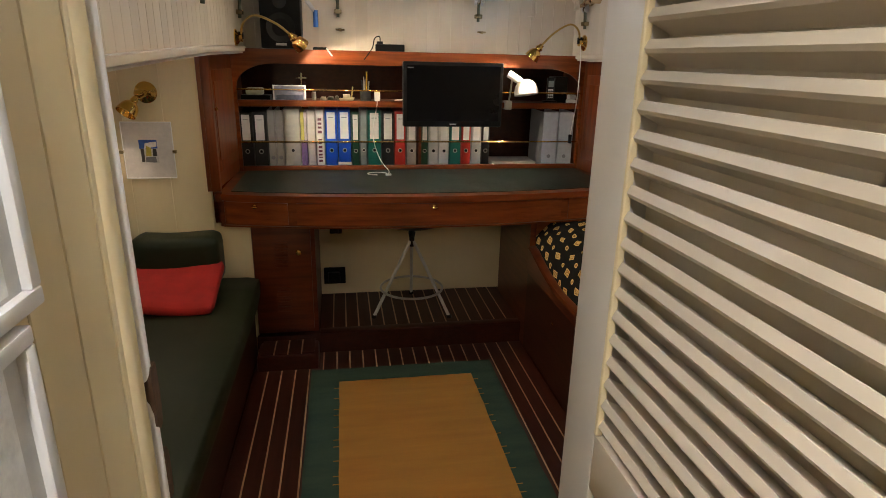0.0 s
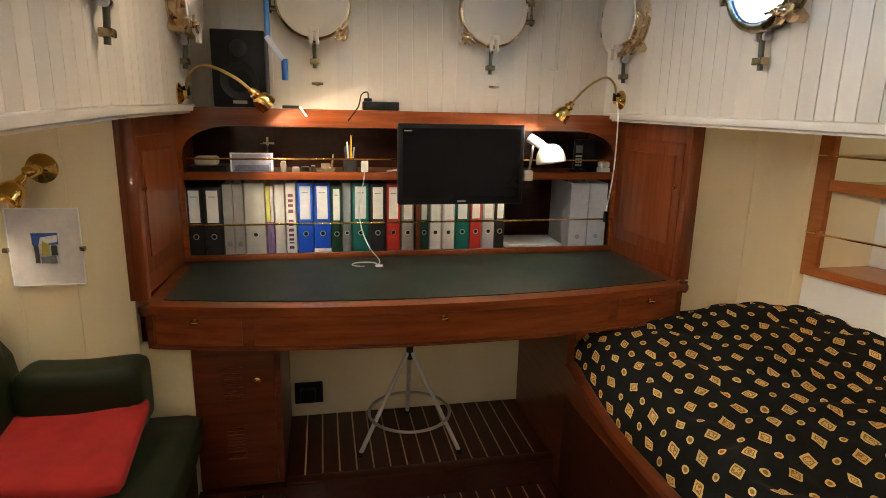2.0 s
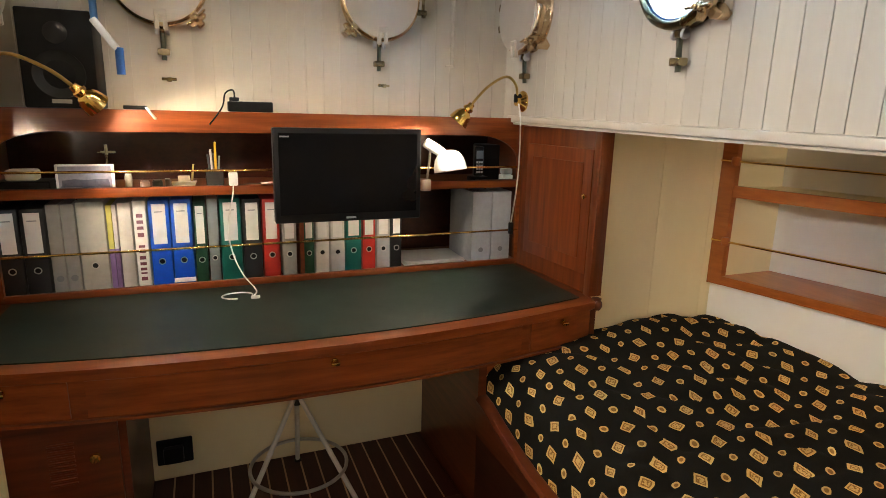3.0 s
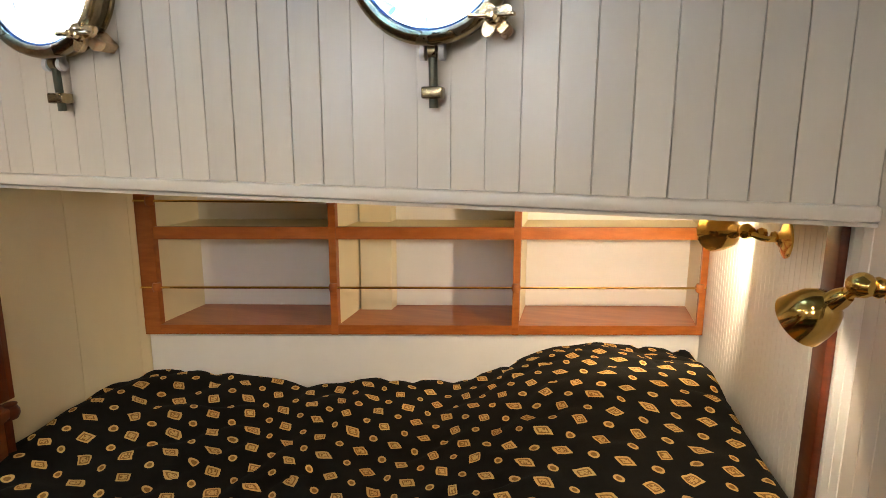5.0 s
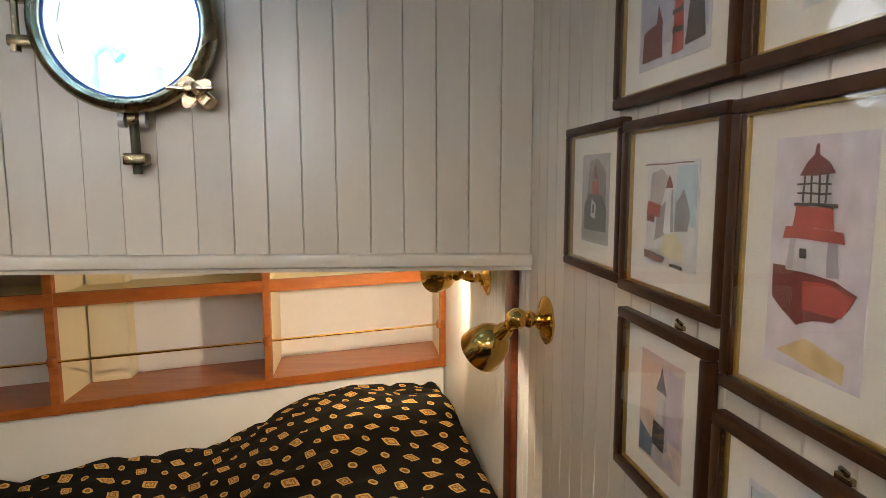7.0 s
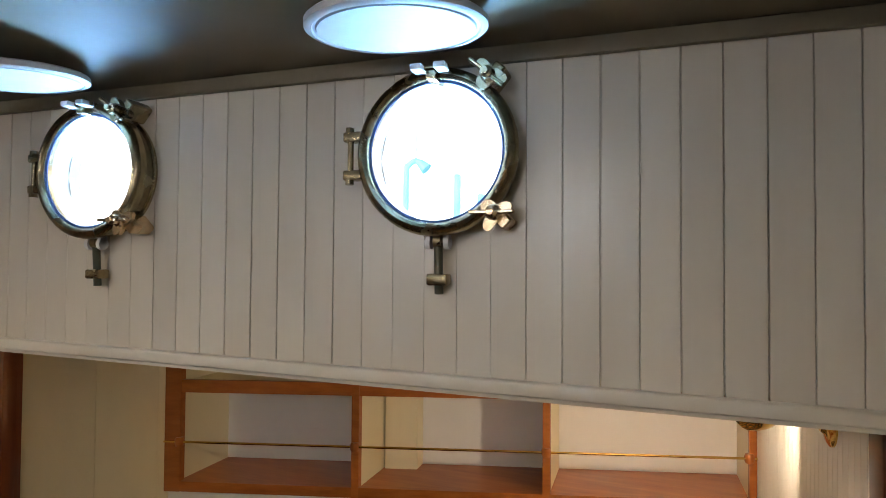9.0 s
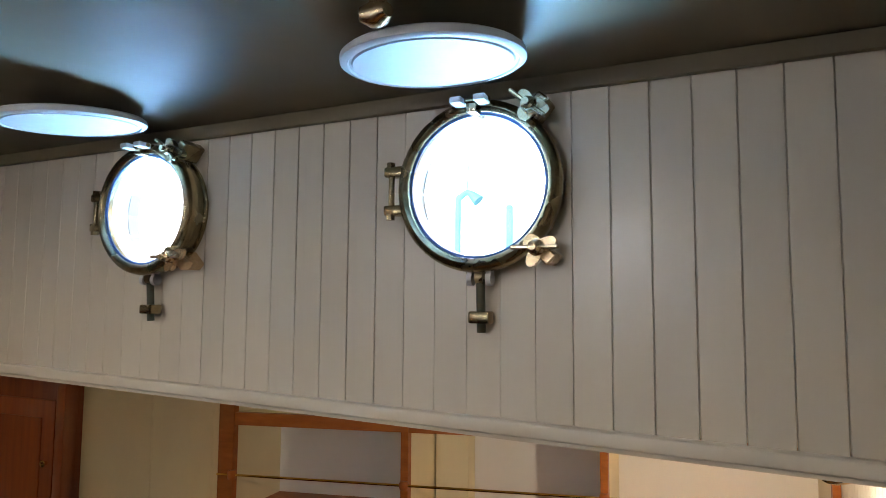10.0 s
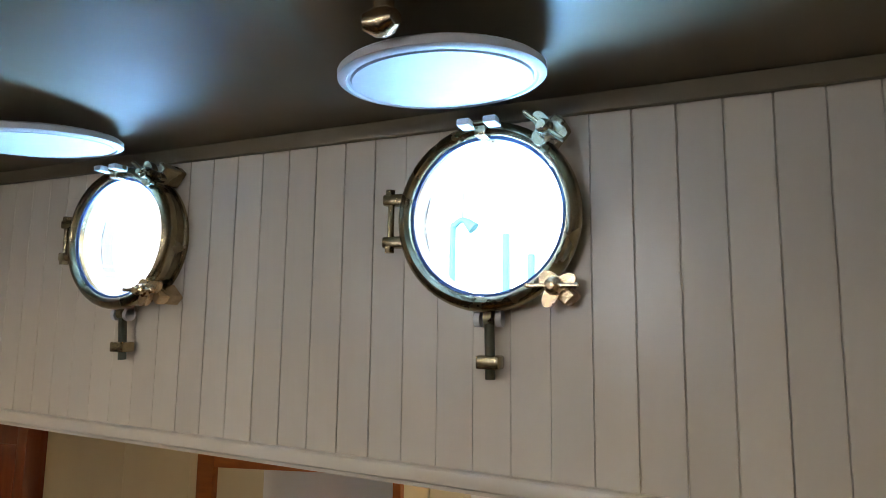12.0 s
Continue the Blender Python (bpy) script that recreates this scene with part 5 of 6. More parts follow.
for k in range(7):
    a = random.uniform(-4, 4)
    part("sheet", box(-0.13, 0.13, -0.10, 0.10, 0, 0.0034, m=pose(0.985 + random.uniform(-0.006, 0.006), 3.42, BASE_Z + 0.0035 * k, 0, 0, a)), PAPER, t)
t = thing("card_note", pose(px(727), BY - 0.004, BASE_Z), "small white card leaning on the blue binders", "card")
part("card", box(px(715), px(741), BY - 0.009, BY - 0.006, DZ + 0.0305, DZ + 0.046), PAPER, t)

# ---- screen ----
def monitor():
    cx, cz, y = 0.572, 1.272, 3.135
    w, h = 0.268, 0.166
    t = thing("monitor", pose(cx, y, cz), "flat black television screen on a wall arm", "television")
    body = part("bezel", box(cx - w, cx + w, y - 0.004, y + 0.040, cz - h, cz + h, 0.006, 3), BLACK, t, "", 35)
    part("screen", box(cx - w + 0.018, cx + w - 0.018, y - 0.0055, y - 0.0042, cz - h + 0.030, cz + h - 0.018), SCREEN, t, "switched-off dark glass")
    part("badge", box(cx - 0.018, cx + 0.018, y - 0.0052, y - 0.0041, cz - h + 0.010, cz - h + 0.017), plain((0.45, 0.45, 0.45), 0.3), body)
    part("corner_badge", box(cx - w + 0.022, cx - w + 0.055, y - 0.0066, y - 0.0056, cz + h - 0.032, cz + h - 0.027), plain((0.30, 0.30, 0.30), 0.4), body)
    part("back_shell", box(cx - 0.17, cx + 0.17, y + 0.0405, y + 0.075, cz - 0.11, cz + 0.11, 0.02, 3), BLACK, t, "", 35)
    bm = box(cx - 0.045, cx + 0.045, y + 0.0755, y + 0.085, cz - 0.045, cz + 0.045)
    rod((cx, y + 0.08, cz - 0.02), (cx, 3.66, cz - 0.02), 0.018, None, 12, bm)
    part("wall_arm", bm, BLACK, t)


monitor()


# ---- lamps ----
def bell(tip, way, size=1.0, bm=None):
    """A bell-shaped lamp shade that opens towards way, with its narrow end at tip."""
    m, _ = axis(tip, Vector(tip) + Vector(way))
    prof = [(0.0, 0.0), (0.012, 0.0), (0.016, 0.012), (0.017, 0.026), (0.028, 0.034), (0.038, 0.050), (0.043, 0.070), (0.046, 0.090), (0.044, 0.090), (0.041, 0.070), (0.036, 0.052), (0.026, 0.037), (0.0, 0.034)]
    return lathe([(r * size, h * size) for r, h in prof], 32, m, bm)


def lit(name, tip, way, energy, size=1.0, cone=150, soft=0.018):
    w = Vector(way).normalized()
    p = Vector(tip) + w * 0.060 * size
    return p, lamp(name, "SPOT", look(p + w * 0.02, p + w), energy, WARM, size=soft, cone=cone, blend=0.4)


def bulb(tip, way, size, parent):
    w = Vector(way).normalized()
    c = Vector(tip) + w * 0.056 * size
    m, _ = axis(c - w * 0.016, c + w * 0.016)
    part("bulb", lathe([(0, 0), (0.012, 0.002), (0.017, 0.012), (0.013, 0.022), (0, 0.027)], 14, m), BULB, parent, "glowing bulb", 40)


def wall_lamp(base, normal, knuckle, tip, way, energy, label, group="brass reading lamps", size=1.0, is_lit=True):
    t = thing("reading_lamp", Matrix.Translation(base), label, "wall lamp", group)
    m, _ = axis(base, Vector(base) + Vector(normal))
    part("wall_plate", lathe([(0, 0), (0.046, 0), (0.046, 0.004), (0.036, 0.010), (0.020, 0.014), (0.014, 0.022), (0, 0.024)], 28, m), BRASS, t, "", 40)
    bm = tube([Vector(base) + Vector(normal) * 0.02, Vector(base) + Vector(normal) * 0.05, knuckle], 0.0075, 10)
    for k, r in ((0.3, 0.014), (0.62, 0.017)):
        p = Vector(base).lerp(Vector(knuckle), k)
        mm, _ = axis(p, p + Vector(normal))
        lathe([(0, -r * 0.7), (r * 0.75, -r * 0.6), (r, 0), (r * 0.75, r * 0.6), (0, r * 0.7)], 16, mm, bm)
    part("arm", bm, BRASS, t, "", 40)
    p = Vector(knuckle)
    part("knuckle", lathe([(0, -0.020), (0.012, -0.018), (0.018, -0.008), (0.020, 0), (0.018, 0.008), (0.012, 0.018), (0, 0.020)], 18, pose(p.x, p.y, p.z, 0, 90, 30)), BRASS, t, "", 40)
    rod(p, tip, 0.010, None, 10, bm := bmesh.new())
    part("neck", bm, BRASS, t, "", 40)
    shade = part("shade", bell(tip, way, size), BRASS, t, "polished bell-shaped brass shade", 40)
    bulb(tip, way, size, shade)
    if is_lit:
        lit("reading_lamp_light", tip, way, energy, size)


wall_lamp((1.205, Y0, 1.345), (0, 1, 0), (1.182, 0.830, 1.356), (1.196, 0.842, 1.338), (0.52, 0.42, -0.60), 3.0, "polished brass reading lamp on the bulkhead, lit", size=1.02)
wall_lamp((1.735, Y0, 1.335), (0, 1, 0), (1.775, 0.845, 1.345), (1.800, 0.850, 1.342), (0.88, 0.42, -0.18), 14.0, "polished brass reading lamp over the pillows, lit", size=1.15)
wall_lamp((-0.850, 2.775, 1.288), (0, -1, 0), (-0.858, 2.705, 1.284), (-0.868, 2.692, 1.270), (-0.30, -0.40, -0.54), 1.6, "polished brass reading lamp above the settee", size=0.92)

# never in view; added opposite the berth lamp to light the settee wall
wall_lamp((-0.935, Y0, 1.335), (0, 1, 0), (-0.955, 0.845, 1.345), (-0.965, 0.862, 1.335), (-0.10, 0.62, -0.36), 7.0, "unseen polished brass reading lamp added over the settee, lit")

def gooseneck(base, normal, line, tip, way, energy, label, cable=None):
    t = thing("gooseneck_lamp", Matrix.Translation(base), label, "wall lamp", "gooseneck desk lamps")
    m, _ = axis(base, Vector(base) + Vector(normal))
    part("wall_plate", lathe([(0, 0), (0.042, 0), (0.042, 0.005), (0.030, 0.012), (0.018, 0.020), (0.018, 0.034), (0, 0.036)], 28, m), BRASS, t, "", 40)
    p = Vector(base) + Vector(normal) * 0.028
    part("switch", box(p.x - 0.012, p.x + 0.012, p.y - 0.012, p.y + 0.012, p.z - 0.005, p.z + 0.030, 0.004), BLACK, t, "black rocker switch", 30)
    part("neck", tube([p] + line + [tip], 0.0055, 10), GILT, t, "bent flexible brass neck", 40)
    mm, _ = axis(tip, Vector(tip) + Vector(way))
    part("collar", lathe([(0, -0.012), (0.012, -0.010), (0.014, 0.004), (0.020, 0.010), (0.020, 0.020), (0, 0.022)], 18, mm), BRASS, t, "", 40)
    shade = part("shade", bell(tip, way, 0.86), BRASS, t, "polished bell-shaped brass shade", 40)
    bulb(tip, way, 0.9, shade)
    if cable:
        part("cable", tube(cable, 0.003, 6), WHITE_PLASTIC, t, "white flex", 40)
        e = Vector(cable[-1])
        part("cable_end", box(e.x - 0.009, e.x + 0.009, e.y - 0.009, e.y + 0.009, e.z - 0.05, e.z, 0.004), BLACK, t, "black cable end", 30)
    lit("gooseneck_light", tip, way, energy, 0.86, 110)


gooseneck((XR, 3.235, 1.553), (-1, 0, 0), [Vector((1.272, 3.215, 1.615)), Vector((1.215, 3.195, 1.645)), Vector((1.12, 3.165, 1.60))], (1.035, 3.130, 1.528), (-0.55, 0.22, -0.76), 10.0, "brass gooseneck lamp bent over the desk, lit",
          [(1.292, 3.222, 1.545), (1.288, 3.19, 1.46), (1.283, 3.18, 1.25), (1.262, 3.18, 1.06)])
gooseneck((XL, 3.16, 1.530), (1, 0, 0), [Vector((-0.475, 3.13, 1.595)), Vector((-0.41, 3.09, 1.632)), Vector((-0.31, 3.06, 1.595))], (-0.245, 3.05, 1.545), (0.60, 0.42, -0.62), 7.0, "brass gooseneck lamp bent over the desk, lit")


def shelf_lamp():
    t = thing("clip_lamp", pose(0.93, 3.30, 1.226), "small white clip-on desk lamp under the brass lamp", "desk lamp")
    dome = axis((1.000, 3.260, 1.352), (1.010, 3.243, 1.262))[0]
    part("shade", lathe([(0.016, 0.0), (0.024, 0.001), (0.044, 0.012), (0.058, 0.032), (0.065, 0.058), (0.067, 0.082), (0.064, 0.082), (0.062, 0.058), (0.054, 0.034), (0.041, 0.016), (0.016, 0.004)], 32, dome, closed=True), WHITE_PLASTIC, t, "white domed shade", 40)
    part("lamp_neck", lathe([(0, 0), (0.017, 0.0), (0.021, 0.006), (0.021, 0.058), (0.017, 0.095), (0, 0.095)], 20, axis((0.908, 3.276, 1.384), (0.985, 3.262, 1.338))[0]), WHITE_PLASTIC, t, "", 40)
    part("bracket", tube([(0.930, 3.275, 1.365), (0.922, 3.262, 1.31), (0.920, 3.28, 1.235)], 0.005, 8), CHROME, t, "", 40)
    part("clip", box(0.895, 0.935, 3.268, 3.31, 1.188, 1.236, 0.004), CHROME, t, "", 30)


shelf_lamp()

# ---- pictures ----
def wash(rgb):
    """Watercolour: one hue that pools and thins."""
    key = ("wash", rgb)
    if key not in PLAIN:
        PLAIN[key] = material("watercolour", rgb, tuple(min(1, c * 1.35 + 0.03) for c in rgb), rough=0.8, scale=(60, 60, 45), detail=8)
    return PLAIN[key]


def rough_poly(pts, seed, amount):
    """An outline with a painted, uneven edge."""
    out = []
    for i, p in enumerate(pts):
        q = pts[(i + 1) % len(pts)]
        for k in range(4):
            t = k / 4
            x, y = p[0] + (q[0] - p[0]) * t, p[1] + (q[1] - p[1]) * t
            out.append((x + amount * noise.noise(Vector((x * 60, y * 60, seed))), y + amount * noise.noise(Vector((x * 60, y * 60, seed + 3)))))
    return out


def framed_picture(m, w, h, label, group, art, frame_mat=FRAME_BROWN, slip=GILT, bar=0.013, mount=MOUNT, sheet=None, glazed=True, paper=(0.62, 0.60, 0.58), deep=0.0165):
    """A framed sheet; m stands at its centre on the wall, z into the room."""
    t = thing("framed_picture", m, label, "picture", group)
    for name, a in (("frame_top", (-w / 2, w / 2, h / 2 - bar, h / 2)), ("frame_bottom", (-w / 2, w / 2, -h / 2, -h / 2 + bar)), ("frame_side", (-w / 2, -w / 2 + bar, -h / 2 + bar, h / 2 - bar)), ("frame_side", (w / 2 - bar, w / 2, -h / 2 + bar, h / 2 - bar))):
        part(name, box(*a, 0.001, deep, 0.0025, 2), frame_mat, t, local=True, smooth=30)
    if slip:
        s = 0.0036
        bm = bmesh.new()
        i0, j0 = w / 2 - bar, h / 2 - bar
        for a in ((-i0, i0, j0 - s, j0), (-i0, i0, -j0, -j0 + s), (-i0, -i0 + s, -j0 + s, j0 - s), (i0 - s, i0, -j0 + s, j0 - s)):
            box(*a, 0.004, 0.0092, 0.001, 1, bm=bm)
        part("gilt_slip", bm, slip, t, "thin gilt slip", local=True)
    part("mount", box(-w / 2 + bar, w / 2 - bar, -h / 2 + bar, h / 2 - bar, 0.002, 0.005), mount, t, local=True)
    sw, sh, sx, sy = sheet
    pic = part("sheet", box(sx - sw / 2, sx + sw / 2, sy - sh / 2, sy + sh / 2, 0.0051, 0.0057), wash(paper), t, "watercolour sheet", local=True)
    for k, (rgb, pts) in enumerate(art):
        scaled = [(sx + (x - 0.5) * sw, sy + (y - 0.5) * sh) for x, y in pts]
        bm = prism(rough_poly(scaled, k * 1.7 + w * 50, 0.0016), 0.0058 + 0.00035 * k, 0.0060 + 0.00035 * k)
        part("painted_shape", bm, wash(rgb), pic, local=True)
    if glazed:
        pane = part("glazing", box(-w / 2 + bar, w / 2 - bar, -h / 2 + bar, h / 2 - bar, 0.0130, 0.0142), PICTURE_GLASS, t, "clear glass", local=True)
        pane.visible_shadow = False
    return t


def bh(x0, x1, z0, z1):
    return face_pose(((x0 + x1) / 2, Y0 + 0.001, (z0 + z1) / 2), (-1, 0, 0), (0, 1, 0)), x1 - x0, z1 - z0


RED, DKRED, GREY, STONE, SEA, SKYC, SAND, DARK, WHT = (0.30, 0.045, 0.03), (0.12, 0.018, 0.016), (0.16, 0.16, 0.17), (0.36, 0.33, 0.33), (0.10, 0.17, 0.22), (0.30, 0.45, 0.56), (0.58, 0.44, 0.22), (0.035, 0.03, 0.03), (0.66, 0.64, 0.64)
TOWER = [(0.40, 0.18), (0.62, 0.18), (0.57, 0.72), (0.45, 0.72)]
GP = "lighthouse pictures on the bulkhead"
m, w, h = bh(0.868, 1.075, 1.475, 1.692)
framed_picture(m, w, h, "small framed watercolour of a dark red lighthouse", GP, [((0.20, 0.19, 0.18), [(0.18, 0.42), (0.90, 0.40), (0.88, 0.80), (0.60, 0.95), (0.30, 0.92)]), ((0.26, 0.27, 0.25), [(0.05, 0.04), (0.95, 0.04), (0.95, 0.22), (0.05, 0.26)]), ((0.06, 0.075, 0.06), [(0.14, 0.14), (0.92, 0.14), (0.94, 0.40), (0.78, 0.55), (0.28, 0.56), (0.12, 0.40)]), ((0.28, 0.06, 0.045), [(0.40, 0.55), (0.68, 0.55), (0.66, 0.69), (0.42, 0.70)]), ((0.15, 0.06, 0.05), [(0.46, 0.72), (0.62, 0.72), (0.56, 0.90), (0.50, 0.90)]), ((0.50, 0.49, 0.46), [(0.40, 0.30), (0.56, 0.27), (0.60, 0.44), (0.44, 0.50)]), (DARK, [(0.48, 0.34), (0.53, 0.34), (0.53, 0.44), (0.48, 0.44)])], sheet=(w * 0.48, h * 0.60, 0, 0.0), paper=(0.36, 0.35, 0.34))
m, w, h = bh(0.648, 0.866, 1.470, 1.684)
framed_picture(m, w, h, "framed watercolour of a white lighthouse under blue sky", GP, [((0.42, 0.52, 0.58), [(0.56, 0.42), (0.97, 0.40), (0.97, 0.95), (0.62, 0.94)]), ((0.40, 0.35, 0.33), [(0.06, 0.60), (0.30, 0.56), (0.44, 0.84), (0.30, 0.93), (0.10, 0.88)]), ((0.30, 0.28, 0.28), [(0.20, 0.22), (0.40, 0.30), (0.42, 0.62), (0.24, 0.52)]), ((0.24, 0.24, 0.25), [(0.60, 0.34), (0.84, 0.36), (0.88, 0.52), (0.76, 0.74), (0.62, 0.60)]), (RED, [(0.02, 0.47), (0.30, 0.46), (0.33, 0.58), (0.06, 0.61)]), ((0.14, 0.03, 0.025), [(0.05, 0.42), (0.20, 0.40), (0.22, 0.47), (0.06, 0.48)]), ((0.68, 0.68, 0.70), [(0.41, 0.32), (0.61, 0.33), (0.57, 0.74), (0.45, 0.74)]), ((0.34, 0.34, 0.38), [(0.55, 0.34), (0.61, 0.34), (0.57, 0.73), (0.54, 0.73)]), ((0.20, 0.05, 0.045), [(0.44, 0.74), (0.58, 0.74), (0.55, 0.80), (0.51, 0.86), (0.47, 0.80)]), ((0.62, 0.56, 0.38), [(0.36, 0.12), (0.84, 0.08), (0.82, 0.22), (0.66, 0.34), (0.46, 0.30)]), ((0.17, 0.08, 0.06), [(0.04, 0.05), (0.42, 0.03), (0.48, 0.09), (0.04, 0.13)]), (DARK, [(0.58, 0.02), (0.84, 0.015), (0.84, 0.045), (0.58, 0.05)]), ((0.20, 0.08, 0.06), [(0.02, 0.955), (0.97, 0.965), (0.97, 0.975), (0.02, 0.97)])], sheet=(w * 0.50, h * 0.56, 0, -0.004), paper=(0.60, 0.59, 0.60))
m, w, h = bh(0.446, 0.642, 1.418, 1.682)
lighthouse = [(SAND, [(0.15, 0.06), (0.85, 0.02), (0.85, 0.10), (0.45, 0.16)]), (DKRED, [(0.06, 0.30), (0.22, 0.24), (0.36, 0.20), (0.52, 0.24), (0.72, 0.25), (0.86, 0.32), (0.92, 0.38), (0.70, 0.42), (0.30, 0.44), (0.05, 0.44)]), (RED, [(0.40, 0.27), (0.80, 0.28), (0.90, 0.37), (0.66, 0.40), (0.40, 0.40)]), ((0.55, 0.54, 0.58), [(0.22, 0.43), (0.76, 0.43), (0.73, 0.57), (0.25, 0.57)]), ((0.30, 0.29, 0.33), [(0.64, 0.43), (0.76, 0.43), (0.73, 0.57), (0.63, 0.57)]), ((0.42, 0.40, 0.43), [(0.22, 0.43), (0.29, 0.43), (0.31, 0.57), (0.25, 0.57)]), (DARK, [(0.36, 0.49), (0.42, 0.49), (0.42, 0.53), (0.36, 0.53)]), (RED, [(0.18, 0.57), (0.80, 0.57), (0.78, 0.62), (0.20, 0.62)]), (RED, [(0.28, 0.62), (0.70, 0.62), (0.68, 0.71), (0.30, 0.71)]), (DARK, [(0.28, 0.71), (0.72, 0.71), (0.72, 0.725), (0.28, 0.725)]), ((0.45, 0.45, 0.47), [(0.34, 0.725), (0.68, 0.725), (0.66, 0.84), (0.36, 0.84)]), (DKRED, [(0.33, 0.84), (0.69, 0.84), (0.62, 0.89), (0.53, 0.92), (0.52, 0.96), (0.49, 0.96), (0.48, 0.92), (0.40, 0.89)])] + [(DARK, [(x, 0.725), (x + 0.02, 0.725), (x + 0.02, 0.84), (x, 0.84)]) for x in (0.38, 0.46, 0.54, 0.62)] + [(DARK, [(0.34, z), (0.68, z), (0.68, z + 0.008), (0.34, z + 0.008)]) for z in (0.76, 0.80)]
framed_picture(m, w, h, "large framed watercolour of a red and white lighthouse", GP, lighthouse, sheet=(w * 0.50, h * 0.70, 0.0, 0.002), bar=0.0125, paper=(0.60, 0.55, 0.60))
m, w, h = bh(0.660, 0.862, 1.235, 1.447)
framed_picture(m, w, h, "framed watercolour of a lighthouse at dusk", GP, [((0.60, 0.42, 0.32), [(0.03, 0.30), (0.45, 0.30), (0.50, 0.90), (0.03, 0.96)]), ((0.44, 0.36, 0.40), [(0.55, 0.30), (0.97, 0.30), (0.97, 0.92), (0.52, 0.92)]), ((0.12, 0.16, 0.22), [(0.03, 0.03), (0.42, 0.03), (0.42, 0.20), (0.03, 0.31)]), ((0.48, 0.42, 0.42), [(0.40, 0.18), (0.70, 0.18), (0.64, 0.72), (0.46, 0.72)]), ((0.34, 0.30, 0.33), [(0.60, 0.18), (0.72, 0.18), (0.65, 0.70), (0.58, 0.70)]), ((0.40, 0.36, 0.36), [(0.36, 0.03), (0.90, 0.03), (0.80, 0.20), (0.40, 0.18)]), ((0.045, 0.04, 0.04), [(0.38, 0.20), (0.66, 0.17), (0.66, 0.40), (0.40, 0.42)]), ((0.09, 0.07, 0.09), [(0.44, 0.71), (0.68, 0.70), (0.62, 0.82), (0.56, 0.93), (0.52, 0.83)]), ((0.50, 0.40, 0.38), [(0.44, 0.66), (0.67, 0.65), (0.67, 0.69), (0.44, 0.70)])], sheet=(w * 0.48, h * 0.62, 0.0, 0.0), paper=(0.56, 0.44, 0.38))
m, w, h = bh(0.642, 0.899, 1.702, 1.893)
framed_picture(m, w, h, "wide framed watercolour of red brick towers", GP, [((0.34, 0.34, 0.40), [(0.03, 0.2), (0.97, 0.2), (0.97, 0.95), (0.03, 0.95)]), (DKRED, [(0.06, 0.08), (0.38, 0.08), (0.36, 0.42), (0.30, 0.60), (0.27, 0.42), (0.08, 0.38)]), (RED, [(0.52, 0.06), (0.68, 0.06), (0.64, 0.94), (0.56, 0.94)]), (DARK, [(0.70, 0.10), (0.95, 0.12), (0.92, 0.45), (0.75, 0.48)])] + [(DARK, [(0.53, z), (0.67, z), (0.67, z + 0.05), (0.53, z + 0.05)]) for z in (0.25, 0.42, 0.59, 0.76)], sheet=(w * 0.58, h * 0.60, 0.0, 0.0), paper=(0.45, 0.43, 0.46))
m, w, h = bh(0.395, 0.634, 1.702, 1.900)
framed_picture(m, w, h, "framed pale sea picture behind reflecting glass", GP, [((0.40, 0.50, 0.58), [(0.03, 0.45), (0.97, 0.45), (0.97, 0.96), (0.03, 0.96)]), ((0.46, 0.48, 0.48), [(0.03, 0.04), (0.97, 0.04), (0.97, 0.44), (0.03, 0.42)])], sheet=(w * 0.50, h * 0.60, 0.0, 0.0), paper=(0.56, 0.57, 0.58))
m, w, h = bh(0.437, 0.648, 1.150, 1.392)
framed_picture(m, w, h, "framed watercolour of a dark lighthouse over blue sea", GP, [((0.40, 0.45, 0.54), [(0.04, 0.55), (0.50, 0.50), (0.50, 0.95), (0.04, 0.96)]), ((0.30, 0.33, 0.40), [(0.03, 0.02), (0.97, 0.02), (0.97, 0.30), (0.03, 0.26)]), ((0.58, 0.53, 0.40), [(0.22, 0.30), (0.48, 0.34), (0.52, 0.86), (0.34, 0.92)]), ((0.34, 0.36, 0.42), [(0.76, 0.25), (0.96, 0.25), (0.96, 0.80), (0.80, 0.78)]), ((0.50, 0.47, 0.47), [(0.48, 0.05), (0.80, 0.05), (0.76, 0.50), (0.52, 0.50)]), ((0.26, 0.04, 0.03), [(0.48, 0.30), (0.80, 0.28), (0.77, 0.44), (0.52, 0.46)]), ((0.035, 0.035, 0.04), [(0.42, 0.46), (0.82, 0.44), (0.86, 0.56), (0.76, 0.60), (0.78, 0.72), (0.66, 0.80), (0.62, 0.92), (0.58, 0.80), (0.48, 0.72), (0.50, 0.60), (0.40, 0.56)]), ((0.34, 0.12, 0.10), [(0.055, 0.05), (0.065, 0.05), (0.065, 0.97), (0.055, 0.97)])], sheet=(w * 0.56, h * 0.62, 0.0, 0.0), paper=(0.56, 0.56, 0.60))
# the small picture over the settee, clipped under plain glass
m = face_pose((-0.868, 2.774, 1.038), (1, 0, 0), (0, -1, 0))
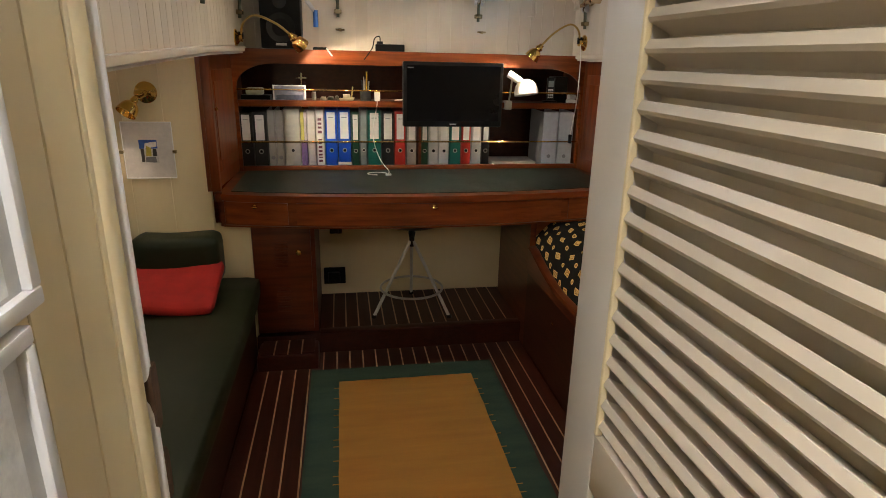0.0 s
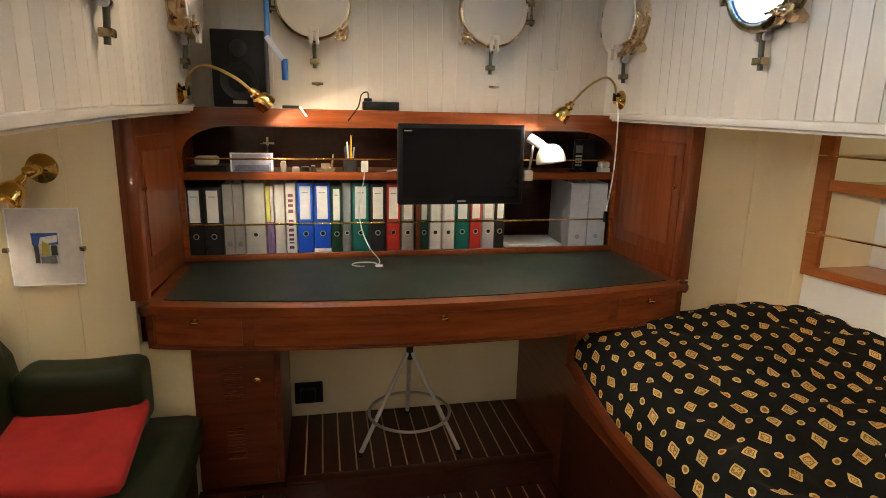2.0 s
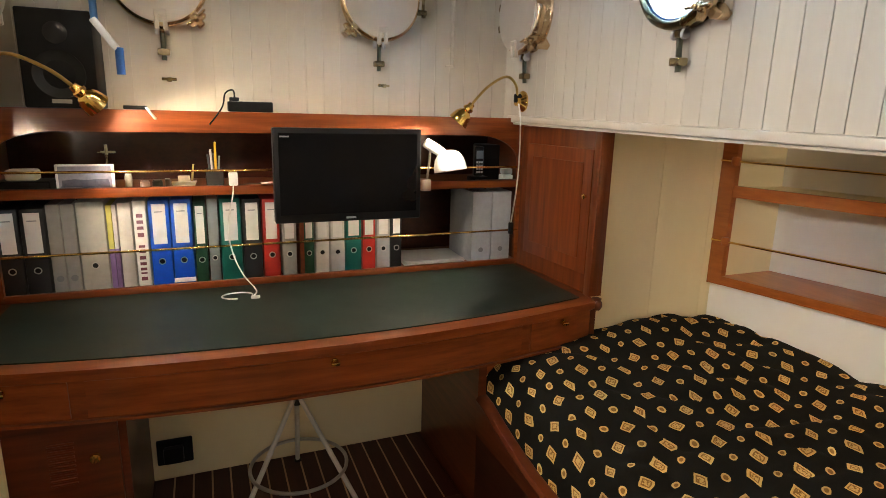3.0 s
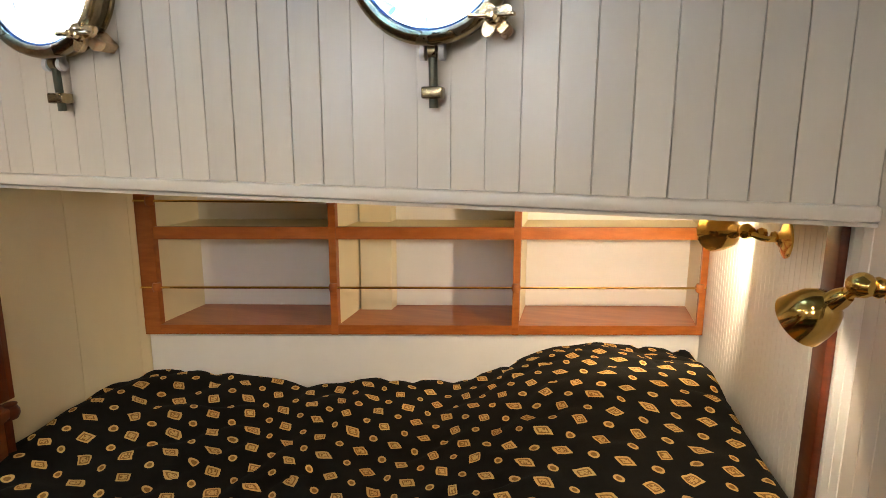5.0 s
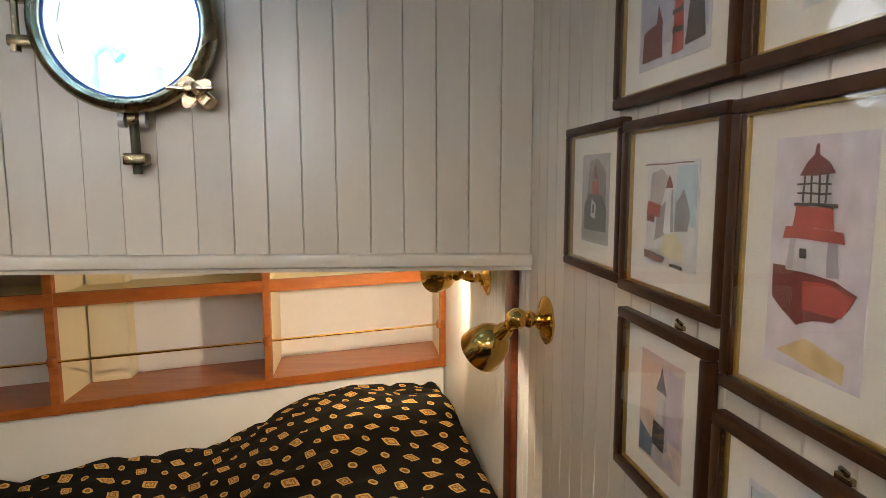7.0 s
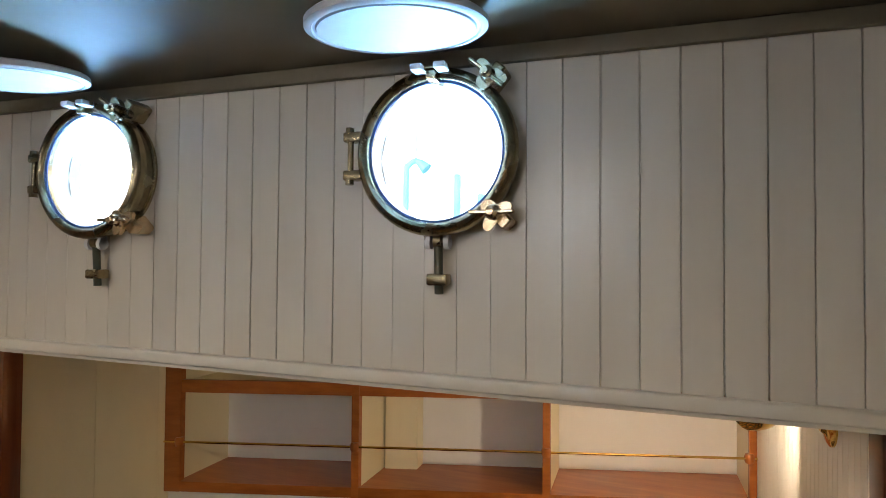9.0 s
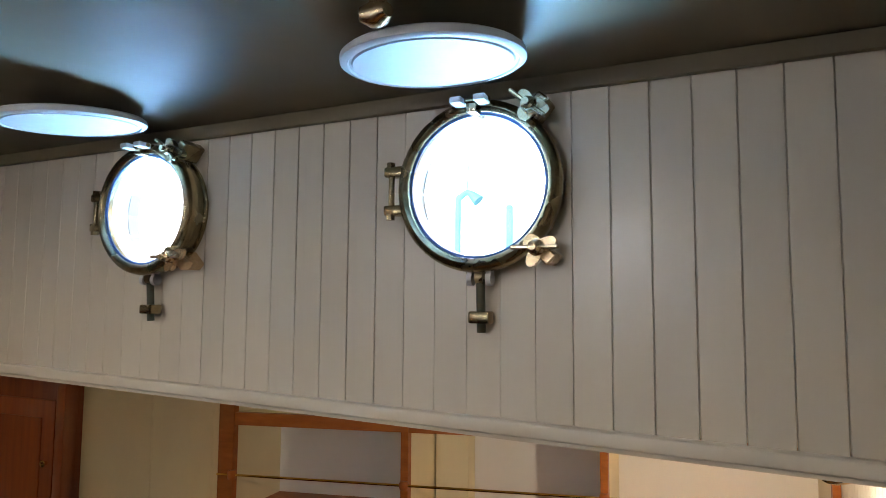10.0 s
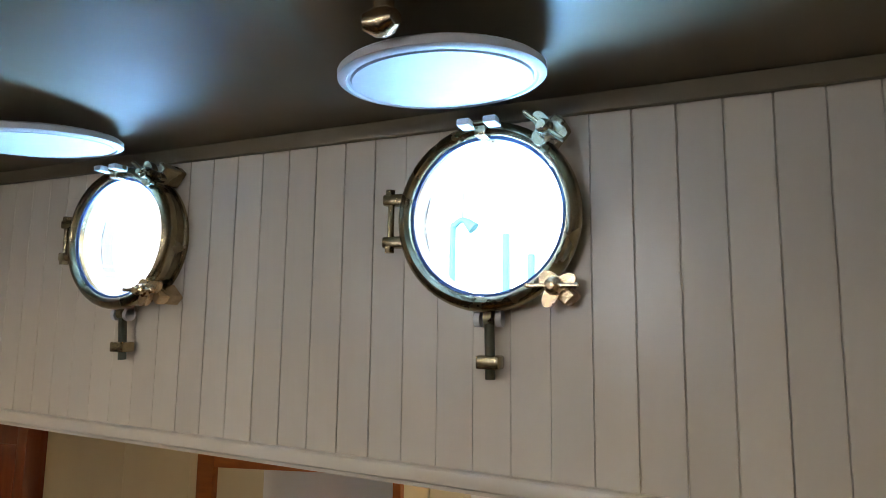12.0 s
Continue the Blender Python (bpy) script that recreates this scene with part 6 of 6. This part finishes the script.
t = framed_picture(m, 0.213, 0.252, "small clip-framed picture with a wide white mount", "settee picture", [((0.02, 0.08, 0.38), [(0.02, 0.62), (0.98, 0.62), (0.98, 0.98), (0.02, 0.98)]), (WHT, [(0.25, 0.62), (0.95, 0.70), (0.95, 0.92), (0.35, 0.85)]), ((0.42, 0.34, 0.05), [(0.34, 0.30), (0.62, 0.30), (0.66, 0.62), (0.40, 0.74)]), (DARK, [(0.08, 0.05), (0.25, 0.05), (0.25, 0.62), (0.08, 0.62)]), (GREY, [(0.3, 0.04), (0.9, 0.04), (0.85, 0.28), (0.3, 0.25)]), (DARK, [(0.7, 0.3), (0.92, 0.3), (0.92, 0.6), (0.72, 0.6)])], FRAME_WHITE, None, 0.004, plain((0.78, 0.74, 0.72), 0.6), (0.078, 0.105, 0.0, -0.004), glazed=False, paper=(0.55, 0.54, 0.52), deep=0.010)
for sx in (-0.110, 0.110):
    part("clip", box(sx - 0.008, sx + 0.008, -0.012, 0.002, 0.006, 0.021, 0.002), OLD_BRASS, t, local=True)
for hx, hz in ((0.733, 1.447), (0.505, 1.392)):
    hk = thing("picture_hook", pose(hx, Y0 + 0.008, hz), "small dark picture hook above a frame", "hook", "picture hooks")
    part("hook", box(hx - 0.008, hx + 0.008, Y0 + 0.001, Y0 + 0.006, hz + 0.0005, hz + 0.006, 0.001), OLD_BRASS, hk)
    part("pin", rod((hx, Y0 + 0.001, hz + 0.006), (hx, Y0 + 0.008, hz + 0.012), 0.002, None, 6), OLD_BRASS, hk)
# white-framed photographs in the passage
GW = "white-framed pictures in the passage"
PIC3 = [((0.10, 0.22, 0.42), [(0.25, 0.66), (0.80, 0.66), (0.80, 0.84), (0.25, 0.84)]), ((0.05, 0.07, 0.09), [(0.30, 0.70), (0.72, 0.69), (0.60, 0.75), (0.40, 0.75)]), ((0.22, 0.23, 0.22), [(0.25, 0.42), (0.80, 0.42), (0.80, 0.60), (0.25, 0.60)]), ((0.05, 0.06, 0.07), [(0.36, 0.44), (0.70, 0.48), (0.62, 0.56), (0.44, 0.52)]), ((0.12, 0.24, 0.36), [(0.25, 0.18), (0.80, 0.18), (0.80, 0.36), (0.25, 0.36)]), ((0.06, 0.06, 0.05), [(0.34, 0.22), (0.70, 0.21), (0.66, 0.30), (0.40, 0.29)])]
for yr, z0, z1, lab in ((0.432, 1.470, 1.665, "white-framed mount with small sea photographs"), (0.450, 1.264, 1.456, "white-framed mount with three small sea photographs"), (0.424, 1.062, 1.257, "white-framed mount with a small green picture")):
    m = face_pose((PX0 + 0.001, yr - 0.098, (z0 + z1) / 2), (0, 1, 0), (1, 0, 0))
    art = PIC3 if z0 > 1.2 else [((0.05, 0.13, 0.06), [(0.3, 0.3), (0.7, 0.3), (0.7, 0.7), (0.3, 0.7)])]
    framed_picture(m, 0.196, z1 - z0, lab, GW, art, FRAME_WHITE, None, 0.015, MOUNT if z0 < 1 else plain((0.70, 0.71, 0.71), 0.7), (0.140, (z1 - z0) * 0.8, -0.006, 0.0), glazed=False, paper=(0.70, 0.72, 0.75), deep=0.013)

# ---- books on the settee shelf ----
def book_row(y0, y1, z, items):
    y = y1
    for w, h, rgb, kind in items:
        if y - w < y0:
            break
        x = hull_w(y - w / 2) - 0.028
        t = thing(kind, pose(x - 0.06, y - w / 2, z), {"book": "book standing on the settee shelf", "box_file": "pale box file standing on the shelf"}[kind], "book" if kind == "book" else "box", "books on the settee shelf")
        lean = random.uniform(-2.5, 2.5)
        mm = Matrix.Translation((x, y - w / 2, z)) @ pose(0, 0, 0, lean * (w < 0.03), 0, 0)
        part("cover", box(-0.13, 0.0, -w / 2 + 0.001, w / 2 - 0.001, 0.0025, h, min(0.004, w * 0.2), 2, m=mm), plain(rgb, 0.4), t, smooth=30)
        part("pages", box(-0.128, -0.012, -w / 2 + 0.004, w / 2 - 0.004, h, h + 0.0006, m=mm), PAPER, t)
        if h > 0.15:
            part("title_band", box(-0.001, 0.0008, -w / 2 + 0.005, w / 2 - 0.005, h * 0.62, h * 0.78, m=mm), plain(tuple(min(1, c * 1.6 + 0.12) for c in rgb), 0.5), t)
            part("spine_mark", box(-0.001, 0.0008, -w / 2 + 0.005, w / 2 - 0.005, h * 0.08, h * 0.15, m=mm), plain(tuple(min(1, c * 1.3 + 0.2) for c in rgb), 0.5), t)
        y -= w + 0.0015


B = "book"
book_row(2.12, 2.712, 0.819, [(0.030, 0.245, (0.20, 0.24, 0.28), B), (0.022, 0.255, (0.30, 0.33, 0.36), B), (0.050, 0.23, (0.05, 0.045, 0.045), B), (0.016, 0.25, (0.18, 0.20, 0.24), B), (0.030, 0.262, (0.22, 0.25, 0.30), B), (0.014, 0.23, (0.30, 0.30, 0.30), B), (0.042, 0.20, (0.03, 0.03, 0.03), B), (0.032, 0.225, (0.62, 0.22, 0.02), B), (0.024, 0.21, (0.40, 0.04, 0.02), B), (0.022, 0.165, (0.66, 0.58, 0.03), B), (0.05, 0.26, (0.02, 0.022, 0.02), B), (0.045, 0.25, (0.015, 0.03, 0.02), B), (0.06, 0.25, (0.03, 0.025, 0.02), B), (0.05, 0.24, (0.02, 0.03, 0.03), B)])
book_row(2.12, 2.712, 1.139, [(0.02, 0.16, (0.45, 0.44, 0.42), B), (0.075, 0.175, (0.02, 0.018, 0.016), B), (0.045, 0.17, (0.14, 0.06, 0.02), B), (0.016, 0.175, (0.55, 0.55, 0.58), B), (0.075, 0.178, (0.05, 0.13, 0.32), "box_file"), (0.014, 0.18, (0.45, 0.46, 0.48), B), (0.075, 0.10, (0.34, 0.33, 0.30), "box_file"), (0.060, 0.175, (0.38, 0.35, 0.28), "box_file"), (0.030, 0.150, (0.68, 0.68, 0.70), B), (0.018, 0.155, (0.62, 0.64, 0.70), B), (0.04, 0.17, (0.05, 0.02, 0.02), B), (0.05, 0.18, (0.03, 0.028, 0.025), B)])
book_row(1.47, 2.082, 0.819, [(0.04, 0.25, (0.55, 0.52, 0.42), B), (0.05, 0.24, (0.50, 0.50, 0.52), B), (0.055, 0.25, (0.60, 0.58, 0.50), B), (0.04, 0.23, (0.40, 0.42, 0.46), B), (0.06, 0.25, (0.55, 0.52, 0.40), B), (0.05, 0.25, (0.48, 0.46, 0.44), B), (0.06, 0.24, (0.35, 0.30, 0.22), B)])
book_row(1.47, 2.082, 1.139, [(0.06, 0.18, (0.45, 0.30, 0.12), B), (0.05, 0.17, (0.40, 0.28, 0.12), B), (0.05, 0.18, (0.30, 0.20, 0.10), B), (0.06, 0.16, (0.50, 0.45, 0.35), B), (0.05, 0.17, (0.25, 0.25, 0.25), B)])

# ---- things round the desk ----
sp = thing("loudspeaker", pose(-0.305, 3.27, 1.485), "black box loudspeaker in the corner above the desk", "loudspeaker")
part("cabinet", box(-0.402, -0.205, 3.185, 3.365, 1.4855, 1.772, 0.006), BLACK, sp, smooth=30)
part("woofer", lathe([(0, -0.004), (0.03, -0.002), (0.062, 0.002), (0.070, 0.006), (0.070, 0.0), (0, -0.006)], 32, face_pose((-0.303, 3.1845, 1.585), (1, 0, 0), (0, -1, 0))), plain((0.008, 0.008, 0.008), 0.7), sp, "", 40)
part("tweeter", lathe([(0, 0.006), (0.012, 0.005), (0.030, 0.002), (0.032, 0.0), (0, 0.0)], 28, face_pose((-0.303, 3.1845, 1.705), (1, 0, 0), (0, -1, 0))), plain((0.010, 0.010, 0.010), 0.4), sp, "", 40)
part("badge", box(-0.33, -0.278, 3.1825, 3.1845, 1.500, 1.512), plain((0.30, 0.28, 0.24), 0.4), sp)
crank = thing("crank_handle", pose(-0.185, 3.10, ZC), "blue hatch crank hanging from the ceiling", "crank")
part("shaft", rod((-0.185, 3.10, 1.735), (-0.185, 3.10, ZC), 0.010, None, 12), plain((0.05, 0.16, 0.42), 0.4), crank, "blue shaft", 40)
part("elbow", box(-0.011, 0.011, -0.010, 0.010, 0, 0.10, 0.003, m=axis((-0.190, 3.10, 1.742), (-0.128, 3.10, 1.652))[0]), plain((0.55, 0.56, 0.58), 0.4), crank, "grey elbow", 30)
part("grip", rod((-0.128, 3.10, 1.665), (-0.128, 3.10, 1.588), 0.012, None, 14), plain((0.03, 0.12, 0.40), 0.4), crank, "blue grip", 40)
part("hook_plate", lathe([(0, 0), (0.022, 0), (0.022, -0.006), (0, -0.006)], 16, pose(-0.185, 3.10, ZC - 0.0005)), OLD_BRASS, crank)
md = thing("router", pose(0.25, 3.345, 1.485), "flat black router with a cable on the hutch top", "router")
part("case", box(0.175, 0.330, 3.310, 3.380, 1.4855, 1.522, 0.005), BLACK, md, smooth=30)
part("socket", box(0.182, 0.215, 3.330, 3.365, 1.5225, 1.536, 0.003), BLACK, md)
part("cable", tube([(0.20, 3.34, 1.535), (0.195, 3.32, 1.560), (0.168, 3.30, 1.548), (0.155, 3.298, 1.500), (0.11, 3.282, 1.440)], 0.003, 6), BLACK, md, "", 40)
pn = thing("pen_light", pose(-0.12, 3.33, 1.485), "black pen light lying on the hutch top", "torch")
part("barrel", rod((-0.155, 3.33, 1.492), (-0.085, 3.315, 1.492), 0.007, None, 10), BLACK, pn, "", 40)
part("tip", box(-0.009, 0.009, -0.003, 0.003, 0, 0.048, 0.002, m=axis((-0.085, 3.290, 1.494), (-0.052, 3.283, 1.448))[0]), WHITE_PLASTIC, pn, "white tip")
for x, z in ((-0.011, 1.592), (0.772, 1.600)):
    pl = thing("name_plate", pose(x, YF, z), "tiny dark metal plate on the end wall", "plate", "name plates")
    part("plate", box(x - 0.024, x + 0.024, YF - 0.004, YF - 0.0005, z - 0.005, z + 0.005, 0.002), OLD_BRASS, pl)
    part("plate_boss", box(x - 0.007, x + 0.009, YF - 0.006, YF - 0.0041, z - 0.009, z + 0.006, 0.001), OLD_BRASS, pl)
cd = thing("conduit", pose(1.075, YF, 1.9), "thin painted cable cover on the end wall", "cable cover")
part("riser", box(1.070, 1.082, YF - 0.010, YF - 0.0005, 1.684, ZC - 0.043, 0.002), WHITE_PAINT, cd)
part("foot", box(1.035, 1.069, YF - 0.010, YF - 0.0005, 1.684, 1.692, 0.002), WHITE_PAINT, cd)

SZ = 1.2135
SY = 3.335
ph = thing("photo_stand", pose(px(626), SY, SZ), "small white-framed harbour photograph on the shelf", "photo frame")
part("frame", box(px(595), px(657), SY - 0.002, SY + 0.010, SZ + 0.0005, SZ + 0.088, 0.002), FRAME_WHITE, ph)
part("photo", box(px(598), px(654), SY - 0.0035, SY - 0.0021, SZ + 0.008, SZ + 0.082), wash((0.20, 0.21, 0.28)), ph, "grey-blue photograph")
part("photo_boats", prism(rough_poly([(px(600), SZ + 0.012), (px(652), SZ + 0.012), (px(650), SZ + 0.04), (px(602), SZ + 0.036)], 2.0, 0.004), 0, 0.0003, face_pose((0, SY - 0.0036, 0), (1, 0, 0), (0, -1, 0))), wash((0.07, 0.08, 0.12)), ph)
rt = thing("desk_telephone", pose(px(558), SY, SZ), "beige telephone base on a black box", "telephone")
part("box", box(px(536), px(590), SY - 0.02, SY + 0.10, SZ + 0.0005, SZ + 0.035, 0.004), BLACK, rt)
part("base", box(px(545), px(577), SY - 0.01, SY + 0.06, SZ + 0.0355, SZ + 0.072, 0.010, 3), plain((0.42, 0.38, 0.28), 0.45), rt, "", 35)
st = thing("figurine", pose(px(648), SY + 0.06, SZ), "small dark metal anchor ornament on the shelf", "ornament")
part("shank", rod((px(648), SY + 0.06, SZ + 0.0005), (px(648), SY + 0.06, SZ + 0.15), 0.005, None, 8), OLD_BRASS, st)
part("stock", rod((px(638), SY + 0.06, SZ + 0.125), (px(658), SY + 0.06, SZ + 0.125), 0.004, None, 8), OLD_BRASS, st)


def jar(p, r, h, rgb, label, lid=None):
    t = thing("jar", pose(px(p), SY, SZ), label, "jar", "small things on the shelf")
    part("body", lathe([(0, 0.0005), (r * 0.9, 0.0005), (r, 0.004), (r, h * 0.8), (r * 0.8, h * 0.92), (0, h * 0.92)], 18, pose(px(p), SY, SZ)), plain(rgb, 0.3), t, "", 40)
    if lid:
        part("lid", lathe([(0, h * 0.92), (r * 0.85, h * 0.92), (r * 0.85, h), (0, h)], 18, pose(px(p), SY, SZ)), plain(lid, 0.4), t, "", 40)


jar(672, 0.012, 0.055, (0.35, 0.33, 0.28), "small glass jar with a pale lid", (0.5, 0.5, 0.45))
jar(690, 0.016, 0.030, (0.62, 0.58, 0.48), "small cream tub on the shelf", (0.6, 0.58, 0.5))
jar(704, 0.018, 0.032, (0.05, 0.06, 0.05), "small dark tin on the shelf", (0.08, 0.08, 0.07))
jar(716, 0.010, 0.036, (0.10, 0.09, 0.07), "tiny dark bottle on the shelf", (0.2, 0.2, 0.2))
sm = thing("model_boat", pose(px(735), SY, SZ), "small cream model boat on the shelf", "ornament")
part("hull", prism([(px(723), 0.0005), (px(746), 0.0005), (px(750), 0.026), (px(720), 0.022)], -0.02, 0.02, face_pose((0, SY + 0.01, SZ), (1, 0, 0), (0, -1, 0))), plain((0.55, 0.48, 0.33), 0.5), sm)
part("cabin", box(px(728), px(742), SY, SY + 0.02, SZ + 0.0245, SZ + 0.044, 0.002), plain((0.50, 0.44, 0.30), 0.5), sm)
part("mast", rod((px(744), SY + 0.01, SZ + 0.02), (px(747), SY + 0.01, SZ + 0.085), 0.004, 0.003, 8), plain((0.55, 0.45, 0.15), 0.5), sm)
pc = thing("pencil_pot", pose(px(772), SY, SZ), "dark glass pot holding pens and a yellow pencil", "pencil pot")
part("pot", lathe([(0, 0.0005), (0.030, 0.0005), (0.033, 0.07), (0.029, 0.07), (0.027, 0.006), (0, 0.006)], 24, pose(px(772), SY, SZ)), plain((0.06, 0.06, 0.06), 0.15), pc, "", 40)
for k, (dx, dz, rgb, r) in enumerate(((0.006, 0.165, (0.72, 0.42, 0.03), 0.0055), (-0.010, 0.138, (0.60, 0.60, 0.60), 0.0050), (-0.020, 0.120, (0.05, 0.05, 0.06), 0.0045), (0.018, 0.115, (0.45, 0.45, 0.45), 0.0045), (0.0, 0.125, (0.10, 0.10, 0.12), 0.0045))):
    part("pen", rod((px(772) + dx * 0.5, SY, SZ + 0.008), (px(772) + dx * 1.05, SY + 0.006 * (k - 2), SZ + dz), r, r * 0.7, 8), plain(rgb, 0.4), pc, "", 40)
ch = thing("charger_cable", pose(px(793), 3.285, 1.226), "white charging lead hanging down onto the desk", "cable")
part("plug", box(px(788), px(799), 3.272, 3.290, 1.2265, 1.274, 0.004), WHITE_PLASTIC, ch, "white plug", 30)
ring = [(0.165 + 0.052 * math.cos(radians(a)), 3.150 + 0.036 * math.sin(radians(a)), DZ + 0.0072) for a in range(-20, 300, 32)]
part("lead", tube([(px(793), 3.270, 1.235), (px(792), 3.262, 1.20), (px(784), 3.258, 1.08), (px(787), 3.250, 0.99), (px(798), 3.225, 0.91), (px(812), 3.180, 0.862), (0.222, 3.14, DZ + 0.0075)] + ring, 0.0026, 7), WHITE_PLASTIC, ch, "", 40)
part("connector", box(0.207, 0.238, 3.102, 3.118, DZ + 0.0045, DZ + 0.014, 0.003), WHITE_PLASTIC, ch, "", 30)
wire = thing("cable_coil", pose(px(825), SY, SZ), "loose coil of grey and white cables on the shelf", "cable")
part("grey_loop", tube([(px(800), SY, SZ + 0.006), (px(815), SY - 0.02, SZ + 0.012), (px(835), SY + 0.01, SZ + 0.008), (px(850), SY - 0.02, SZ + 0.010), (px(862), SY + 0.02, SZ + 0.03)], 0.004, 7), plain((0.10, 0.09, 0.09), 0.5), wire, "", 40)
part("white_loop", tube([(px(828), SY - 0.03, SZ + 0.017), (px(845), SY - 0.03, SZ + 0.022), (px(856), SY - 0.03, SZ + 0.045)], 0.004, 7), WHITE_PLASTIC, wire, "", 40)
tp = thing("telephone_handset", pose(1.185, 3.37, SZ), "black cordless telephone standing in its cradle", "telephone")
part("cradle", box(1.150, 1.225, 3.335, 3.40, SZ + 0.0005, SZ + 0.022, 0.006), BLACK, tp, "", 30)
hs = part("handset", box(1.166, 1.208, 3.350, 3.372, SZ + 0.0225, SZ + 0.150, 0.007, 3), BLACK, tp, "", 35)
part("display", box(1.171, 1.203, 3.3482, 3.3502, SZ + 0.098, SZ + 0.132), plain((0.12, 0.14, 0.15), 0.2), hs)
for r in range(4):
    for c in range(3):
        part("key_cap", box(1.172 + c * 0.011, 1.180 + c * 0.011, 3.3480, 3.3502, SZ + 0.036 + r * 0.014, SZ + 0.044 + r * 0.014), plain((0.40, 0.40, 0.40), 0.4), hs)
bb = thing("black_case", pose(1.265, 3.40, SZ), "black case beside the telephone on the shelf", "case")
part("case", box(1.222, 1.30, 3.38, 3.50, SZ + 0.0005, SZ + 0.155, 0.006), BLACK, bb, "", 30)
wt = thing("tissue_pack", pose(1.315, 3.345, SZ), "small white packet in the shelf corner", "packet")
part("packet", box(1.290, 1.338, 3.32, 3.37, SZ + 0.0005, SZ + 0.030, 0.006), WHITE_PLASTIC, wt, "", 30)
part("second_packet", box(1.296, 1.338, 3.325, 3.37, SZ + 0.0305, SZ + 0.056, 0.006), plain((0.45, 0.45, 0.45), 0.5), wt, "", 30)

# ---- boards and planks ----
lay_boards()
lay_planks()
